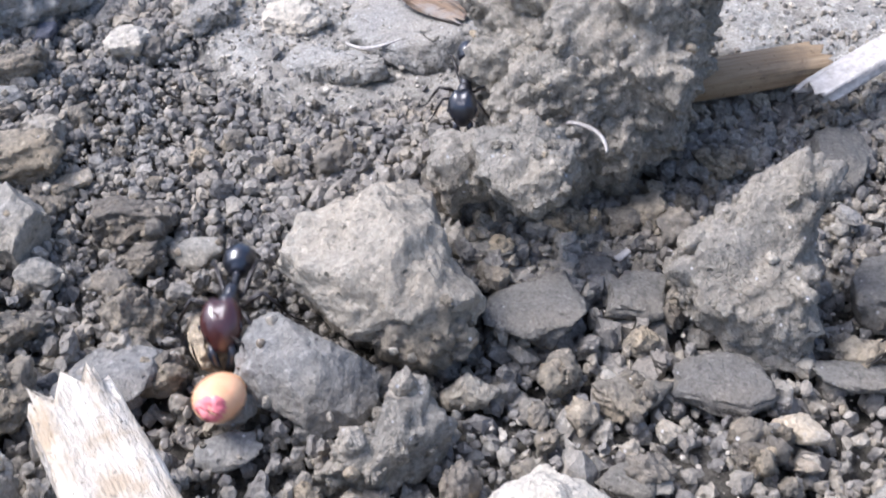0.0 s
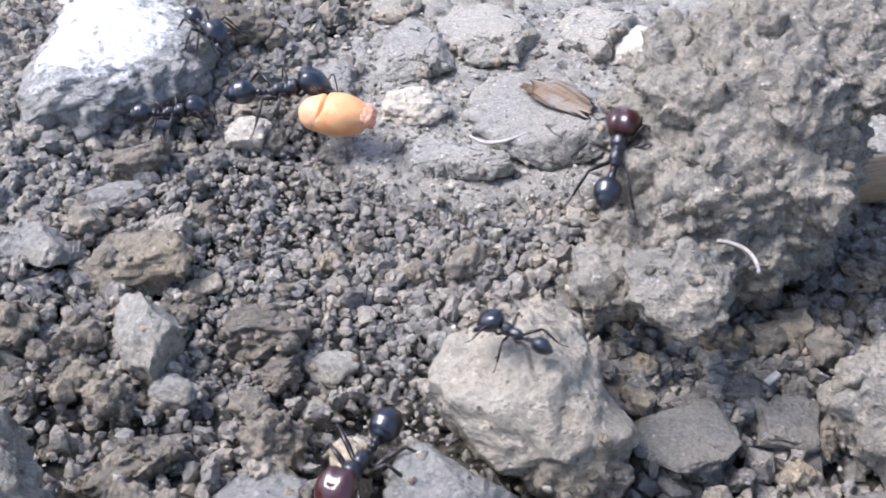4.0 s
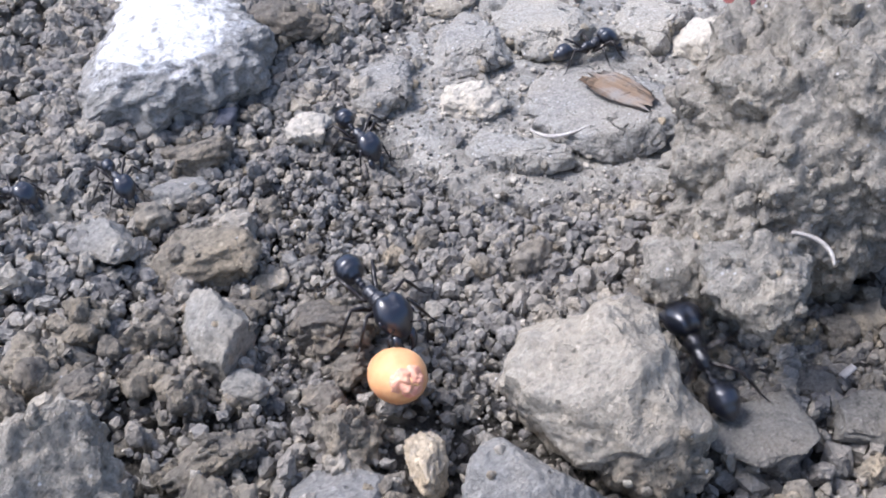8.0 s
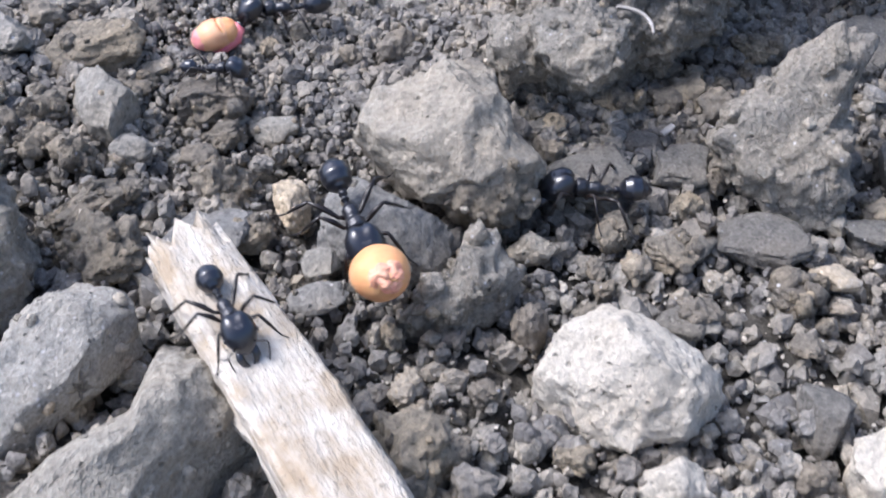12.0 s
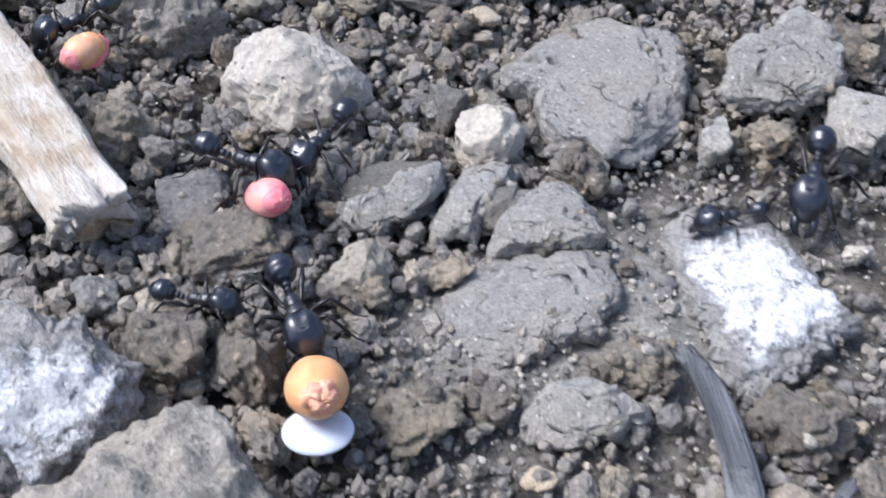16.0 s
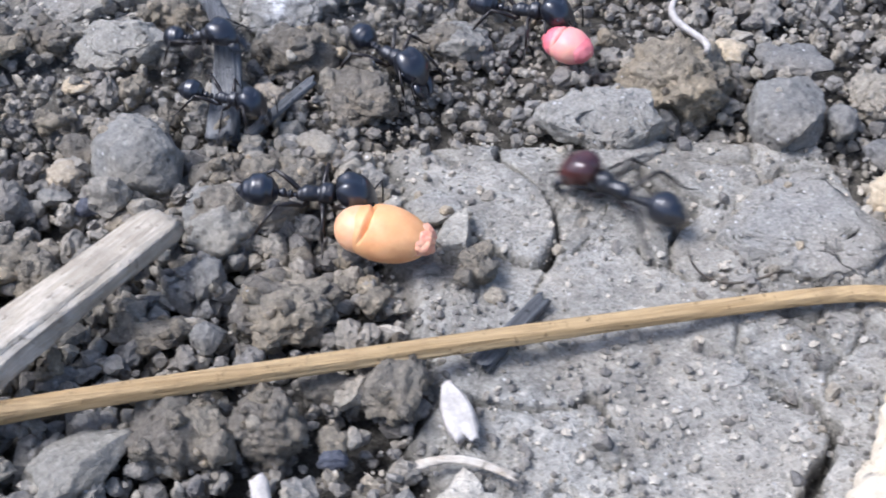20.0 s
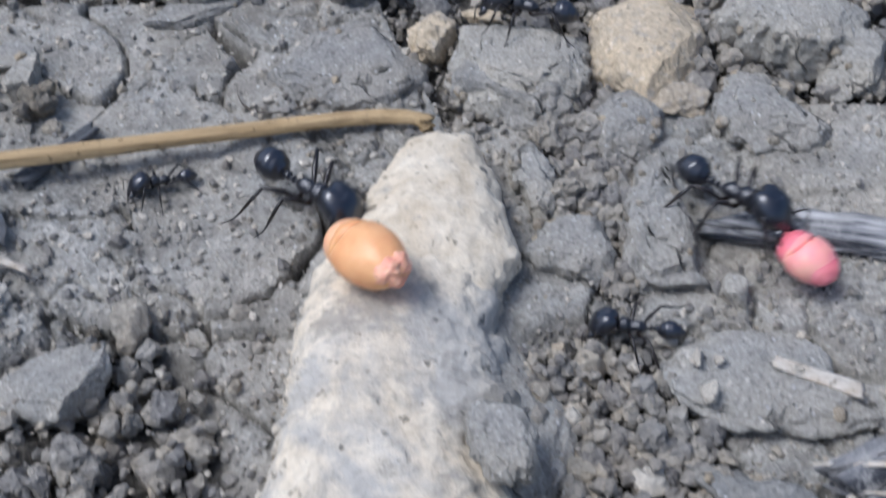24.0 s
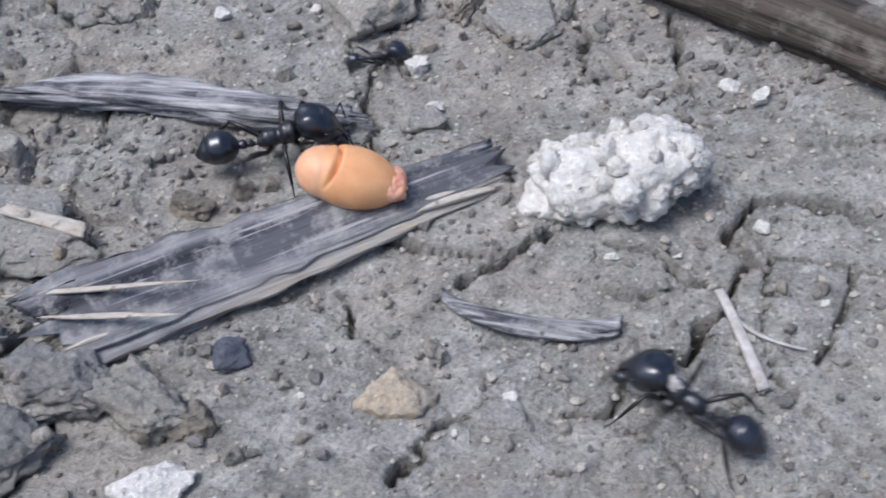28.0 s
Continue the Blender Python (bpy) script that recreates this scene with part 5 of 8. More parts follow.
cut_stone("soil_clod", "crumb", -43.5, 48.5, 17.2, ((5, 6.4), (37, 7.5), (56, 8.3), (73, 6.8), (112, 6.3), (137, 8.7), (227, 9.4), (251, 7.3), (295, 6.5), (333, 7.0)), 5.9, 41, 34, 388, "tall crumbly clod with a dark pit", category="clod", lump=0.12, freq=2.2, crumb=0.05, grain=0.3, sharp=0.25, knobs=0.8, edge=0.4)
cut_stone("soil_clod", "block", -2.9, -4.6, 8.6, ((9, 6.4), (39, 7.9), (53, 8.3), (99, 6.6), (132, 8.1), (154, 7.2), (191, 7.7), (214, 8.6), (244, 4.9), (296, 7.3), (324, 9.3), (337, 7.4)), 6.0, 45, 26, 399, "big blocky grey-brown clod with pale grains", category="clod", facets=1, lump=0.08, freq=1.8, crumb=0.04, grain=0.25, sharp=0.6, knobs=0.35, edge=0.3)
cut_stone("crusted_mound", "crust", -11.9, 7.8, 9.7, ((22, 4.3), (62, 4.5), (102, 5.6), (133, 7.3), (225, 7.0), (258, 5.6), (302, 5.9), (341, 5.2)), 4.0, 38, 28, 410, "grey clod with a whitish lime face", facets=2, lump=0.1, grain=0.35, knobs=0.5, edge=0.6)
cut_stone("crusted_mound", "crust", 36.5, 16.6, 1.0, ((44, 6.0), (88, 8.9), (119, 9.4), (144, 8.6), (204, 4.7), (261, 8.9), (296, 6.7), (354, 7.0)), 1.3, 90, -13, 421, "low mound of soil with a bright white lime crust", facets=2, lump=0.1, grain=0.35, knobs=0.5, edge=0.6)
cut_stone("crusted_mound", "crust", -48.5, 106.5, 18.7, ((43, 8.9), (80, 14.5), (112, 14.6), (157, 7.8), (223, 13.3), (257, 14.7), (302, 12.4), (335, 10.8)), 3.2, 90, 20, 432, "mound of soil with a bright white lime crust", facets=2, lump=0.1, grain=0.35, knobs=0.5, edge=0.6)
cut_stone("white_stone", "white", 18.3, 35.2, 4.2, ((19, 2.9), (60, 3.3), (99, 2.9), (144, 2.9), (198, 3.0), (226, 4.0), (272, 2.9), (329, 3.3)), 2.5, 47, -15, 443, "square-cut chalky white stone")
cut_stone("white_stone", "white", 4.4, 34.2, 5.2, ((3, 2.5), (64, 2.3), (143, 2.1), (186, 2.5), (246, 2.2), (331, 2.9)), 1.9, 48, -0, 454, "small chalky white stone")
cut_stone("mud_plate", "mud", 27.3, 43.2, 3.4, ((38, 10.5), (53, 12.4), (76, 12.0), (99, 6.6), (130, 6.3), (176, 8.5), (214, 4.9), (244, 8.2), (286, 12.1), (307, 13.0), (333, 9.6)), 1.8, 90, -7, 465, "large grey plate of dried mud, cracked across", category="mud plate", facets=3, sharp=0.7, knobs=0.3, grain=0.3, edge=0.45)
cut_stone("mud_plate", "mud", 44.0, 40.7, 4.3, ((34, 5.0), (80, 4.3), (156, 4.5), (211, 5.9), (233, 5.3), (293, 4.3), (343, 5.3)), 2.5, 35, -19, 476, category="mud plate", facets=3, sharp=0.7, knobs=0.3, grain=0.3, edge=0.45)
cut_stone("mud_plate", "mud", 16.8, 28.5, 3.3, ((19, 3.6), (47, 5.3), (84, 4.2), (126, 2.3), (222, 4.8), (267, 4.2), (282, 2.2)), 1.2, 90, 0, 487, category="mud plate", facets=3, sharp=0.7, knobs=0.3, grain=0.3, edge=0.45)
cut_stone("mud_plate", "mud", 21.5, 26.2, 2.8, ((13, 4.9), (61, 4.3), (119, 2.0), (213, 5.6), (268, 3.7), (329, 5.3)), 1.5, 90, -4, 498, category="mud plate", facets=3, sharp=0.7, knobs=0.3, grain=0.3, edge=0.45)
cut_stone("mud_plate", "mud", 10.2, 28.0, 4.6, ((4, 4.4), (30, 4.6), (166, 3.2), (195, 4.6), (233, 2.9), (321, 2.3)), 1.8, 41, 6, 509, category="mud plate", facets=3, sharp=0.7, knobs=0.3, grain=0.3, edge=0.45)
cut_stone("mud_plate", "mud", 19.9, 17.2, 2.3, ((5, 6.4), (33, 8.1), (49, 7.8), (74, 5.2), (125, 7.5), (134, 6.2), (194, 7.0), (217, 8.4), (243, 6.9), (254, 5.2), (327, 5.1)), 1.0, 90, -3, 520, category="mud plate", facets=3, sharp=0.7, knobs=0.3, grain=0.3, edge=0.45)
cut_stone("mud_plate", "mud", 23.0, 7.4, 2.4, ((42, 2.3), (127, 2.8), (161, 3.4), (199, 4.6), (233, 2.8), (287, 2.0), (358, 4.3)), 1.6, 52, -7, 531, category="mud plate", facets=3, sharp=0.7, knobs=0.3, grain=0.3, edge=0.45)
cut_stone("clay_lump", "grey", 25.0, -7.6, 2.8, ((7, 3.5), (41, 2.9), (90, 3.6), (123, 4.0), (156, 3.8), (203, 3.6), (276, 3.6), (320, 3.8)), 2.5, 53, -6, 542, category="clod")
cut_stone("mud_plate", "mud", 60.2, -6.3, 0.5, ((38, 3.6), (85, 2.6), (167, 4.7), (184, 5.7), (202, 3.5), (284, 2.7), (334, 5.6), (349, 5.8)), 2.1, 41, -13, 553, "pale flat plate of mud leaning on gravel", category="mud plate", facets=3, sharp=0.7, knobs=0.3, grain=0.3, edge=0.45)
cut_stone("mud_plate", "mud", 85.8, -22.8, -0.3, ((7, 5.6), (49, 6.3), (98, 5.5), (136, 5.4), (173, 5.6), (213, 6.2), (271, 5.4), (331, 5.6)), 1.5, 90, -15, 564, category="mud plate", facets=3, sharp=0.7, knobs=0.3, grain=0.3, edge=0.45)
cut_stone("tan_stone", "tan", 96.0, -21.1, -0.0, ((60, 8.0), (109, 8.1), (135, 6.7), (216, 5.6), (245, 5.2), (289, 8.1), (332, 5.4)), 2.3, 90, -23, 575, "flat beige stone set among mud plates")
cut_stone("mud_plate", "mud", 92.1, -39.4, -0.0, ((90, 3.2), (104, 6.7), (118, 5.5), (211, 3.2), (255, 6.1), (277, 6.5), (302, 5.1)), 1.6, 90, -26, 586, category="mud plate", facets=3, sharp=0.7, knobs=0.3, grain=0.3, edge=0.45)
cut_stone("mud_plate", "mud", 85.3, -39.9, -0.4, ((65, 3.4), (151, 3.2), (232, 3.9), (301, 3.6), (340, 3.0)), 1.0, 90, -20, 597, category="mud plate", facets=3, sharp=0.7, knobs=0.3, grain=0.3, edge=0.45)
cut_stone("mud_plate", "mud", 107.0, -22.0, 1.3, ((25, 6.7), (93, 5.1), (149, 7.1), (206, 4.8), (296, 5.7), (344, 6.3)), 2.3, 90, -30, 608, category="mud plate", facets=3, sharp=0.7, knobs=0.3, grain=0.3, edge=0.45)
cut_stone("mud_plate", "mud", 92.9, -9.6, 0.4, ((20, 6.8), (60, 8.0), (106, 4.8), (180, 5.9), (206, 7.1), (234, 8.5), (283, 4.0)), 1.6, 90, -29, 619, category="mud plate", facets=3, sharp=0.7, knobs=0.3, grain=0.3, edge=0.45)
cut_stone("mud_plate", "mud", 86.1, -21.7, -0.2, ((60, 6.6), (137, 6.2), (158, 6.2), (226, 7.1), (300, 6.6), (358, 5.8)), 1.7, 90, -29, 630, category="mud plate", facets=3, sharp=0.7, knobs=0.3, grain=0.3, edge=0.45)
cut_stone("limestone", "knob", 68.6, -52.4, 0.2, ((6, 10.1), (31, 12.9), (45, 15.6), (56, 16.8), (66, 16.3), (76, 14.9), (84, 12.3), (101, 8.1), (188, 4.7), (227, 12.7), (233, 18.5), (294, 16.3), (316, 10.8), (341, 9.9)), 3.8, 90, 7, 641, "large rounded beige limestone with grey blotches, half buried", facets=0, lump=0.06, freq=2.2, crumb=0.03, grain=0.3, sharp=0.12, edge=0.5)
cut_stone("mud_plate", "mud", -27.7, 103.1, 14.6, ((43, 4.8), (76, 5.7), (131, 2.9), (231, 5.6), (256, 5.7), (307, 4.1)), 1.0, 90, 10, 652, category="mud plate", facets=3, sharp=0.7, knobs=0.3, grain=0.3, edge=0.45)
cut_stone("mud_plate", "mud", -19.9, 110.0, 14.4, ((15, 4.6), (86, 6.0), (141, 3.8), (234, 7.4), (281, 5.1), (326, 5.3)), 1.1, 90, 5, 663, category="mud plate", facets=3, sharp=0.7, knobs=0.3, grain=0.3, edge=0.45)
cut_stone("mud_plate", "mud", -7.4, 100.4, 11.7, ((19, 7.6), (70, 7.0), (107, 10.0), (129, 9.7), (176, 7.2), (242, 6.3), (287, 10.0), (334, 8.0)), 1.2, 90, -2, 674, category="mud plate", facets=3, sharp=0.7, knobs=0.3, grain=0.3, edge=0.45)
cut_stone("mud_plate", "mud", -12.1, 113.2, 14.0, ((0, 5.8), (65, 5.5), (133, 6.8), (180, 5.8), (251, 5.2), (300, 5.7)), 1.3, 90, 0, 685, category="mud plate", facets=3, sharp=0.7, knobs=0.3, grain=0.3, edge=0.45)
cut_stone("mud_plate", "mud", -0.6, 114.0, 12.9, ((43, 6.3), (96, 5.6), (146, 5.6), (227, 4.2), (282, 5.7), (313, 2.5)), 1.0, 90, -6, 696, category="mud plate", facets=3, sharp=0.7, knobs=0.3, grain=0.3, edge=0.45)
cut_stone("mud_plate", "mud", -15.4, 94.1, 11.8, ((9, 2.9), (130, 3.6), (164, 6.7), (213, 3.4), (316, 3.9), (344, 6.7)), 1.0, 90, 3, 707, category="mud plate", facets=3, sharp=0.7, knobs=0.3, grain=0.3, edge=0.45)
cut_stone("mud_plate", "mud", 92.1, -29.8, -0.3, ((0, 2.5), (58, 4.4), (90, 4.4), (124, 3.8), (206, 2.8), (259, 4.5), (283, 3.9)), 1.0, 90, -22, 718, category="mud plate", facets=3, sharp=0.7, knobs=0.3, grain=0.3, edge=0.45)
cut_stone("mud_plate", "mud", 103.6, -30.4, 0.3, ((19, 1.0), (124, 3.6), (138, 6.4), (219, 5.8), (250, 4.6), (320, 5.1), (341, 5.0)), 1.0, 90, -31, 729, category="mud plate", facets=3, sharp=0.7, knobs=0.3, grain=0.3, edge=0.45)
cut_stone("mud_plate", "mud", 72.4, -18.1, -0.9, ((54, 6.7), (120, 4.7), (197, 7.7), (274, 5.1), (323, 9.1), (337, 7.7)), 1.0, 90, -4, 740, category="mud plate", facets=3, sharp=0.7, knobs=0.3, grain=0.3, edge=0.45)
cut_stone("mud_plate", "mud", 83.8, -33.5, -0.5, ((89, 4.0), (113, 5.0), (212, 1.1), (281, 4.7), (329, 2.2)), 1.0, 90, -16, 751, category="mud plate", facets=3, sharp=0.7, knobs=0.3, grain=0.3, edge=0.45)
cut_stone("pale_stone", "tan", 113.9, -72.9, 1.7, ((9, 2.4), (95, 1.7), (164, 1.5), (201, 2.9), (275, 1.7), (348, 2.8)), 1.1, 57, -18, 762, "small grey-tan angular stone on the mud")
cut_stone("great_clod", "crumb", 9.2, 84.7, 16.5, ((9, 8.6), (34, 10.6), (43, 14.7), (59, 15.8), (85, 13.2), (106, 11.8), (125, 10.5), (148, 10.3), (161, 11.4), (193, 10.1), (212, 12.1), (227, 13.7), (240, 15.7), (260, 13.8), (272, 10.5), (291, 9.7), (314, 9.4), (342, 7.5)), 8.2, 34, -12, 773, "great lumpy grey-brown clod of crumbly dry soil", category="clod", facets=0, lump=0.12, freq=2.2, crumb=0.05, grain=0.4, sharp=0.2, knobs=1.55, edge=0.5)
cut_stone("soil_clod", "crumb", -9.3, 50.0, 8.6, ((18, 4.6), (46, 4.8), (69, 3.7), (84, 1.0), (185, 2.3), (203, 4.7), (236, 4.2), (272, 3.0), (329, 4.4)), 2.9, 44, 4, 784, "tan-grey crumbly clod with a raised knob", category="clod", lump=0.12, freq=2.2, crumb=0.05, grain=0.3, sharp=0.25, knobs=0.8, edge=0.4)
attach(cut_stone("crown", "cream", 75.2, -37.8, 1.1, ((34, 6.7), (57, 8.7), (74, 8.9), (89, 7.7), (131, 4.6), (187, 5.4), (216, 7.8), (238, 9.4), (263, 8.6), (294, 8.7), (324, 7.8), (353, 6.1)), 2.8, 90, -2, 795, "smooth cream crown with dark specks", category="part", facets=0, lump=0.05, freq=1.8, crumb=0.02, grain=0.22, sharp=0.05, edge=0.15), "limestone")
attach(cut_stone("mud_cake", "mud", 76.6, -56.9, 3.9, ((46, 2.5), (98, 2.8), (135, 2.5), (216, 2.0), (269, 2.8), (303, 3.3)), 1.0, 90, -4, 806, "cracked cake of dried mud", category="part", facets=3, sharp=0.7, knobs=0.3, grain=0.3, edge=0.45), "limestone")
attach(cut_stone("lump", "crumb", 2.5, 69.2, 16.3, ((37, 3.5), (98, 3.0), (147, 3.9), (185, 3.7), (248, 3.2), (301, 3.2), (349, 3.7)), 2.8, 39, -6, 817, "rounded boss of crumbly soil", category="part", lump=0.12, freq=2.2, crumb=0.05, grain=0.3, sharp=0.25, knobs=0.8, edge=0.4), "great_clod")
attach(cut_stone("lump", "crumb", -2.8, 73.1, 13.7, ((20, 2.5), (78, 3.1), (135, 3.0), (209, 2.7), (258, 3.1), (312, 2.9)), 2.0, 38, -1, 828, "crumbly foot of the clod", category="part", lump=0.12, freq=2.2, crumb=0.05, grain=0.3, sharp=0.25, knobs=0.8, edge=0.4), "great_clod")
for k, (u, w, d, r) in enumerate(((-6.5, -8.5, 3.5, 4.2), (-2.0, -3.5, 6.6, 3.9), (4.5, -1.5, 6.2, 3.4), (-7.2, -1.0, 4.2, 3.6), (-4.0, 4.0, 6.2, 3.8), (2.5, 5.0, 6.4, 4.1), (8.0, 6.0, 4.4, 3.9), (0.5, 9.5, 4.6, 3.3), (-7.0, 7.0, 3.2, 3.1), (6.5, 10.5, 3.6, 3.2), (-4.8, -12.2, 2.6, 3.2), (2.2, -7.0, 4.6, 2.8))):
    cs, sn, ct, st = math.cos(radians(34)), math.sin(radians(34)), math.cos(radians(-12)), math.sin(radians(-12))
    fy, fz = w * sn - d * cs, w * cs + d * sn
    attach(cut_stone("lump", "crumb", 9.2 + u * ct - fy * st, 84.7 + u * st + fy * ct, 16.5 + fz, tuple((a + 11 * (k % 3), r * (0.85 + 0.25 * math.sin(2.3 * k + a))) for a in range(0, 360, 52)), r * 0.85, 36, -9, 860 + 7 * k, "crumbly lump of soil", category="part", lump=0.16, freq=2.2, crumb=0.07, grain=0.35, sharp=0.3, knobs=1.0, edge=0.5, facets=3), "great_clod")
cut_stone("chalky_nugget", "chalk", 131.4, -62.5, 4.2, ((4, 4.4), (23, 5.4), (41, 5.3), (66, 3.7), (112, 2.7), (164, 3.7), (187, 5.0), (216, 5.7), (235, 4.2), (308, 2.1)), 2.7, 45, -33, 839, "long off-white chalky nugget with a knobbly surface", facets=0, lump=0.06, freq=2.0, crumb=0.03, grain=0.12, sharp=0.25, knobs=1.1, edge=0.1)
cut_stone("pale_stone", "pale", -3.2, 55.8, 6.9, ((0, 2.2), (90, 1.3), (180, 2.2), (217, 2.2), (304, 1.6)), 1.5, 42, -2, 850, "small pale chip of stone leaning on a clod")
rock("mud_plate", "mud", 76.6, -53.1, -0.7, 5.5, 10, 3.0, -14, 823, category="mud plate", facets=9, label="bank of dried mud beside the limestone")

# ---- wood, straw and other litter ----
tagged(sweep("wood_splinter", WOOD_PALE, ((-25.9, 46.6, 17.1), (-10.9, 23.0, 10.4)), 2.75, 1.5, ragged=(2.0, 1.0), ridge=0.14, square=0.85, seed=3, taper=(0.95, 1.08), roll=-8, layers=0.2, rings=90, sides=40, nibble=0.06), "bleached split piece of wood with frayed ends", "wood")
wood = bpy.data.objects["wood_splinter"]
fray(wood, WOOD_PALE, (-25.9, 46.6, 17.1), (-10.9, 23.0, 10.4), 2.4, 0.9, 5, 31)
tagged(sweep("wood_chip", WOOD_BROWN, ((16.2, 88.0, 10.7), (29.1, 90.4, 10.5)), 2.0, 1.2, ragged=(0.5, 0.8), square=0.85, seed=5, ridge=0.1), "flat brown chip of wood beside the great clod", "wood")
tagged(sweep("white_splinter", HUSK_WHITE, ((27.1, 84.7, 10.8), (38.0, 90.3, 13.3)), 1.5, 0.6, ragged=(1.6, 0.5), square=0.7, seed=6, ridge=0.25), "white splintered sliver of bleached straw", "splinter")
tagged(sweep("charred_stick", CHARCOAL, ((29.7, 10.3, 4.1), (31.4, 4.1, 3.3), (31.0, -5.1, 1.6)), 1.05, 0.8, ragged=(0.9, 0.3), square=0.4, seed=7, ridge=0.2, taper=(0.75, 1.15)), "black charred flat stick with grey dust in its grain", "stick")
tagged(sweep("charred_twig", CHARCOAL, ((33.0, -4.4, 1.3), (38.2, 0.2, 2.3)), 0.4, 0.35, ragged=(0.3, 0.3), seed=8), "thin charred twig forking from a stick", "twig")
tagged(sweep("straw_piece", WOOD_DUSTY, ((28.3, -17.0, 5.2), (11.9, -38.1, 8.7)), 1.75, 0.9, ragged=(0.25, 0.5), square=0.8, seed=9, ridge=0.16, taper=(0.82, 1.2), layers=0.1), "pale flat piece of straw, dusty with soil", "straw")
tagged(sweep("dry_grass", WOOD_STRAW, ((8.0, -35.0, 7.4), (19.8, -32.4, 6.0), (32.6, -29.3, 4.1), (50.1, -27.5, 1.9), (65.3, -26.0, 0.6), (72.3, -25.5, 0.3), (77.8, -27.2, 0.2)), 0.58, 0.5, rings=70, sides=20, ragged=(0.5, 0.8), square=0.2, seed=10, ridge=0.1, taper=(1.25, 0.95)), "long thin golden-brown dry grass stem", "stem")
tagged(sweep("dry_grass", WOOD_STRAW, ((12.5, -33.0, 5.1), (19.0, -31.7, 4.8), (27.7, -30.4, 4.3), (33.0, -29.1, 3.9)), 0.3, 0.3, rings=40, sides=14, ragged=(0.5, 0.5), seed=11, ridge=0.15, taper=(1.2, 0.6)), "split golden-brown fibre beside a dry stem", "stem")
slab = tagged(new("charred_slab"), "split slab of wood with black, grey and straw-coloured streaks", "wood")
slab.location = Vector((110.6, -60.5, 2.0)) * MM
bpy.context.view_layer.update()
sweep("board", CHARRED, ((96.3, -63.0, 1.3), (125.0, -58.0, 2.7)), 3.0, 0.85, slab, rings=90, sides=56, ragged=(2.2, 1.2), ridge=0.16, square=0.55, seed=12, taper=(1.08, 0.62), roll=14, nibble=0.1, layers=0.12)
fray(slab, WOOD_PALE, (95.6, -63.1, 1.1), (123.0, -58.3, 2.3), 2.5, 0.4, 7, 57)
sweep("splinter", WOOD_PALE, ((93.5, -60.4, 2.1), (104.5, -63.4, 3.7)), 0.2, 0.1, slab, rings=20, sides=10, seed=13, taper=(0.3, 0.12), bulge=0.7, ragged=(0.6, 0.4), nibble=0.3, label="pale lifted splinter")
sweep("splinter", WOOD_PALE, ((95.8, -62.8, 2.4), (103.4, -65.1, 3.0)), 0.22, 0.1, slab, rings=20, sides=10, seed=14, taper=(0.3, 0.1), bulge=0.7, ragged=(0.4, 0.6), nibble=0.3, label="pale lifted splinter")
tagged(sweep("bark_strip", WOOD_GREY, ((94.5, -40.6, -0.2), (102.5, -42.9, 0.6), (109.6, -46.7, 1.1), (117.2, -50.3, 1.5)), 1.3, 0.6, rings=60, sides=36, ragged=(1.0, 0.2), ridge=0.16, square=0.6, seed=15, taper=(0.2, 0.8), bulge=0.75, layers=0.3, skew=0.62, nibble=0.12), "silvery grey weathered strip of bark, layered", "bark")
fray(bpy.data.objects["bark_strip"], WOOD_GREY, (94.5, -40.6, -0.2), (117.2, -50.3, 1.5), 1.2, 0.6, 6, 41)
tagged(sweep("bark_curl", WOOD_GREY, ((118.8, -66.8, 2.0), (120.3, -69.1, 2.2), (124.0, -71.5, 2.6), (127.8, -72.6, 3.1)), 0.75, 0.4, rings=40, sides=20, ragged=(0.3, 0.2), ridge=0.3, seed=16, taper=(0.4, 0.95), bulge=0.2), "curved grey sliver of bark pressed into the mud", "bark")
tagged(sweep("dark_branch", WOOD_DARK, ((136.6, -35.7, 4.7), (160.5, -69.4, 8.2)), 2.6, 1.9, rings=50, sides=26, ridge=0.2, seed=17), "dark brown split branch lying on the mud", "branch")
fray(bpy.data.objects["dark_branch"], WOOD_DARK, (143.9, -46.0, 5.8), (153.2, -59.0, 7.1), 2.2, 1.6, 8, 83)
twig = tagged(new("pale_twig"), "thin pale forked rootlet lying on the mud", "twig")
twig.location = Vector((134.1, -75.3, 3.6)) * MM
bpy.context.view_layer.update()
sweep("stalk", HUSK_WHITE, ((134.3, -72.1, 3.6), (134.1, -75.3, 3.6), (133.6, -79.2, 3.7)), 0.36, 0.25, twig, rings=24, sides=10, seed=18, taper=(0.8, 1.0))
sweep("fork", HUSK_WHITE, ((134.3, -74.1, 3.6), (135.2, -75.9, 3.7), (137.1, -77.6, 4.0)), 0.16, 0.14, twig, rings=20, sides=8, seed=19, taper=(1.0, 0.5))
tagged(sweep("straw_flake", WOOD_PALE, ((94.1, -53.3, 2.0), (98.6, -55.9, 1.5)), 0.62, 0.14, rings=20, sides=14, seed=20, taper=(0.7, 1.0), ragged=(0.2, 0.4)), "small pale flake of straw on a clod", "straw")
tagged(sweep("papery_husk", HUSK_WHITE, ((45.9, -30.3, 1.6), (46.7, -34.0, 0.9)), 1.0, 0.5, rings=26, sides=18, seed=21, taper=(0.35, 0.8), bulge=0.45, ragged=(0.2, 0.5), ridge=0.2), "white papery seed husk", "husk")
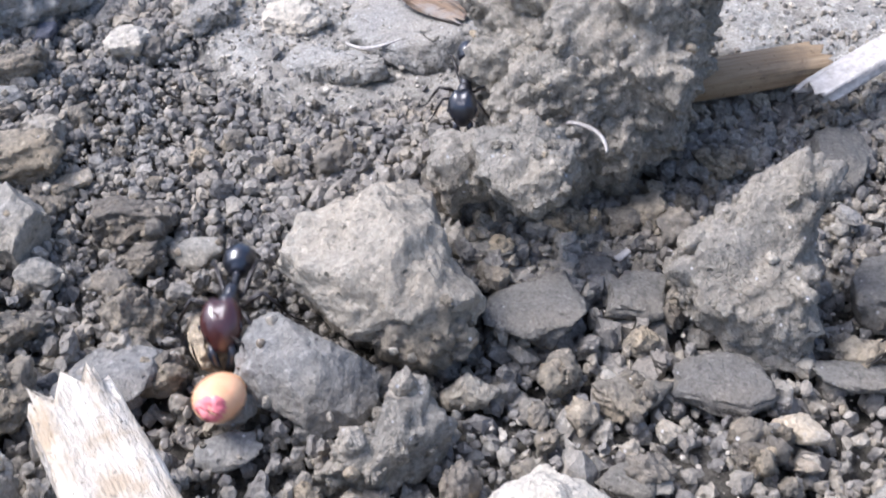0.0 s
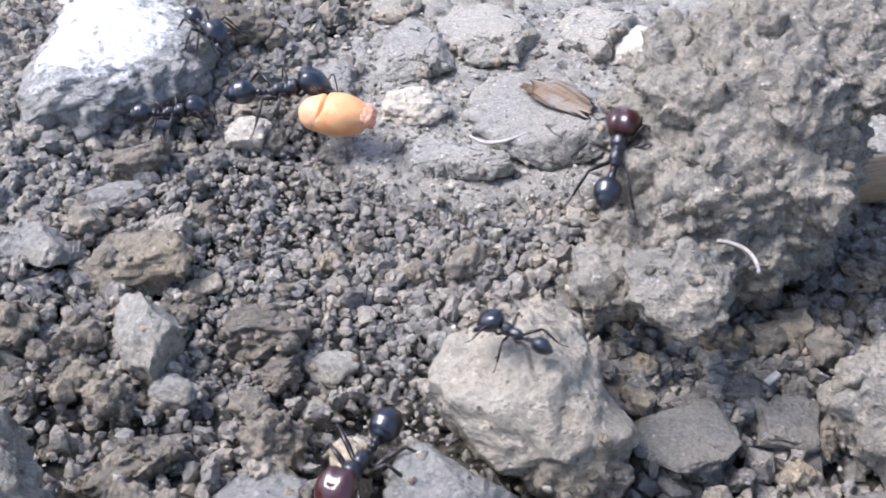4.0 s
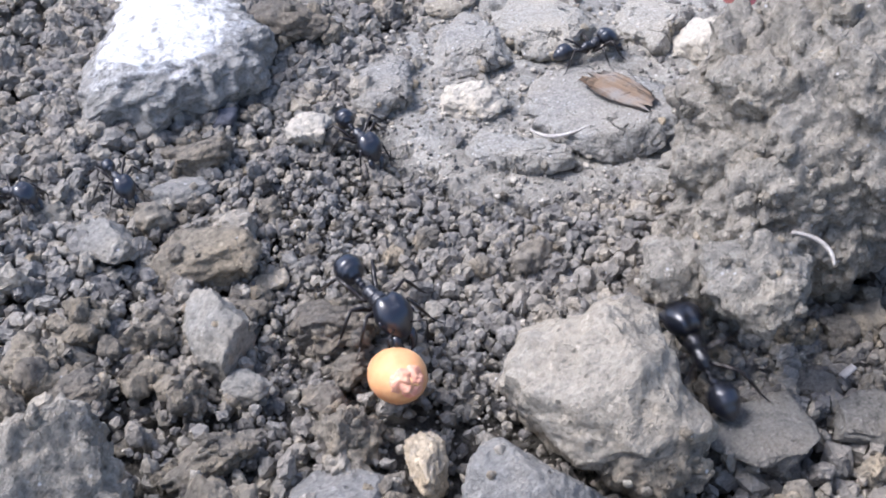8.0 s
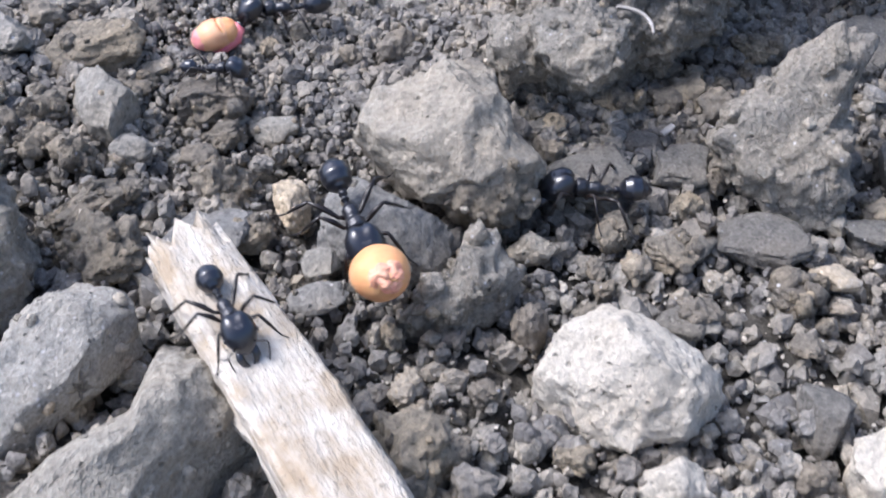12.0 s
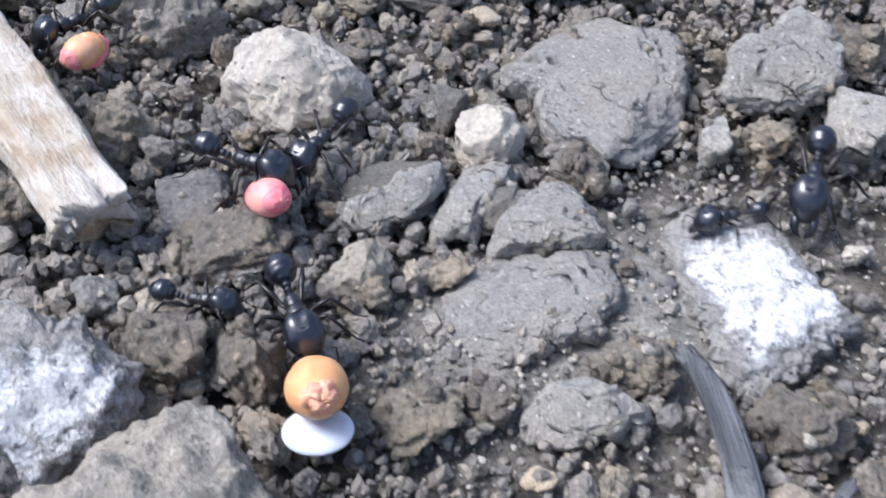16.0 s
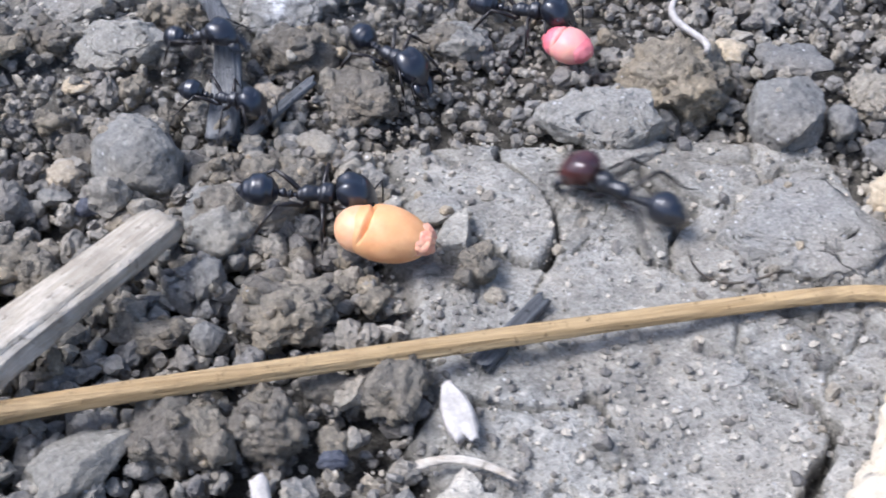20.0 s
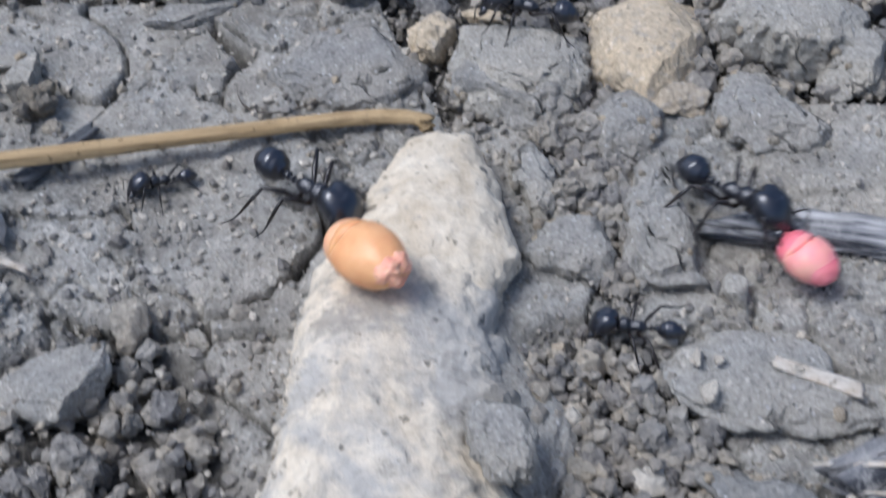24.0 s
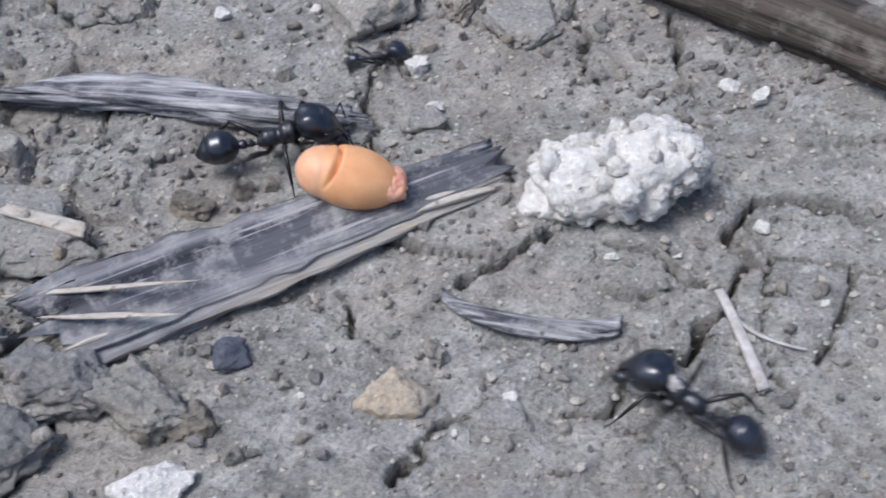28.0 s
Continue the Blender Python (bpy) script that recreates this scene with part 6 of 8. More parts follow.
tagged(sweep("charred_flake", CHARCOAL, ((53.0, -23.2, 0.3), (48.2, -28.3, 0.6)), 0.75, 0.4, rings=24, sides=14, seed=22, taper=(0.8, 1.0), ragged=(0.5, 0.5)), "blue-black charred flake under a dry stem", "flake")
tagged(sweep("rootlet", HUSK_WHITE, ((68.1, 2.9, 5.0), (67.2, 0.5, 4.4), (68.6, -1.4, 3.9), (68.8, -3.1, 3.6)), 0.28, 0.28, rings=26, sides=8, seed=23), "thin whitish rootlet curling out of a clod", "root")
tagged(sweep("rootlet", HUSK_WHITE, ((5.4, 74.8, 16.1), (7.5, 74.0, 15.6), (8.2, 72.6, 14.6)), 0.16, 0.16, rings=20, sides=8, seed=24), "thin pale fibre sticking to the great clod", "fibre")
tagged(sweep("pale_fibre", HUSK_WHITE, ((-13.6, 95.7, 13.1), (-11.3, 94.6, 12.9), (-8.2, 96.1, 12.9)), 0.2, 0.15, rings=20, sides=8, seed=25, taper=(0.7, 0.5), bulge=0.4), "thin white curved fibre on the mud", "fibre")
tagged(sweep("white_chip", HUSK_WHITE, ((8.5, 68.4, 7.4), (9.5, 69.1, 7.7)), 0.3, 0.2, rings=12, sides=10, seed=26), "small white chip of husk on grey soil", "chip")
tagged(sweep("dry_leaf_scrap", LEAF_BROWN, ((-7.3, 103.0, 13.7), (-3.0, 99.2, 13.0)), 1.6, 0.2, rings=34, sides=30, seed=27, ragged=(1.6, 1.6), ridge=0.45, bulge=0.3, taper=(0.7, 0.7), layers=0.3), "brown spotted scrap of a dry leaf on the mud", "leaf")
v, f = ball(4)
disc = new("white_disc", mesh_of("white_disc", v * np.array((2.35, 1.75, 0.42)) * MM, f, DISC_WHITE))
disc.matrix_world = pose(0.0055, 0.0052, 0.0061, 8, 0, -6)
tagged(disc, "flat oval waxy white seed scale on the soil", "seed")
tagged(sweep("pale_root_bit", HUSK_WHITE, ((34.4, -36.2, 2.4), (34.9, -39.4, 2.2)), 0.55, 0.5, rings=16, sides=12, seed=28, ragged=(0.3, 0.3)), "short pale piece of root among clods", "root")
tagged(sweep("pale_twig", WOOD_PALE, ((43.6, -35.8, 1.4), (46.4, -35.8, 1.4), (49.3, -37.1, 0.8)), 0.28, 0.2, rings=20, sides=8, seed=61, ragged=(0.3, 0.3)), "thin pale stalk lying on a white stone", "twig")
tagged(sweep("dark_rootlet", WOOD_DARK, ((63.8, -19.4, -0.4), (64.2, -21.8, -0.5), (66.6, -22.9, -0.6), (71.9, -21.3, -0.6)), 0.1, 0.1, rings=24, sides=6, seed=62), "hair-thin dark rootlet on the mud", "root")


# ---- loose gravel ----
def gravel_spots(count, rng, lo, hi, small, large, on_mud=1.0):
    """Places for loose grit: x, y, radius, all in mm; none on bare mud."""
    x, y = rng.uniform(lo[0], hi[0], count), rng.uniform(lo[1], hi[1], count)
    mud = mud_zone(x, y)
    keep = rng.uniform(size=count) > mud * on_mud
    x, y, mud = x[keep], y[keep], mud[keep]
    r = np.exp(rng.normal(math.log(small), 0.42, len(x)))
    patch = 1 + 0.35 * value_noise(np.stack([x, y, 0 * x], -1) / 16.0, 5)
    fine_bed = 1 - 0.35 * np.exp(-(((x + 12) / 22) ** 2 + ((y - 86) / 14) ** 2))
    return x, y, np.clip(r * patch * fine_bed * (1 - 0.5 * mud), 0.16, large)


def seen_strip(x, y):
    """The stretch of gravel along which the ants walk."""
    west = np.where(y > 60, -52 - 0.55 * (y - 60), np.where(y > 25, -44, np.maximum(-44 + 0.75 * (25 - y), -44)))
    east = np.where(y > 60, 48, np.where(y > 0, 52 + 0.75 * (60 - y), 160))
    return (x > west) & (x < east)


def build_gravel():
    rng = np.random.RandomState(7)
    shapes = [[stone_verts(lv, 900 + k, 9, 0.3, 1.4, 0.14, 2.0, 0.0) for k in range(16)] for lv in (1, 2, 3)]
    x, y, r = gravel_spots(84000, rng, (-74, -88), (150, 124), 0.5, 1.5, 0.93)
    # a closer bed of fine grit to the north
    x2, y2, r2 = gravel_spots(22000, np.random.RandomState(8), (-60, 66), (40, 112), 0.48, 1.0, 0.93)
    # and in the cleft beside the limestone
    x3, y3, r3 = gravel_spots(2600, np.random.RandomState(9), (77, -67), (95, -27), 0.55, 1.1, 0.97)
    x, y, r = np.concatenate([x, x2, x3]), np.concatenate([y, y2, y3]), np.concatenate([r, r2, r3])
    view = seen_strip(x, y)
    x, y, r = x[view], y[view], r[view]
    bare, mud_at = full_height(x, y)
    vs, fs, base = [], [], 0
    for k in range(len(x)):
        low = rng.uniform() < (0.2 if x[k] > 77 and y[k] < -26 else 0.3 if y[k] > 80 or (y[k] > 72 and x[k] < -4) else 0.86 if -4 < x[k] < 40 and y[k] > 40 else 0.66 if y[k] > 30 else 0.56)
        v, f = shapes[0 if low or r[k] < 0.36 else 1 if r[k] < 0.85 else 2][rng.randint(16)]
        q = Euler(rng.uniform(0, 6.28, 3)).to_matrix()
        w = (v * rng.uniform(0.7, 1.25, 3) * r[k]) @ np.array(q)
        z = plan_height(x[k], y[k]) + r[k] * rng.uniform(-0.1, 0.75) + 0.4 * max(0, rng.normal()) - 0.35
        if low:
            z -= 1.3
        if mud_at[k] > 0.5:
            z = bare[k] + 0.25 * r[k]
        vs.append(w + (x[k], y[k], z))
        fs.append(f + base)
        base += len(v)
    me = mesh_of("gravel", np.concatenate(vs) * MM, np.concatenate(fs), SOIL["gravel"], smooth=False)
    tagged(new("gravel", me), "loose grey-brown grit and fine gravel", "gravel", kind="stuff")
    # the coarser pebbles lie on it one by one
    meshes = [mesh_of("pebble", stone_verts(4, 950 + k, 8, 0.3, 1.5, 0.12, 1.6)[0] * MM, ball(4)[1], SOIL["clod"]) for k in range(10)]
    x, y, r = gravel_spots(900, rng, (-62, -48), (70, 100), 1.15, 2.1)
    view = (y > -1.25 * (x + 50) - 10) & (y < -1.05 * (x - 105))
    for k in np.where(view)[0][:290]:
        ob = new("pebble", meshes[k % 10])
        ob.matrix_world = pose(x[k] * MM, y[k] * MM, (plan_height(x[k], y[k]) + 0.45 * r[k]) * MM, *rng.uniform(-180, 180, 3)) @ Matrix.Diagonal((*(rng.uniform(0.75, 1.2, 3) * r[k]), 1))
        tagged(ob, "grey-brown crumbly pebble of soil", "pebble", "loose pebbles")


build_gravel()


def build_grit():
    """Tiny pale grains strewn over mud and gravel."""
    rng = np.random.RandomState(19)
    x, y = rng.uniform(-60, 155, 28000), rng.uniform(-88, 118, 28000)
    view = seen_strip(x, y)
    x, y = x[view], y[view]
    bare, mud = full_height(x, y)
    v, f = stone_verts(1, 990, 3, 0.2, 1.2, 0.1, 1.0, 0.0)
    r = np.clip(np.exp(rng.normal(math.log(0.135), 0.55, len(x))), 0.06, 0.42)
    spin = rng.uniform(0, 6.28, len(x))
    vs, fs = [], []
    for k in range(len(x)):
        ca, sa = math.cos(spin[k]), math.sin(spin[k])
        w = v * (r[k] * 1.15, r[k] * 0.8, r[k] * 0.6)
        w = np.stack([w[:, 0] * ca - w[:, 1] * sa, w[:, 0] * sa + w[:, 1] * ca, w[:, 2]], -1)
        vs.append(w + (x[k], y[k], bare[k] + 0.3 * r[k] + (1 - mud[k]) * rng.uniform(0.5, 1.6)))
        fs.append(f + k * len(v))
    tagged(new("white_grit", mesh_of("white_grit", np.concatenate(vs) * MM, np.concatenate(fs), SOIL["white"], smooth=False)), "tiny white grains strewn over the soil", "grit", kind="stuff")


build_grit()


def build_mud_crumbs():
    """Crumbs of soil lying loose on the dried mud, thicker in some spots."""
    rng = np.random.RandomState(23)
    x, y = rng.uniform(-60, 155, 95000), rng.uniform(-88, 118, 95000)
    mud = mud_zone(x, y)
    thick = soft_step(-0.15, 0.55, value_noise(np.stack([x, y, 0 * x], -1) / 8.0, 131))
    keep = seen_strip(x, y) & (mud > 0.4) & (rng.uniform(size=len(x)) < 0.12 + 0.6 * thick)
    x, y = x[keep], y[keep]
    bare, mud = full_height(x, y)
    forms = [stone_verts(1, 995 + k, 3, 0.25, 1.2, 0.12, 1.0, 0.0) for k in range(5)]
    r = np.clip(np.exp(rng.normal(math.log(0.2), 0.45, len(x))), 0.09, 0.75)
    vs, fs, base = [], [], 0
    for k in range(len(x)):
        v, f = forms[k % 5]
        q = np.array(Euler(rng.uniform(0, 6.28, 3)).to_matrix())
        vs.append((v * rng.uniform(0.7, 1.25, 3) * r[k]) @ q + (x[k], y[k], bare[k] + 0.35 * r[k]))
        fs.append(f + base)
        base += len(v)
    tagged(new("soil_crumbs", mesh_of("soil_crumbs", np.concatenate(vs) * MM, np.concatenate(fs), SOIL["gravel"], smooth=False)), "loose grey crumbs of soil strewn over dried mud", "crumbs", kind="stuff")


build_mud_crumbs()


# ---- ants and the seeds that they carry ----
def lathe(xs, radii, heights, sides=20, squash=1.0):
    """A body segment turned round the x axis: radius and centre height at each x (mm)."""
    s = np.linspace(0, len(xs) - 1, (len(xs) - 1) * 4 + 1)
    k = np.clip(s.astype(int), 0, len(xs) - 2)
    f = s - k
    f = f * f * (3 - 2 * f)
    lin = s - k
    xs, radii, heights = (np.array(a, float) for a in (xs, radii, heights))
    x, r, h = xs[k] + (xs[k + 1] - xs[k]) * lin, radii[k] + (radii[k + 1] - radii[k]) * f, heights[k] + (heights[k + 1] - heights[k]) * f
    th = np.linspace(0, 2 * math.pi, sides, endpoint=False)
    v = np.concatenate([np.stack([np.full(sides, x[i]), r[i] * np.cos(th), h[i] + squash * r[i] * np.sin(th)], -1) for i in range(len(x))])
    faces = [(i * sides + j, i * sides + (j + 1) % sides, (i + 1) * sides + (j + 1) % sides, (i + 1) * sides + j) for i in range(len(x) - 1) for j in range(sides)]
    faces += [tuple(range(sides))[::-1], tuple(range((len(x) - 1) * sides, len(x) * sides))]
    return v, faces


def tube(points, radii, sides=8):
    """A thin limb along a bent line (mm)."""
    p = np.array(points, float)
    v, rings = [], []
    for i in range(len(p)):
        d = p[min(i + 1, len(p) - 1)] - p[max(i - 1, 0)]
        d /= np.linalg.norm(d)
        a = np.cross(d, (0.3, 0.2, 0.93))
        a /= np.linalg.norm(a)
        b = np.cross(d, a)
        th = np.linspace(0, 2 * math.pi, sides, endpoint=False)
        v.append(p[i] + radii[i] * (np.outer(np.cos(th), a) + np.outer(np.sin(th), b)))
    n = len(p)
    faces = [(i * sides + j, i * sides + (j + 1) % sides, (i + 1) * sides + (j + 1) % sides, (i + 1) * sides + j) for i in range(n - 1) for j in range(sides)]
    faces += [tuple(range(sides))[::-1], tuple(range((n - 1) * sides, n * sides))]
    return np.concatenate(v), faces


def head_shape():
    v, f = ball(4)
    x = v[:, 0].copy()
    v = np.sign(v) * np.abs(v) ** 0.86
    v[:, 1] *= 1.0 - 0.42 * np.clip(x, 0, 1) ** 1.3 - 0.08 * np.clip(-x, 0, 1)
    v[:, 2] *= 1.0 - 0.4 * np.clip(x, 0, 1)
    v[:, 0] -= 0.16 * np.exp(-(v[:, 1] / 0.3) ** 2) * (x < -0.3) * -1.0
    return v * (1.95, 1.5, 1.22), f


LEGS = [(1.55, 1, 48, 1.12), (0.75, 1, -6, 1.22), (-0.15, 1, -50, 1.6), (1.55, -1, 48, 1.12), (0.75, -1, -6, 1.22), (-0.15, -1, -50, 1.6)]


def limb_points(side, fore, k):
    """The bends of a leg from its hip: thigh, shin and foot, reaching out to its side (mm)."""
    a = math.radians(fore)
    out = lambda d, z: (d * k * math.sin(a), side * d * k * math.cos(a), z)
    return [out(0, 0), out(0.35, -0.12), out(0.9, 0.55), out(1.75, 1.15)], [out(1.75, 1.15), out(2.3, 0.2), out(2.85, -0.85)], [out(2.85, -0.85), out(3.2, -1.35), out(3.75, -1.62)]


ANT_PARTS = {}


def ant_mesh(key, make, material):
    if key not in ANT_PARTS:
        v, f = make()
        ANT_PARTS[key] = mesh_of(key, np.asarray(v) * MM, f, material)
    return ANT_PARTS[key]


def build_ant(kind):
    """An ant that faces along x and stands on z = 0, thorax over the origin, about 10 mm long."""
    ant = new("ant")
    coat = ANT_RED if kind == "red" else ANT_BLACK
    head = child("head", ant_mesh("head_" + kind, head_shape, coat), ant, "dark red glossy head" if kind == "red" else "")
    head.matrix_basis = pose(3.35 * MM, 0, 2.35 * MM, 0, 40, 0)
    for side in (1, -1):
        jaw = child("mandible", ant_mesh("jaw%d" % side, lambda: tube([(1.45, 0.62 * side, -0.1), (2.1, 0.72 * side, -0.35), (2.65, 0.5 * side, -0.55), (2.95, 0.12 * side, -0.62)], (0.36, 0.36, 0.26, 0.07)), coat), head)
        child("antenna", ant_mesh("antenna%d" % side, lambda: tube([(1.0, 0.6 * side, 0.6), (1.3, 1.4 * side, 1.05), (1.5, 1.75 * side, 1.1), (2.2, 1.7 * side, 0.5), (3.0, 1.5 * side, -0.3)], (0.08, 0.07, 0.06, 0.065, 0.07)), ANT_LEG), head)
        child("eye", ant_mesh("eye%d" % side, lambda: (ball(3)[0] * (0.24, 0.1, 0.2) + (0.2, 1.46 * side, 0.36), ball(3)[1]), ANT_BLACK), head)
    child("thorax", ant_mesh("thorax", lambda: lathe((2.05, 1.9, 1.45, 0.9, 0.45, 0.1, -0.4, -0.95, -1.1), (0.22, 0.47, 0.78, 0.76, 0.53, 0.58, 0.62, 0.4, 0.17), (2.1, 2.12, 2.2, 2.2, 2.05, 2.08, 2.05, 1.9, 1.8), squash=1.08), ANT_THORAX), ant)
    child("petiole", ant_mesh("petiole", lambda: lathe((-1.0, -1.25, -1.5, -1.75, -2.0, -2.3, -2.5), (0.16, 0.16, 0.33, 0.2, 0.36, 0.3, 0.18), (1.82, 1.8, 1.95, 1.85, 1.98, 1.98, 2.0)), ANT_THORAX), ant)
    child("gaster", ant_mesh("gaster", lambda: lathe((-2.3, -2.5, -2.9, -3.5, -4.2, -4.8, -5.25, -5.45), (0.17, 0.6, 1.02, 1.22, 1.14, 0.8, 0.36, 0.07), (2.0, 2.02, 2.1, 2.16, 2.14, 2.02, 1.92, 1.88), sides=24), ANT_BLACK), ant)
    for i, (x, side, fore, k) in enumerate(LEGS):
        thigh, shin, foot = limb_points(side, fore, k)
        leg = child("leg", ant_mesh("thigh%d" % i, lambda: tube(thigh, (0.2, 0.17, 0.23, 0.13)), ANT_LEG), ant)
        leg.matrix_basis = pose(x * MM, 0.45 * side * MM, 1.6 * MM)
        child("shin", ant_mesh("shin%d" % i, lambda: tube(shin, (0.13, 0.15, 0.1)), ANT_LEG), leg)
        child("foot", ant_mesh("foot%d" % i, lambda: tube(foot, (0.08, 0.065, 0.045)), ANT_LEG), leg)
    return ant


def slit(x, z, cut):
    """How far the narrow wedge behind the middle of a seed is bitten in."""
    high = soft_step(0.05, 0.75, z)
    return cut * high * np.exp(-((x + 0.46 - 0.2 * z) / (0.016 + 0.016 * high)) ** 2)


def seed_shape(lx, ly, lz, cut):
    """An egg-shaped seed along x: a narrow wedge is bitten into its upper back, its fore end is pinched and puckered."""
    v, f = ball(6)
    x = v[:, 0].copy()
    k = 1 - 0.3 * np.clip(x, 0, 1) ** 2.2 - 0.1 * np.clip(-x, 0, 1) ** 2
    v[:, 1] *= k
    v[:, 2] *= k
    v *= (1 - slit(x, v[:, 2], cut))[:, None]
    v *= (1 + 0.025 * fractal(v * 1.6, 61, 2))[:, None]
    fore = soft_step(0.62, 0.95, x)
    th = np.arctan2(v[:, 2], v[:, 1])
    v *= (1 + fore * (0.05 * np.abs(np.sin(2.5 * th + 2.5 * x)) - 0.05 + 0.03 * fractal(v * 4, 66, 2)))[:, None]
    return v * (lx, ly, lz), f


def tip_shape(lx, ly, lz, wide=False):
    """The folded, puckered end of a seed: a low crumpled cap."""
    v, f = ball(5)
    th = np.arctan2(v[:, 2], v[:, 1])
    fold = np.abs(np.sin(1.5 * th + 1.6 * v[:, 0] + 1.1 * value_noise(v * 2, 67)))
    v *= (0.88 + 0.15 * fold * soft_step(-0.4, 0.3, v[:, 0]) - 0.16 * np.exp(-(np.hypot(v[:, 1] - 0.1, v[:, 2] + 0.1) / 0.25) ** 2) * (v[:, 0] > 0) + 0.1 * fractal(v * 3, 66, 3))[:, None]
    if wide:
        v = ball(5)[0]
        v *= (1 - 0.06 * fold * soft_step(0.2, 0.9, v[:, 0]) + 0.03 * fractal(v * 2.5, 66, 3))[:, None]
        return v * (0.56 * lx, 0.8 * ly, 0.78 * lz) + (0.43 * lx, 0, 0), f
    return v * (0.36 * lx, 0.62 * ly, 0.6 * lz) + (0.66 * lx, 0, 0.04 * lz), f


SEEDS = {"orange": (3.55, 2.02, 1.92, SEED_ORANGE, SEED_PINK, SEED_PEACH, "large orange seed with a pink folded tip"),
         "peach": (2.8, 1.7, 1.5, SEED_PEACH, SEED_ROSE, SEED_ORANGE, "peach-coloured seed with a rosy tip"),
         "rosy": (2.2, 1.5, 1.4, SEED_PEACH, SEED_BLUSH, SEED_ORANGE, "orange seed with a bright pink end"),
         "pink": (2.2, 1.55, 1.45, SEED_BLUSH, SEED_ROSE, SEED_ROSE, "pink and orange seed with a ragged flap")}


def build_seed(kind):
    lx, ly, lz, coat, end, lobe, label = SEEDS[kind]
    seed = tagged(new("seed"), label + " in an ant's jaws", "seed")
    v, f = seed_shape(lx, ly, lz, 0.3)
    child("seed_coat", mesh_of("seed_coat", v * MM, f, coat), seed)
    v, f = tip_shape(lx, ly, lz, kind in ("rosy", "pink"))
    child("tip", mesh_of("tip", v * MM, f, end), seed, "pink folded tip")
    v, f = ball(5)
    v = v * (0.5, 0.85, 0.83) * (1 + 0.015 * fractal(v * 2.5, 71, 2))[:, None] + (-0.5, 0, -0.01)
    v = v * (1 - slit(v[:, 0], v[:, 2], 0.3))[:, None] * (lx, ly, lz)
    child("lobe", mesh_of("lobe", v * MM, f, lobe), seed, "pinkish lobe behind a cleft")
    if kind in ("pink", "rosy"):
        v, f = tube([(-0.95 * lx, 0.1 * ly, 0.35 * lz), (-1.05 * lx, 0.2 * ly, -0.15 * lz), (-0.75 * lx, 0.35 * ly, -0.65 * lz), (-0.2 * lx, 0.5 * ly, -0.85 * lz), (0.3 * lx, 0.55 * ly, -0.75 * lz)], (0.15, 0.42, 0.55, 0.45, 0.12), 10)
        child("flap", mesh_of("flap", v * MM, f, SEED_ROSE), seed, "curled pink flap")
    return seed


def ant_walk(kind, size, label, rows, seed="", seed_rows=()):
    """One ant on its way: rows of seconds, x, y, z (mm), heading, pitch. Its legs step in two sets of three as it goes."""
    ant = build_ant(kind)
    ant.scale = (size, size, size)
    tagged(ant, label, "ant", "ants")
    if size < 0.7:
        ant.children[0].scale = (0.9, 0.8, 0.85)
    lift = 0.6 if seed_rows else 0.0  # a load keeps its carrier high on its legs
    walk(ant, [(t, pose(x * MM, (y - lift) * MM, (z + lift) * MM, 0, pitch, heading)) for t, x, y, z, heading, pitch in rows])
    legs = [o for o in ant.children if o.name.startswith("leg")]
    r = np.array(rows)
    busy = [(a, b) for a, b in zip(rows, rows[1:]) if 0.2 < math.hypot(b[1] - a[1], b[2] - a[2]) / max(b[0] - a[0], 0.01) and b[0] - a[0] < 2.6]
    times = sorted({0.0, 28.0} | {round(t, 1) for a, b in busy for t in np.arange(a[0], b[0] + 0.05, 0.1)})
    way = np.concatenate([[0], np.cumsum(np.hypot(np.diff(r[:, 1]), np.diff(r[:, 2])))])
    for i, leg in enumerate(legs):
        x, side, fore, k = LEGS[i]
        keys = []
        for t in times:
            gone = np.interp(t, r[:, 0], way) / size
            ph = 2 * math.pi * gone / 5.2 + math.pi * ((i + i // 3) % 2) + 0.35 * i
            keys.append((t, pose(x * MM, 0.45 * side * MM, 1.6 * MM, 9 * side * max(0, math.cos(ph)), 0, side * 17 * math.sin(ph))))
        walk(leg, keys)
    if seed == "husk":
        v, f = stone_verts(3, 77, 5, 0.2, 1.3, 0.08, 1.0, 0.0)
        child("crumb", mesh_of("crumb", (v * (0.9, 0.55, 0.45) + (1.5, 0.1, 2.9)) * MM, f, HUSK_WHITE), ant, "pale crumb stuck to the back")
    elif seed:
        held = build_seed(seed)
        walk(held, [(t, pose(x * MM, y * MM, z * MM, 0, pitch, heading)) for t, x, y, z, heading, pitch in seed_rows])


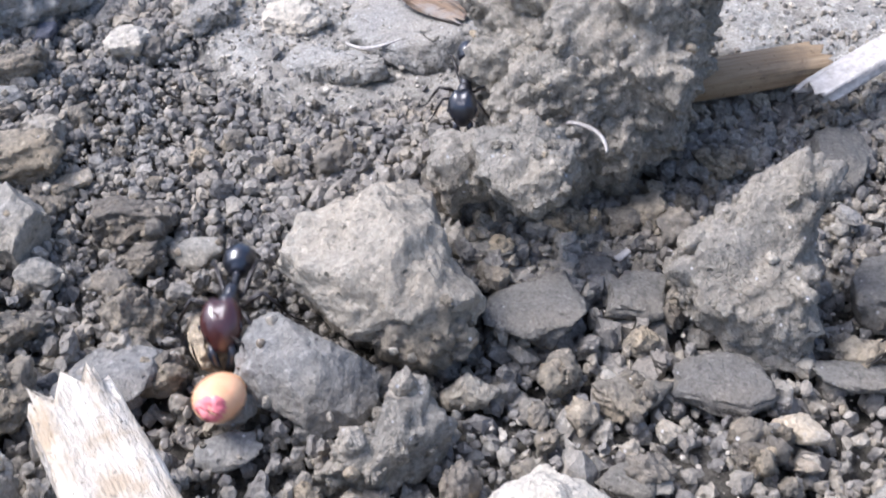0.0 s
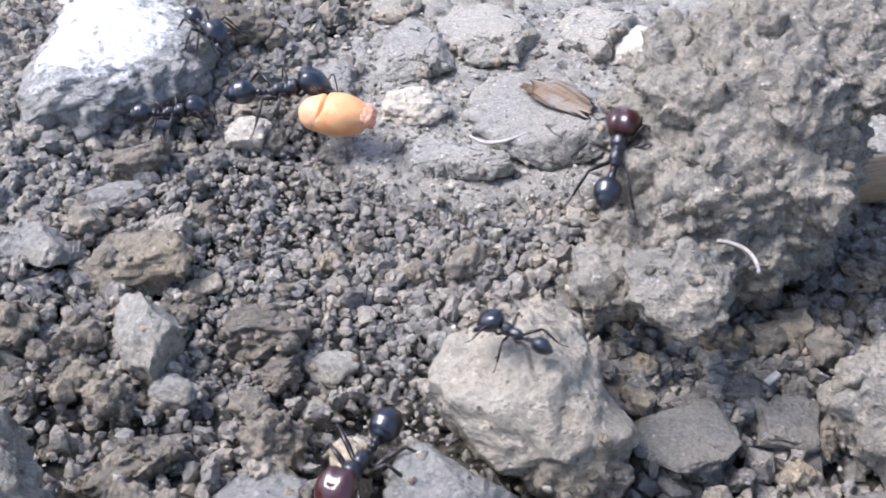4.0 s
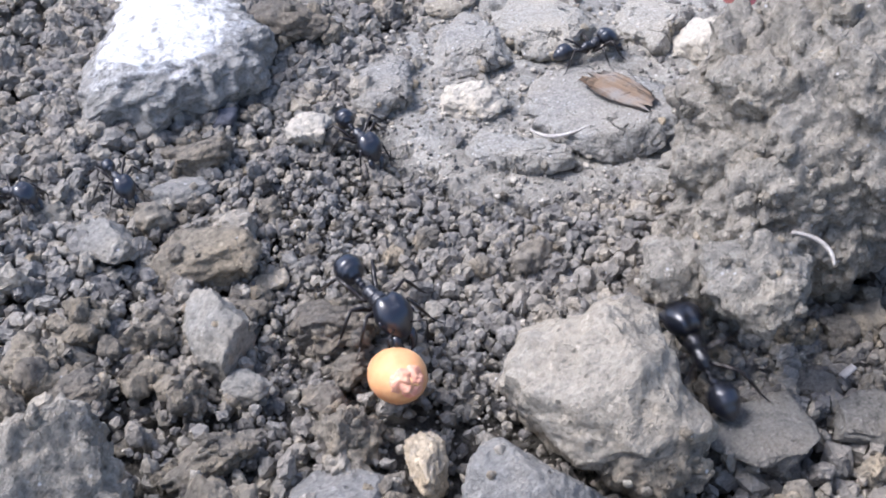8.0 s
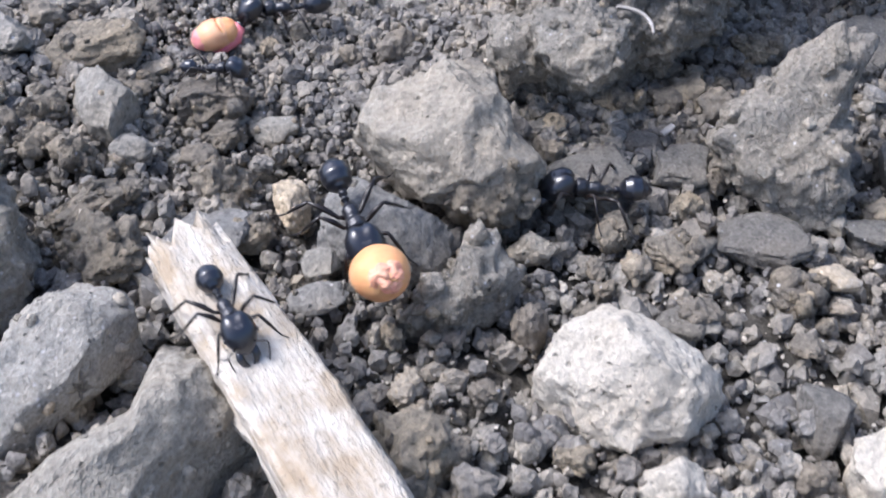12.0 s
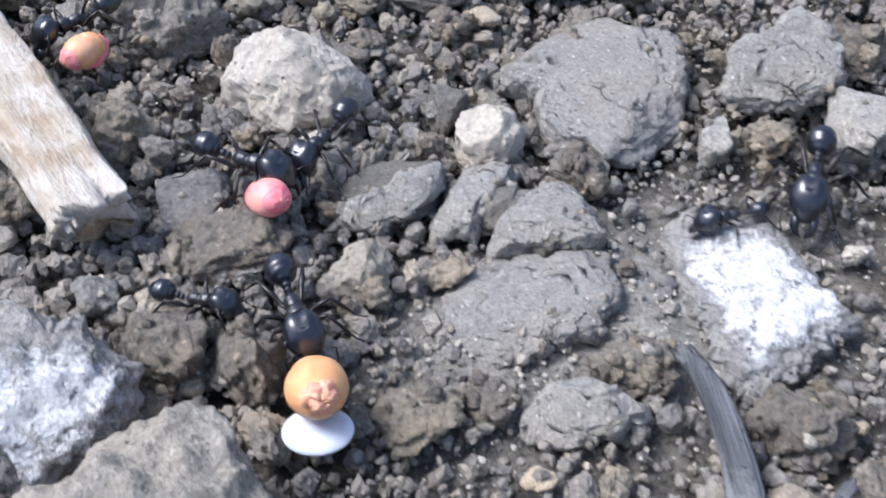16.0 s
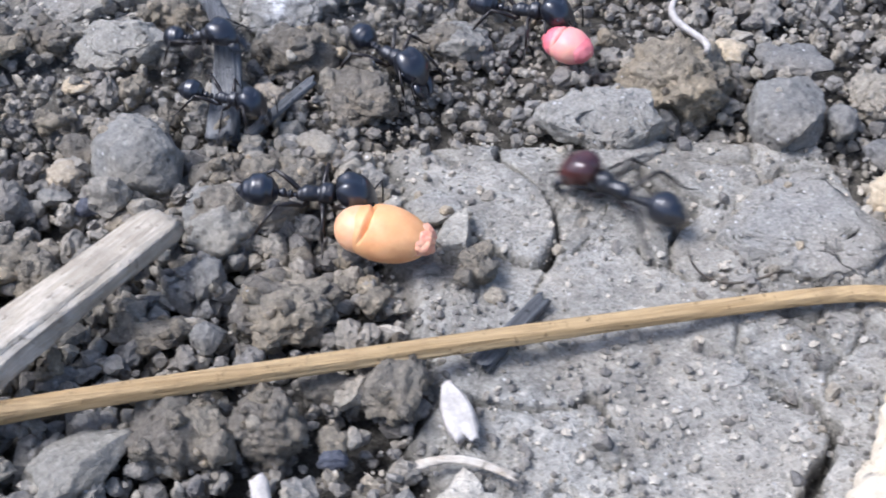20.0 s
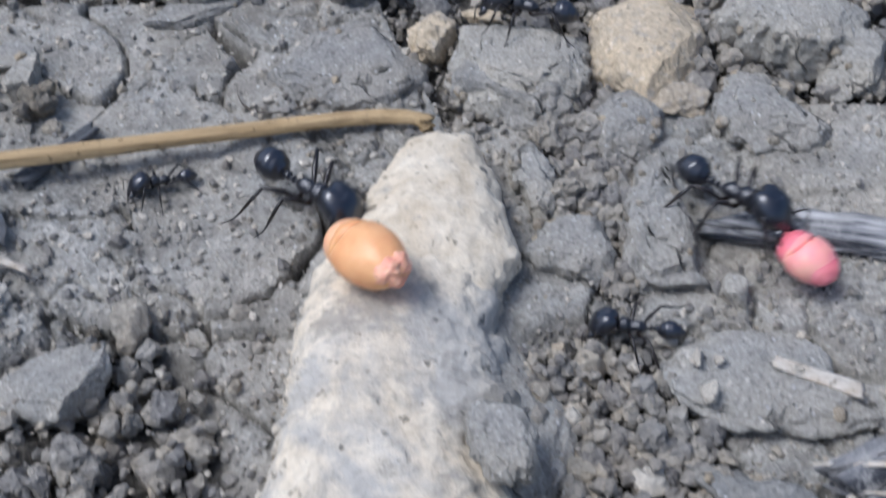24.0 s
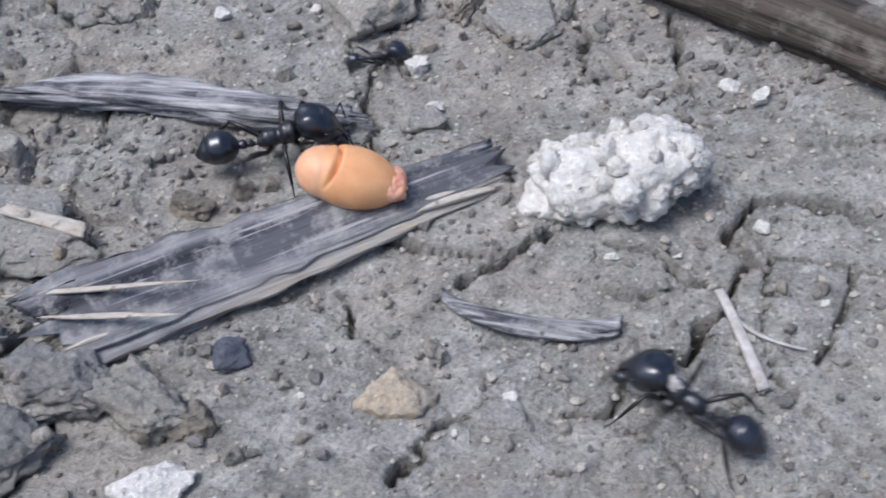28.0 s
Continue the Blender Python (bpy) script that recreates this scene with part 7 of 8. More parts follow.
def motions():
    """Everything that moves: the ants, their legs and their loads."""
    ant_walk("black", 0.95, "shiny black harvester ant carrying a large orange seed", (
        (0.00, -66.0, 112.0, 23.6, -46, 0), (1.00, -48.9, 94.1, 21.0, -18, 8), (1.50, -45.1, 97.3, 20.9, -19, 9), (1.80, -41.7, 96.9, 20.1, -41, 22),
        (2.10, -40.1, 95.3, 19.0, -27, 22), (2.40, -38.1, 98.4, 18.7, -31, 22), (2.70, -37.4, 101.3, 18.5, -18, 22), (3.00, -34.7, 99.8, 16.9, -13, 16),
        (3.30, -34.8, 103.3, 16.1, 3, 10), (3.60, -30.3, 99.8, 15.7, 21, -0), (3.90, -30.1, 98.3, 15.4, 19, 1), (4.20, -32.4, 98.8, 15.4, -27, 10),
        (4.50, -29.9, 98.5, 14.8, -45, 10), (6.50, -32.1, 83.3, 13.6, -29, 7), (7.00, -30.5, 81.9, 12.8, -5, 6), (7.50, -27.9, 77.8, 12.5, -5, 5),
        (8.00, -25.7, 72.4, 12.3, -54, 3), (8.50, -26.0, 74.7, 12.3, -75, 2), (9.00, -27.5, 75.1, 11.9, -63, 5), (9.50, -22.2, 71.2, 11.2, -37, 6),
        (10.00, -20.3, 67.7, 10.7, -16, 11), (10.50, -20.3, 68.7, 10.4, -79, 5), (11.00, -18.2, 65.8, 11.1, -96, 1), (11.50, -17.2, 56.1, 13.1, -96, 13),
        (12.00, -15.9, 53.2, 12.2, -70, 17), (12.50, -10.3, 47.6, 10.8, -63, 10), (13.00, -10.1, 46.5, 9.3, -64, 20), (13.30, -9.5, 43.6, 7.7, -65, 19),
        (13.50, -8.5, 41.1, 7.1, -67, 1), (15.50, 0.8, 23.3, 6.6, -64, 14), (16.00, 3.7, 15.8, 5.0, -73, 3), (16.30, 4.3, 14.4, 4.1, -80, 4),
        (16.70, 6.0, 10.5, 4.7, -63, 1), (17.00, 6.4, 7.2, 5.9, -29, 3), (17.50, 12.9, 2.4, 3.7, -9, 5), (17.90, 16.1, 1.1, 3.0, -21, 1),
        (18.00, 16.1, -0.2, 3.1, 10, 6), (18.30, 17.7, -4.8, 3.2, -36, 0), (18.70, 23.3, -9.5, 3.5, -25, 0), (19.00, 25.2, -11.1, 3.4, -21, 10),
        (19.50, 31.2, -11.3, 2.7, 12, 2), (20.00, 37.7, -14.0, 1.6, -3, 11), (20.30, 40.2, -14.7, 0.9, -6, 6), (20.70, 43.4, -17.3, 0.7, -1, 3),
        (21.00, 43.8, -17.3, 0.6, 19, 0), (21.50, 47.5, -21.3, 0.5, -6, 2), (23.50, 65.8, -27.3, 0.3, -32, 10), (23.80, 65.8, -34.5, -0.1, -68, -1),
        (24.00, 68.1, -34.2, 0.4, -51, -1), (24.40, 70.9, -40.4, 2.8, -18, -10), (24.70, 75.6, -40.6, 3.3, -25, 2), (25.00, 80.6, -43.4, 2.1, -34, 21),
        (25.30, 83.7, -44.5, 0.5, -21, 3), (25.60, 87.0, -44.0, 0.2, -10, -5), (26.00, 87.1, -44.3, 0.4, 15, -7), (26.20, 91.3, -45.2, 0.1, 4, -2),
        (26.50, 94.7, -45.0, -0.2, -3, 5), (26.80, 98.5, -48.9, -0.3, -17, -4), (27.00, 100.6, -51.3, 0.0, -11, -1), (27.40, 106.7, -50.5, 0.1, -27, -1),
        (27.50, 107.2, -51.4, 0.0, 1, -1), (27.70, 107.5, -50.6, -0.0, -5, -1), (28.00, 111.7, -51.3, 0.1, -3, -6),
    ), "orange", (
        (0.00, -62.4, 108.3, 25.0, -46, -31), (1.00, -43.5, 91.8, 22.4, -21, -10), (1.50, -40.1, 94.0, 22.1, -26, -12), (1.80, -35.9, 92.1, 21.4, -41, -21), (2.10, -34.3, 90.9, 20.6, -32, -14),
        (2.40, -32.4, 94.4, 20.1, -33, -13), (2.70, -31.5, 97.9, 19.6, -24, -5), (3.00, -28.2, 95.0, 18.5, -23, -4), (3.30, -28.7, 100.0, 17.6, -11, 4), (3.60, -24.6, 96.4, 17.1, 0, 7),
        (3.90, -24.6, 95.1, 16.9, -2, 7), (4.20, -26.7, 93.1, 16.6, -35, -10), (4.50, -26.5, 91.1, 16.0, -54, -24), (6.50, -27.4, 75.9, 15.1, -41, -16), (7.00, -25.9, 76.3, 14.3, -24, -2),
        (7.50, -23.8, 72.1, 13.9, -25, -3), (8.00, -23.3, 64.2, 13.7, -63, -30), (8.50, -24.5, 66.6, 13.6, -77, -34), (9.00, -25.4, 67.6, 13.5, -68, -32), (9.50, -16.7, 62.5, 14.1, -45, -12),
        (10.00, -16.4, 58.5, 14.9, -35, -7), (10.50, -17.3, 57.5, 15.2, -78, -34), (11.00, -16.8, 54.4, 15.0, -91, -31), (11.50, -16.5, 47.9, 14.4, -92, -31), (12.00, -13.7, 47.2, 13.4, -70, -32),
        (12.50, -8.3, 39.7, 12.2, -69, -32), (13.00, -7.1, 37.7, 10.7, -67, -32), (13.30, -7.0, 34.4, 9.4, -69, -33), (13.50, -5.6, 32.2, 8.6, -69, -33), (15.50, 3.9, 15.5, 8.2, -66, -31),
        (16.00, 5.7, 7.1, 8.1, -75, -34), (16.30, 5.6, 4.8, 7.7, -81, -34), (16.70, 9.3, 2.5, 6.8, -65, -31), (17.00, 10.0, 2.7, 7.0, -40, -14), (17.50, 17.4, -2.3, 5.8, -25, 2),
        (17.90, 20.2, -4.7, 4.8, -35, -5), (18.00, 20.6, -4.4, 4.6, -11, 7), (18.30, 21.4, -11.4, 5.3, -47, -16), (18.70, 26.9, -15.9, 6.5, -41, -10), (19.00, 30.0, -16.1, 5.1, -32, -4),
        (19.50, 35.3, -14.9, 4.0, -9, 7), (20.00, 42.9, -18.3, 3.1, -19, 5), (20.30, 45.1, -18.7, 2.5, -21, 4), (20.70, 48.8, -20.4, 2.3, -15, 7), (21.00, 49.2, -19.2, 2.1, 1, 8),
        (21.50, 53.6, -24.4, 1.9, -16, 6), (23.50, 70.6, -33.5, 2.4, -41, -2), (23.80, 68.0, -42.9, 4.1, -71, -28), (24.00, 71.0, -43.7, 5.6, -60, -17), (24.40, 73.7, -45.3, 4.9, -37, 0),
        (24.70, 78.7, -45.7, 4.4, -41, 0), (25.00, 84.5, -48.3, 3.4, -42, 2), (25.30, 87.8, -48.1, 2.2, -32, 5), (25.60, 91.8, -46.5, 1.7, -19, 8), (26.00, 93.0, -46.1, 1.6, -0, 8),
        (26.20, 96.0, -47.1, 1.5, -10, 8), (26.50, 99.5, -48.0, 1.3, -17, 8), (26.80, 104.0, -52.5, 1.6, -25, 7), (27.00, 105.6, -55.5, 1.9, -24, 8), (27.40, 110.3, -56.0, 2.5, -40, 3),
        (27.50, 110.7, -58.0, 4.1, -20, 8), (27.70, 111.5, -55.5, 3.2, -25, 7), (28.00, 115.3, -58.1, 4.1, -24, 8),
    ))
    ant_walk("red", 1, "black harvester ant with a dark red head carrying a peach-coloured seed", (
        (0.00, -19.5, 61.7, 10.0, -92, 0), (0.30, -17.5, 51.1, 9.9, -67, 13), (0.60, -15.8, 49.5, 9.6, -71, 7), (0.90, -16.0, 46.6, 9.1, -75, 10),
        (1.40, -19.0, 46.1, 9.2, -100, -22), (2.70, -39.5, 33.1, 13.1, -140, -11), (4.00, -60.0, 20.0, 17.1, -180, 0), (28.00, -95.0, 20.0, 21.7, -180, 0),
    ), "peach", (
        (0.00, -19.3, 52.3, 11.4, -91, -27), (0.30, -14.6, 44.0, 11.3, -68, -34), (0.60, -14.2, 42.7, 11.0, -73, -34), (0.90, -14.5, 39.8, 12.1, -76, -33), (1.40, -17.8, 37.6, 15.8, -92, -24),
        (2.70, -41.6, 28.8, 17.2, -136, 8), (4.00, -65.4, 20.0, 18.6, -180, 8), (28.00, -100.4, 20.0, 23.2, -180, 8),
    ))
    ant_walk("black", 0.8, "shiny black harvester ant", (
        (0.00, -2.2, 81.6, 15.1, -98, 22), (0.30, -2.4, 82.9, 15.4, -100, 22), (0.40, -2.2, 83.4, 15.6, -42, 7), (0.50, -2.0, 83.9, 15.8, 16, -7),
        (0.60, -1.8, 84.5, 16.0, 75, -22), (2.50, 6.0, 112.0, 14.5, 99, 0), (8.00, 0.0, 150.0, 15.1, 99, 0), (28.00, 0.0, 150.0, 15.1, 99, 0),
    ))
    ant_walk("red", 0.95, "black harvester ant with a dark red head", (
        (0.00, 30.0, 58.0, 5.3, -129, 0), (0.30, 23.1, 49.4, 4.7, -196, 2), (0.60, 14.4, 49.6, 5.3, -193, -4), (0.90, 7.6, 49.2, 6.0, -194, -3),
        (1.00, 6.0, 50.6, 6.3, -200, -4), (1.20, -0.0, 53.8, 7.8, -201, -9), (1.50, -4.1, 56.1, 11.2, -246, -22), (1.80, -5.1, 57.8, 14.8, -258, -22),
        (2.10, -7.3, 61.3, 17.3, -243, -20), (2.40, -7.9, 60.6, 17.2, -184, -6), (2.70, -9.7, 57.7, 16.6, -151, 18), (3.00, -10.3, 58.6, 16.1, -163, 14),
        (3.30, -14.1, 59.5, 15.6, -156, 19), (3.60, -19.5, 62.5, 11.7, -167, 3), (3.90, -20.0, 58.5, 10.9, -114, -4), (4.20, -21.6, 55.9, 11.2, -119, 6),
        (4.50, -26.8, 53.4, 11.5, -133, -5), (7.00, -60.0, 40.0, 17.4, -172, 0), (28.00, -95.0, 35.0, 20.9, -172, 0),
    ))
    ant_walk("red", 1, "black harvester ant with a dark red head carrying a peach-coloured seed", (
        (0.00, -50.0, 62.0, 16.5, -2, 0), (0.60, -38.1, 61.8, 14.2, 2, 11), (0.90, -35.6, 64.3, 14.2, 22, 9), (1.00, -35.6, 66.3, 14.1, 34, 4),
        (1.20, -33.4, 69.1, 13.4, 46, 2), (1.50, -25.1, 67.7, 12.1, -8, 13), (1.80, -20.6, 67.8, 11.0, -9, 10), (2.10, -20.3, 69.3, 11.9, 6, 8),
        (2.40, -15.3, 59.5, 14.5, 9, -22), (2.70, -17.0, 55.5, 12.7, -46, -12), (3.00, -16.0, 51.1, 10.6, -65, 13), (3.30, -17.2, 47.7, 11.3, -62, 6),
        (3.65, -18.8, 44.5, 13.6, -106, -8), (4.00, -20.4, 41.3, 15.9, -150, -22), (7.00, -70.0, 25.0, 20.3, -187, 0), (28.00, -95.0, 28.0, 21.3, -187, 0),
    ), "peach", (
        (0.00, -44.6, 61.8, 18.0, -2, -4), (0.60, -32.9, 60.1, 15.7, -9, -4), (0.90, -29.3, 62.7, 15.6, 5, 6), (1.00, -29.8, 64.4, 15.4, 13, 7), (1.20, -27.6, 69.5, 14.7, 26, 8),
        (1.50, -18.4, 62.2, 14.7, -21, -2), (1.80, -13.6, 58.8, 16.8, -25, -2), (2.10, -13.1, 60.5, 19.4, -15, 4), (2.40, -12.0, 56.2, 16.5, -12, 5), (2.70, -12.4, 50.3, 14.1, -47, -19),
        (3.00, -13.7, 44.5, 12.8, -67, -33), (3.30, -14.7, 41.5, 13.7, -65, -32), (3.65, -19.9, 40.4, 15.4, -110, -12), (4.00, -25.0, 39.4, 17.0, -155, 8), (7.00, -75.4, 25.6, 21.8, -187, 8),
        (28.00, -100.4, 28.6, 22.8, -187, 8),
    ))
    ant_walk("red", 0.9, "black harvester ant with a dark red head", (
        (0.00, -60.0, 70.0, 16.7, -38, 0), (1.50, -39.4, 53.9, 22.9, 3, 22), (2.10, -35.8, 64.4, 15.9, 26, -6), (2.50, -26.4, 79.7, 12.2, 33, 1),
        (3.00, -14.6, 78.9, 10.9, -2, 6), (3.30, -6.1, 82.3, 11.7, 11, -6), (3.60, -2.6, 76.2, 15.6, 41, -0), (3.90, -1.3, 80.7, 16.6, 73, -22),
        (4.00, -1.3, 81.5, 18.4, 73, -22), (4.20, 1.4, 82.1, 21.8, 66, -22), (4.50, 9.3, 81.1, 25.8, 15, -18), (6.50, 45.0, 112.0, 11.4, 57, 0),
        (28.00, 70.0, 150.0, 16.0, 57, 0),
    ))
    ant_walk("black", 0.56, "small shiny black harvester ant", (
        (0.00, 45.0, 60.0, 4.0, 179, 0), (2.40, 8.3, 60.1, 7.0, 159, -7), (3.00, -0.1, 59.8, 8.2, 150, -22), (3.60, -2.4, 66.3, 11.9, 159, 22),
        (3.90, -7.7, 62.0, 18.4, 152, -15), (4.20, -13.9, 63.1, 17.7, 157, 12), (4.50, -21.0, 67.4, 13.1, 197, -8), (6.50, -50.0, 62.0, 16.5, 202, 0),
        (9.00, -80.0, 50.0, 21.0, 214, 0), (28.00, -95.0, 40.0, 20.5, 214, 0),
    ))
    ant_walk("black", 0.72, "shiny black harvester ant", (
        (0.00, -68.0, 100.0, 22.4, -24, 0), (2.40, -51.4, 93.1, 18.2, 9, -7), (3.00, -46.5, 91.6, 17.6, -29, 18), (3.60, -40.4, 92.5, 17.0, 19, 9),
        (4.00, -40.3, 94.7, 16.7, 14, 8), (4.50, -37.9, 96.7, 16.3, 30, 5), (6.50, -33.1, 103.5, 16.0, 75, -8), (7.00, -33.1, 99.3, 15.7, 35, 2),
        (7.50, -32.4, 99.3, 15.2, 51, 5), (7.75, -30.7, 96.2, 14.6, -4, 6), (8.00, -28.9, 93.1, 14.1, -58, 7), (8.50, -30.7, 83.4, 14.1, -69, 5),
        (8.75, -34.4, 80.8, 15.0, -117, -4), (9.00, -38.0, 78.2, 16.0, -166, -12), (9.50, -42.7, 81.1, 16.2, -175, 5), (9.75, -43.9, 76.5, 15.7, -128, 6),
        (10.00, -45.2, 71.9, 15.1, -80, 7), (10.50, -34.5, 62.5, 13.6, -17, 9), (11.00, -30.3, 58.3, 14.3, -20, 10), (11.50, -26.1, 47.9, 18.0, -53, -22),
        (12.00, -22.4, 40.3, 16.4, -62, 7), (12.50, -17.0, 27.8, 13.8, -60, 11), (13.00, -14.4, 22.6, 11.0, -56, 22), (13.50, -12.4, 16.6, 9.0, -127, -8),
        (15.50, -30.0, 20.0, 10.4, -169, 0), (28.00, -80.0, 10.0, 21.8, -169, 0),
    ))
    ant_walk("black", 0.6, "small shiny black harvester ant", (
        (0.00, -70.0, 125.0, 24.0, -58, 0), (5.00, -62.0, 112.0, 22.4, -44, 0), (6.50, -48.2, 99.3, 21.3, -59, 3), (7.00, -49.6, 91.5, 19.4, -101, 22),
        (7.50, -50.0, 89.6, 18.1, -98, 5), (8.00, -48.0, 84.5, 17.2, -54, 5), (8.50, -49.5, 73.0, 16.7, -100, 2), (9.00, -51.8, 69.5, 16.5, -166, -10),
        (11.00, -72.0, 70.0, 20.7, -157, 0), (28.00, -95.0, 60.0, 21.2, -157, 0),
    ))
    ant_walk("black", 0.95, "shiny black harvester ant", (
        (0.00, 55.0, 62.0, 3.0, -164, 0), (5.50, 30.0, 55.0, 4.9, -192, 0), (6.50, 5.2, 59.7, 7.4, -211, -10), (7.00, 1.1, 61.9, 8.0, -197, -10),
        (7.50, 1.4, 62.1, 8.5, -204, -1), (8.00, -2.2, 67.9, 9.4, -248, -22), (8.50, -16.1, 75.5, 10.6, -230, -2), (9.00, -18.3, 75.9, 11.4, -225, -4),
        (9.25, -20.5, 83.2, 11.7, -151, -1), (9.50, -22.7, 90.5, 12.1, -76, 2), (10.00, -19.5, 91.7, 12.4, -95, 5), (10.75, -24.8, 108.3, 14.5, -158, 2),
        (11.50, -30.0, 125.0, 16.7, -220, 0), (28.00, -60.0, 150.0, 22.8, -220, 0),
    ))
    ant_walk("black", 0.6, "small shiny black harvester ant", (
        (0.00, -75.0, 70.0, 21.7, 31, 0), (9.00, -55.0, 82.0, 18.1, -25, 0), (10.50, -44.6, 77.7, 17.0, 11, 9), (11.00, -35.1, 77.8, 15.5, -41, 17),
        (11.50, -32.6, 75.3, 14.6, -22, 15), (12.00, -28.5, 72.0, 13.9, -5, 9), (12.17, -27.2, 71.3, 13.3, 49, 1), (12.33, -26.0, 70.6, 12.7, 103, -8),
        (12.50, -24.7, 69.9, 12.0, 157, -16), (12.75, -24.7, 68.3, 11.7, 227, -4), (13.00, -24.7, 66.8, 11.4, 298, 8), (13.25, -23.3, 64.1, 11.3, 226, -0),
        (13.50, -21.9, 61.4, 11.3, 154, -9), (15.50, -30.0, 75.0, 12.4, 131, 0), (28.00, -60.0, 110.0, 22.3, 131, 0),
    ))
    ant_walk("black", 0.85, "shiny black harvester ant carrying an orange-pink seed", (
        (0.00, 20.0, 125.0, 13.8, -139, 0), (9.50, 5.0, 112.0, 14.7, -138, 0), (10.50, -8.0, 101.1, 12.5, -118, -0), (11.00, -7.5, 92.8, 11.7, -96, 17),
        (11.50, -14.7, 85.0, 11.4, -171, -4), (12.00, -23.9, 83.2, 11.9, -173, -1), (12.50, -29.8, 78.5, 12.7, -164, -7), (12.75, -32.1, 76.2, 12.9, -123, 2),
        (13.00, -34.4, 73.8, 13.2, -82, 12), (15.50, -18.5, 51.0, 10.8, -95, 14), (16.00, -16.4, 49.0, 9.1, -146, 5), (17.00, -8.5, 38.1, 8.8, -88, 0),
        (17.50, -10.5, 22.7, 10.8, -90, 22), (18.75, -20.3, 31.3, 13.9, -146, 11), (20.00, -30.0, 40.0, 17.0, -202, 0), (28.00, -80.0, 60.0, 21.1, -202, 0),
    ), "rosy", (
        (0.00, 16.5, 122.0, 15.1, -139, -12), (9.50, 1.6, 108.9, 15.9, -138, -13), (10.50, -11.9, 96.2, 13.5, -123, -17), (11.00, -9.7, 84.3, 13.1, -99, -31), (11.50, -20.3, 80.4, 13.0, -158, 7),
        (12.00, -29.7, 79.8, 13.7, -163, 8), (12.50, -33.9, 74.7, 14.8, -151, 8), (13.00, -33.9, 67.6, 14.1, -84, -29), (15.50, -16.7, 44.5, 12.2, -86, -30), (16.00, -15.4, 44.4, 10.7, -125, -1),
        (17.00, -8.3, 30.8, 10.7, -88, -29), (17.50, -11.4, 19.0, 11.8, -99, -19), (18.75, -22.8, 30.4, 15.0, -151, 8), (20.00, -34.3, 41.7, 18.3, -202, 8), (28.00, -84.3, 61.7, 22.4, -202, 8),
    ))
    ant_walk("black", 0.85, "shiny black harvester ant", (
        (0.00, 70.0, 70.0, 3.9, -155, 0), (9.50, 38.0, 55.0, 4.2, -181, 0), (10.50, 20.7, 55.2, 5.5, -222, -22), (11.00, 20.0, 56.5, 6.0, -240, -22),
        (11.50, 8.6, 60.3, 6.7, -208, -8), (12.00, 1.7, 59.8, 7.4, -180, -7), (12.50, -1.5, 54.5, 7.4, -172, -9), (13.00, -0.7, 52.3, 7.0, -128, -0),
        (13.50, -2.8, 51.0, 6.7, -162, -21), (15.50, 3.7, 31.3, 6.3, -135, 10), (16.00, 5.4, 33.0, 6.1, -125, 7), (16.30, 4.7, 32.0, 5.9, -113, 13),
        (16.70, 4.6, 31.2, 6.0, -101, 12), (16.80, 4.6, 32.3, 6.2, -152, 2), (16.90, 4.6, 33.3, 6.3, -204, -7), (17.00, 4.6, 34.3, 6.5, -255, -17),
        (18.50, -20.0, 60.0, 10.4, -211, 0), (28.00, -70.0, 90.0, 22.0, -211, 0),
    ))
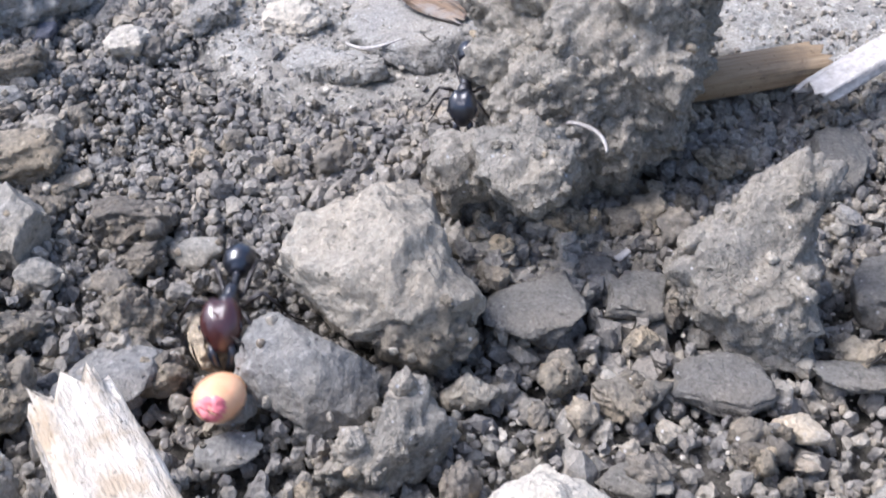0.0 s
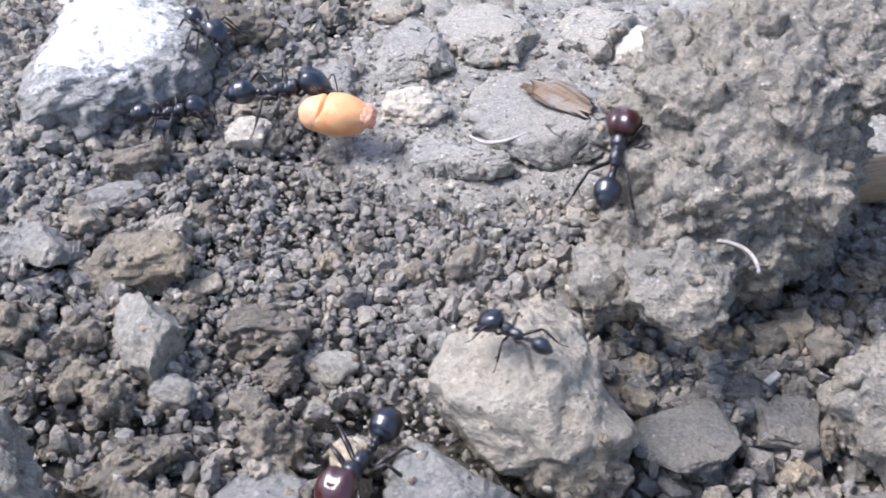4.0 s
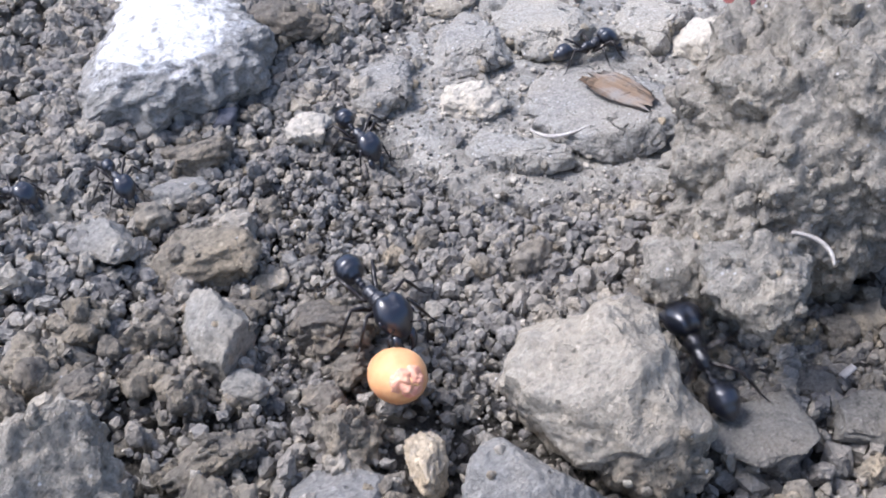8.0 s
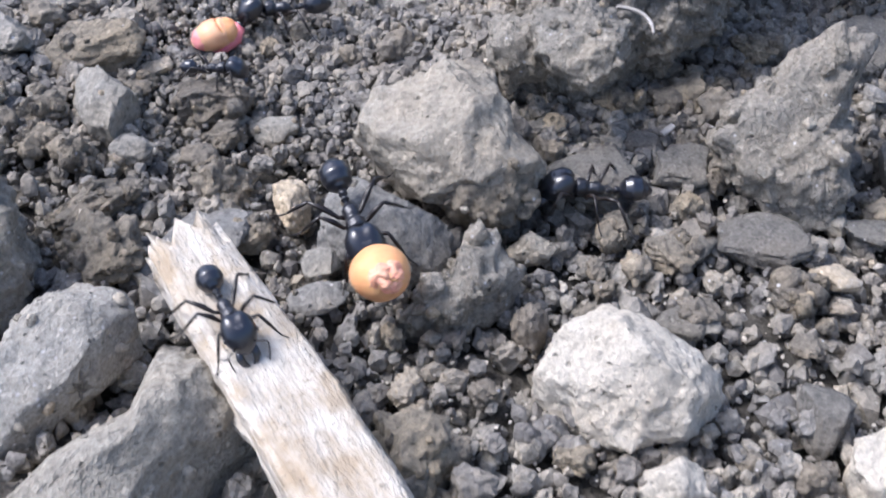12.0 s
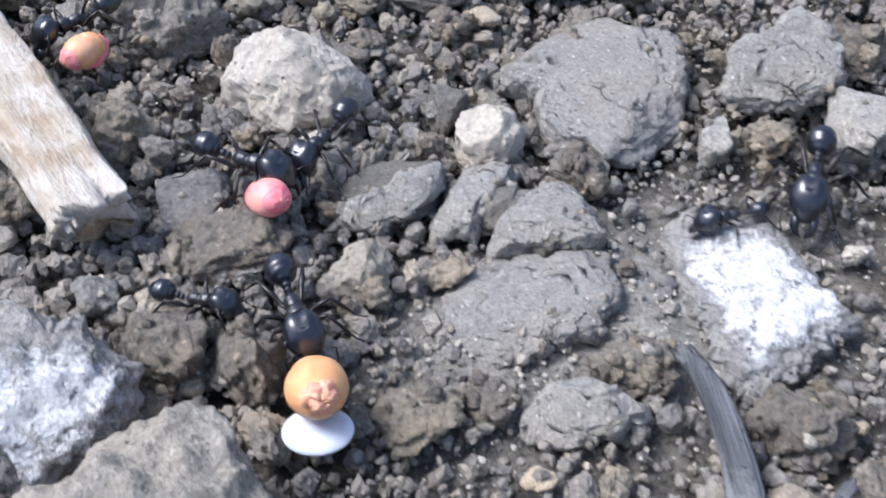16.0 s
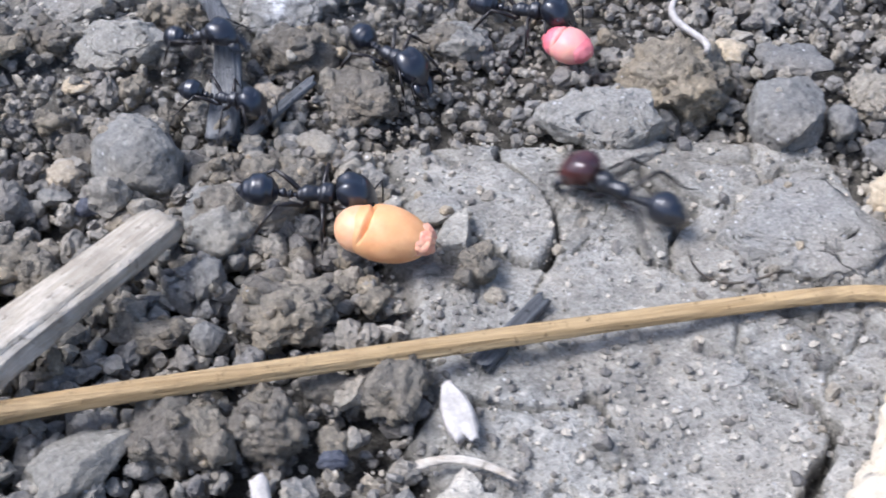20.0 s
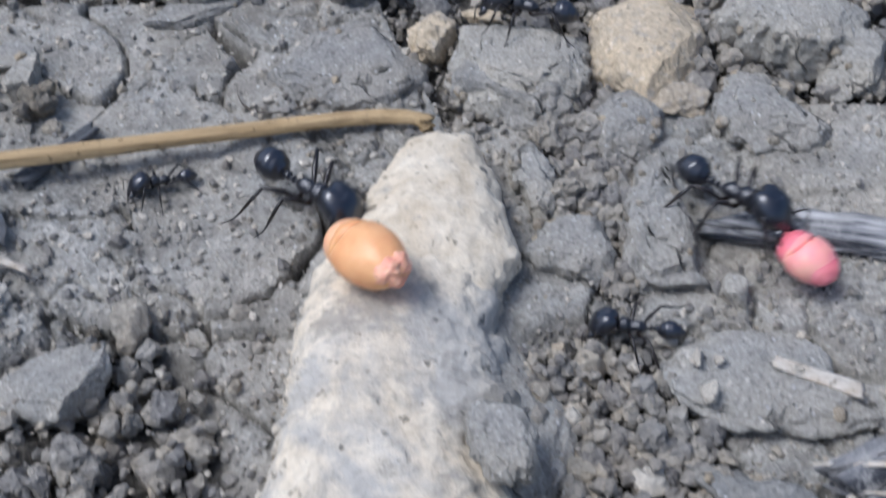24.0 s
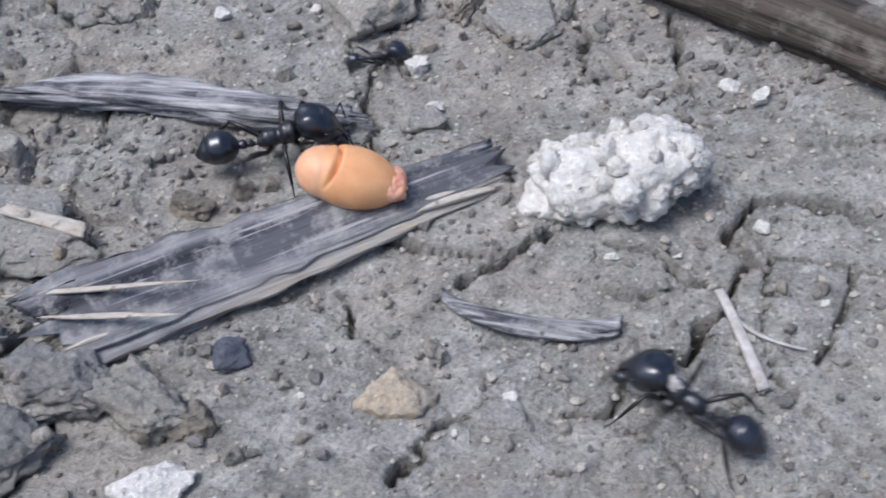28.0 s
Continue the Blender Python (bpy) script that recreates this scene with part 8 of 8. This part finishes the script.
    ant_walk("black", 0.9, "shiny black harvester ant carrying a pink seed", (
        (0.00, -60.0, 200.0, 23.3, 9, 0), (12.50, -40.0, 150.0, 15.6, -64, 0), (13.60, -19.0, 76.0, 11.2, -72, 0), (14.60, -12.0, 54.4, 12.2, -76, 0),
        (15.50, -6.1, 31.1, 6.8, -23, 0), (16.00, -0.8, 30.3, 6.6, -28, 9), (16.30, 2.0, 24.1, 6.6, -45, 14), (16.70, 7.2, 19.6, 5.3, -30, -3),
        (17.00, 10.9, 15.4, 3.8, -46, 13), (17.50, 15.2, 13.7, 3.1, -79, 2), (17.70, 16.6, 15.2, 3.1, -23, 1), (17.90, 18.0, 16.7, 3.1, 33, -0),
        (18.00, 18.7, 15.5, 3.2, 44, -1), (18.30, 21.9, 17.7, 2.9, 40, 0), (18.70, 32.0, 19.5, 2.0, 26, -5), (19.50, 48.1, 11.2, 0.7, -29, -9),
        (20.00, 55.9, 7.4, -0.2, -23, 2), (20.30, 59.1, 7.4, -0.4, -34, -2), (20.70, 56.8, 7.7, -0.4, -28, 4), (21.00, 59.5, 6.2, -0.0, -20, -2),
        (21.50, 66.4, -7.8, 0.5, -70, 21), (23.50, 86.1, -29.5, -0.1, -36, 1), (23.80, 89.6, -34.6, -0.1, -44, -14), (24.00, 96.3, -39.7, 0.4, -57, -7),
        (24.40, 102.3, -43.6, 0.9, -19, -3), (24.70, 110.2, -45.1, 1.4, -31, -1), (25.00, 113.5, -49.4, 1.6, -28, -2), (26.00, 150.0, -44.0, 5.1, 3, 0),
        (28.00, 185.0, -42.0, 8.4, 3, 0),
    ), "pink", (
        (0.00, -60.0, 200.0, 24.6, 9, 3), (12.50, -40.0, 150.0, 17.0, -64, -32), (13.60, -17.5, 71.4, 12.5, -72, -34), (14.60, -10.8, 49.7, 13.6, -76, -34), (15.50, -1.1, 29.0, 8.0, -23, -2),
        (16.00, 1.4, 26.0, 8.0, -46, -20), (16.30, 5.1, 19.3, 7.6, -51, -23), (16.70, 12.1, 15.2, 6.6, -36, -7), (17.00, 14.5, 8.7, 5.4, -53, -19), (17.50, 16.0, 5.8, 4.6, -81, -34),
        (17.70, 19.2, 10.3, 4.5, -35, -4), (17.90, 22.4, 14.7, 4.4, 12, 8), (18.00, 23.8, 17.0, 4.4, 30, 8), (18.30, 26.2, 18.9, 4.0, 26, 8), (18.70, 37.0, 19.1, 3.3, 10, 8),
        (19.50, 52.1, 8.4, 2.3, -32, 4), (20.00, 59.1, 2.4, 1.4, -39, 2), (20.30, 63.6, 4.0, 1.0, -36, 4), (20.70, 60.6, 4.5, 1.0, -34, 3), (21.00, 63.1, 3.1, 1.3, -32, 5),
        (21.50, 68.5, -15.1, 1.5, -72, -21), (23.50, 88.8, -34.5, 1.6, -48, 4), (23.80, 92.4, -38.5, 1.9, -50, 5), (24.00, 99.3, -46.0, 2.0, -60, 4), (24.40, 106.3, -47.3, 2.2, -31, 8),
        (24.70, 113.0, -48.3, 2.7, -42, 8), (25.00, 116.7, -52.7, 2.9, -38, 8), (26.00, 154.9, -43.7, 6.4, 3, 8), (28.00, 189.9, -41.7, 9.7, 3, 8),
    ))
    ant_walk("black", 0.75, "shiny black harvester ant", (
        (0.00, 70.0, 45.0, 1.6, 175, 0), (15.00, 38.0, 48.0, 3.2, 145, 0), (16.00, 23.6, 58.3, 5.1, 202, -22), (16.50, 11.9, 42.8, 5.2, 147, 2),
        (16.75, 5.5, 36.2, 5.5, 77, 6), (17.00, -0.9, 29.6, 5.9, 7, 10), (17.50, -4.4, 25.6, 6.7, 1, -2), (18.00, 3.4, 18.6, 5.5, -9, 1),
        (18.17, 4.6, 19.2, 5.5, 46, 2), (18.33, 5.7, 19.8, 5.4, 102, 4), (18.50, 6.9, 20.3, 5.3, 157, 5), (20.00, -20.0, 50.0, 9.6, 158, 0),
        (28.00, -70.0, 70.0, 19.6, 158, 0),
    ))
    ant_walk("black", 0.65, "small shiny black harvester ant", (
        (0.00, 90.0, 50.0, 2.9, -147, 0), (14.50, 62.0, 32.0, 1.8, -158, 0), (15.50, 39.8, 23.2, 2.0, -198, -14), (16.00, 36.1, 24.1, 1.9, -167, -2),
        (16.30, 29.6, 25.7, 2.1, -195, -1), (16.70, 16.2, 20.5, 2.9, -183, 2), (17.00, 14.6, 18.0, 3.6, -196, 2), (17.50, 9.8, 19.2, 4.7, -204, -18),
        (18.00, 8.9, 24.6, 4.5, -226, -12), (19.50, -5.0, 60.0, 16.7, -200, 0), (28.00, -60.0, 80.0, 20.7, -200, 0),
    ))
    ant_walk("black", 0.7, "small shiny black harvester ant", (
        (0.00, -75.0, 30.0, 20.8, -15, 0), (14.00, -30.0, 18.0, 10.8, 10, 0), (15.50, -11.3, 21.8, 8.1, -29, 22), (16.00, -3.1, 16.2, 6.5, -21, 3),
        (16.50, 1.3, 16.2, 6.0, -46, 5), (17.00, 3.2, 11.2, 6.4, -32, 21), (17.50, 5.6, 5.5, 6.0, -36, 2), (18.00, 8.3, 4.6, 4.6, -51, 20),
        (18.50, 9.2, -0.1, 3.7, -37, 1), (19.00, 15.3, -5.9, 3.6, -25, 11), (19.25, 16.6, -7.7, 3.4, -87, 7), (19.50, 17.9, -9.5, 3.3, -148, 3),
        (19.75, 24.7, -6.4, 3.1, -85, 4), (20.00, 31.5, -3.3, 2.9, -21, 6), (20.25, 32.6, -0.5, 2.9, 52, -6), (20.50, 33.7, 2.3, 2.9, 125, -18),
        (21.00, 25.2, 8.3, 3.2, 130, -12), (22.50, 0.0, 30.0, 6.0, 169, 0), (28.00, -50.0, 40.0, 14.7, 169, 0),
    ))
    ant_walk("black", 1, "shiny black harvester ant", (
        (0.00, 75.0, 10.0, 1.0, 169, 0), (14.50, 55.0, 14.0, 0.1, 137, 0), (15.00, 48.2, 20.3, 0.5, 188, -1), (15.50, 41.3, 26.5, 0.9, 240, -2),
        (16.00, 43.2, 27.5, 1.7, 247, 2), (16.30, 43.2, 35.5, 3.8, 249, 20), (16.70, 43.3, 39.8, 6.9, 243, 22), (17.30, 45.5, 49.9, 6.0, 188, 15),
        (17.90, 47.8, 59.9, 5.2, 134, 7), (18.50, 50.0, 70.0, 4.4, 79, 0), (28.00, 60.0, 120.0, 13.1, 79, 0),
    ))
    ant_walk("black", 0.9, "shiny black harvester ant", (
        (0.00, 105.0, 30.0, 2.0, -147, 0), (17.50, 68.0, 6.0, 0.3, -106, 0), (18.00, 65.9, -1.0, 1.2, -158, -10), (18.50, 63.9, -8.0, 2.1, -210, -20),
        (18.70, 60.2, -7.0, 2.2, -199, -0), (19.00, 55.8, -5.2, 1.6, -192, 18), (19.50, 48.5, -3.2, 0.8, -164, -3), (19.75, 46.4, -0.4, 0.7, -109, -2),
        (20.00, 44.4, 2.4, 0.6, -54, -1), (20.30, 47.4, -1.1, 0.5, -36, 5), (20.43, 47.9, -4.6, 0.3, -90, 3), (20.57, 48.5, -8.0, 0.2, -144, 1),
        (20.70, 49.1, -11.5, 0.1, -198, -1), (21.00, 50.7, -8.0, -0.2, -204, -1), (21.50, 51.4, -3.2, 0.1, -229, -2), (22.00, 51.8, 5.3, 0.8, -234, -13),
        (23.50, 20.0, 20.0, 3.3, -236, 0), (28.00, 0.0, 50.0, 6.7, -236, 0),
    ))
    ant_walk("black", 0.75, "shiny black harvester ant", (
        (0.00, 100.0, 10.0, 0.6, -155, 0), (17.50, 66.0, -6.0, 3.2, -141, 0), (18.30, 56.7, -13.6, -0.6, -207, -3), (18.70, 52.5, -10.6, -0.2, -219, 0),
        (19.00, 44.9, -7.1, 0.7, -236, -2), (19.50, 39.4, 0.2, 2.2, -222, 5), (19.67, 36.3, 1.3, 2.6, -278, -3), (19.83, 33.1, 2.5, 3.1, -334, -10),
        (20.00, 30.0, 3.7, 3.5, -391, -18), (20.10, 30.5, 3.7, 3.7, -450, -13), (20.20, 31.0, 3.8, 3.8, -509, -8), (20.30, 31.5, 3.8, 4.0, -568, -3),
        (20.70, 28.3, 10.0, 4.1, -584, 5), (22.50, 5.0, 30.0, 4.8, -574, 0), (28.00, -40.0, 60.0, 14.1, -574, 0),
    ))
    ant_walk("red", 1, "black harvester ant with a dark red head", (
        (0.00, 120.0, -10.0, 2.3, -159, 0), (18.60, 88.0, -22.0, 1.6, -181, 0), (19.50, 71.9, -21.3, -0.4, -220, -1), (19.90, 63.1, -16.1, -0.7, -215, -1),
        (20.00, 59.8, -14.7, -0.7, -221, 0), (20.30, 51.7, -10.9, -0.3, -200, -1), (20.70, 48.6, -11.5, 0.0, -207, -1), (21.00, 44.7, -9.6, 0.4, -208, 0),
        (21.50, 38.4, -13.6, 1.3, -169, -8), (22.00, 31.9, -15.6, 2.7, -183, -3), (23.50, 10.0, -12.0, 5.5, -187, 0), (28.00, -50.0, -5.0, 15.7, -187, 0),
    ))
    ant_walk("black", 0.9, "shiny black harvester ant", (
        (0.00, 125.0, -25.0, 2.4, 172, 0), (19.00, 90.0, -20.0, 1.5, 197, 0), (20.00, 82.8, -22.0, 1.2, 145, 4), (20.30, 78.3, -18.5, 0.8, 154, 7),
        (20.70, 70.3, -17.4, 0.0, 136, 1), (21.00, 66.1, -13.1, -0.5, 116, -2), (21.30, 61.4, -10.2, -0.5, 129, -17), (21.37, 59.6, -10.9, -0.5, 78, -10),
        (21.43, 57.8, -11.6, -0.5, 28, -4), (21.50, 56.1, -12.3, -0.4, -23, 3), (21.67, 54.0, -9.9, -0.3, 35, 1), (21.83, 51.9, -7.5, -0.2, 93, -1),
        (22.00, 49.9, -5.0, -0.2, 150, -4), (24.00, 20.0, 10.0, 1.9, 180, 0), (28.00, -30.0, 10.0, 11.4, 180, 0),
    ))
    ant_walk("black", 0.5, "small shiny black harvester ant", (
        (0.00, 140.0, -30.0, 5.2, 171, 0), (20.00, 100.0, -24.0, 1.4, 183, 0), (21.20, 78.4, -25.6, -0.5, 149, 2), (21.50, 74.4, -24.4, 0.1, 139, 7),
        (22.50, 61.1, -28.6, -0.3, 180, -1), (23.50, 55.4, -29.5, -0.6, 192, -1), (24.00, 58.0, -29.7, -0.6, 191, -3), (24.40, 60.9, -30.1, -0.7, 189, 2),
        (24.60, 63.0, -31.0, -0.4, 129, 2), (24.80, 65.0, -31.8, -0.0, 70, 2), (25.00, 67.1, -32.7, 0.3, 10, 2), (25.60, 72.5, -36.2, 2.9, 6, -11),
        (26.00, 79.6, -32.6, 2.7, 1, 22), (26.50, 85.9, -32.3, 0.8, -6, 15), (26.67, 89.0, -33.5, 0.5, 50, 5), (26.83, 92.1, -34.8, 0.2, 105, -5),
        (27.00, 95.3, -36.0, -0.1, 161, -16), (27.17, 98.7, -37.0, -0.0, 104, -11), (27.33, 102.2, -38.0, 0.1, 46, -7), (27.50, 105.7, -39.0, 0.2, -11, -3),
        (28.00, 120.8, -44.8, 0.8, -14, -10),
    ))
    ant_walk("black", 0.62, "small shiny black harvester ant", (
        (0.00, 150.0, -60.0, 8.5, -176, 0), (22.50, 118.0, -62.0, 2.3, -201, 0), (23.50, 86.7, -49.6, -0.1, -205, 11), (24.00, 87.3, -48.7, -0.2, -205, 12),
        (24.13, 91.1, -48.8, -0.2, -257, 6), (24.27, 94.8, -48.9, -0.2, -309, 1), (24.40, 98.6, -48.9, -0.2, -361, -4), (24.70, 104.2, -51.5, 0.0, -377, 1),
        (24.80, 105.2, -52.2, 0.3, -433, 1), (24.90, 106.2, -53.0, 0.5, -490, 0), (25.00, 107.2, -53.7, 0.8, -546, 0), (25.15, 108.6, -56.6, 1.6, -473, 1),
        (25.30, 110.1, -59.5, 2.3, -400, 1), (25.60, 113.8, -67.2, 1.6, -450, -2), (26.00, 120.3, -71.1, 1.9, -388, -8), (26.40, 126.0, -72.2, 2.7, -428, 4),
        (27.20, 168.0, -80.0, 7.6, -405, 0), (28.00, 178.0, -90.0, 8.1, -405, 0),
    ))
    ant_walk("black", 0.85, "shiny black harvester ant with a pale crumb on its back", (
        (0.00, 185.0, -100.0, 8.4, 141, 0), (26.60, 165.0, -84.0, 7.9, 177, 0), (27.40, 135.4, -82.5, 3.6, 146, 7), (27.70, 132.8, -81.7, 3.2, 136, 4),
        (28.00, 128.7, -79.2, 2.9, 128, -6),
    ), "husk")
    ant_walk("black", 0.75, "shiny black harvester ant", (
        (0.00, 160.0, -10.0, 8.7, -178, 0), (22.00, 112.0, -12.0, 2.1, -170, 0), (23.50, 87.8, -16.6, 1.3, -209, 2), (23.80, 84.7, -17.7, 1.5, -206, 1),
        (24.00, 87.1, -18.1, 1.5, -206, -1), (24.40, 82.9, -20.5, 1.3, -182, 4), (24.60, 83.6, -22.6, 1.1, -238, -0), (24.80, 84.4, -24.7, 0.8, -294, -5),
        (25.00, 85.1, -26.7, 0.6, -350, -9), (25.30, 78.0, -25.3, 0.1, -354, -13), (25.45, 79.4, -24.2, 0.5, -284, -0), (25.60, 80.9, -23.1, 0.9, -213, 13),
        (27.50, 50.0, 0.0, 0.0, -225, 0), (28.00, 45.0, 5.0, 1.2, -225, 0),
    ))
    ant_walk("black", 0.7, "small shiny black harvester ant", (
        (0.00, -45.0, 125.0, 18.5, -72, 0), (4.00, -38.0, 104.0, 20.3, -52, 0), (6.50, -25.1, 87.3, 12.7, -70, 1), (6.75, -23.8, 92.8, 12.9, -23, -3),
        (7.00, -22.5, 98.2, 13.1, 24, -8), (7.50, -12.9, 105.8, 12.9, 30, 0), (8.00, -7.7, 108.5, 12.7, 24, -0), (8.50, -3.2, 108.9, 12.7, 28, -11),
        (10.50, 25.0, 125.0, 13.5, 72, 0), (28.00, 40.0, 170.0, 14.4, 72, 0),
    ))


motions()
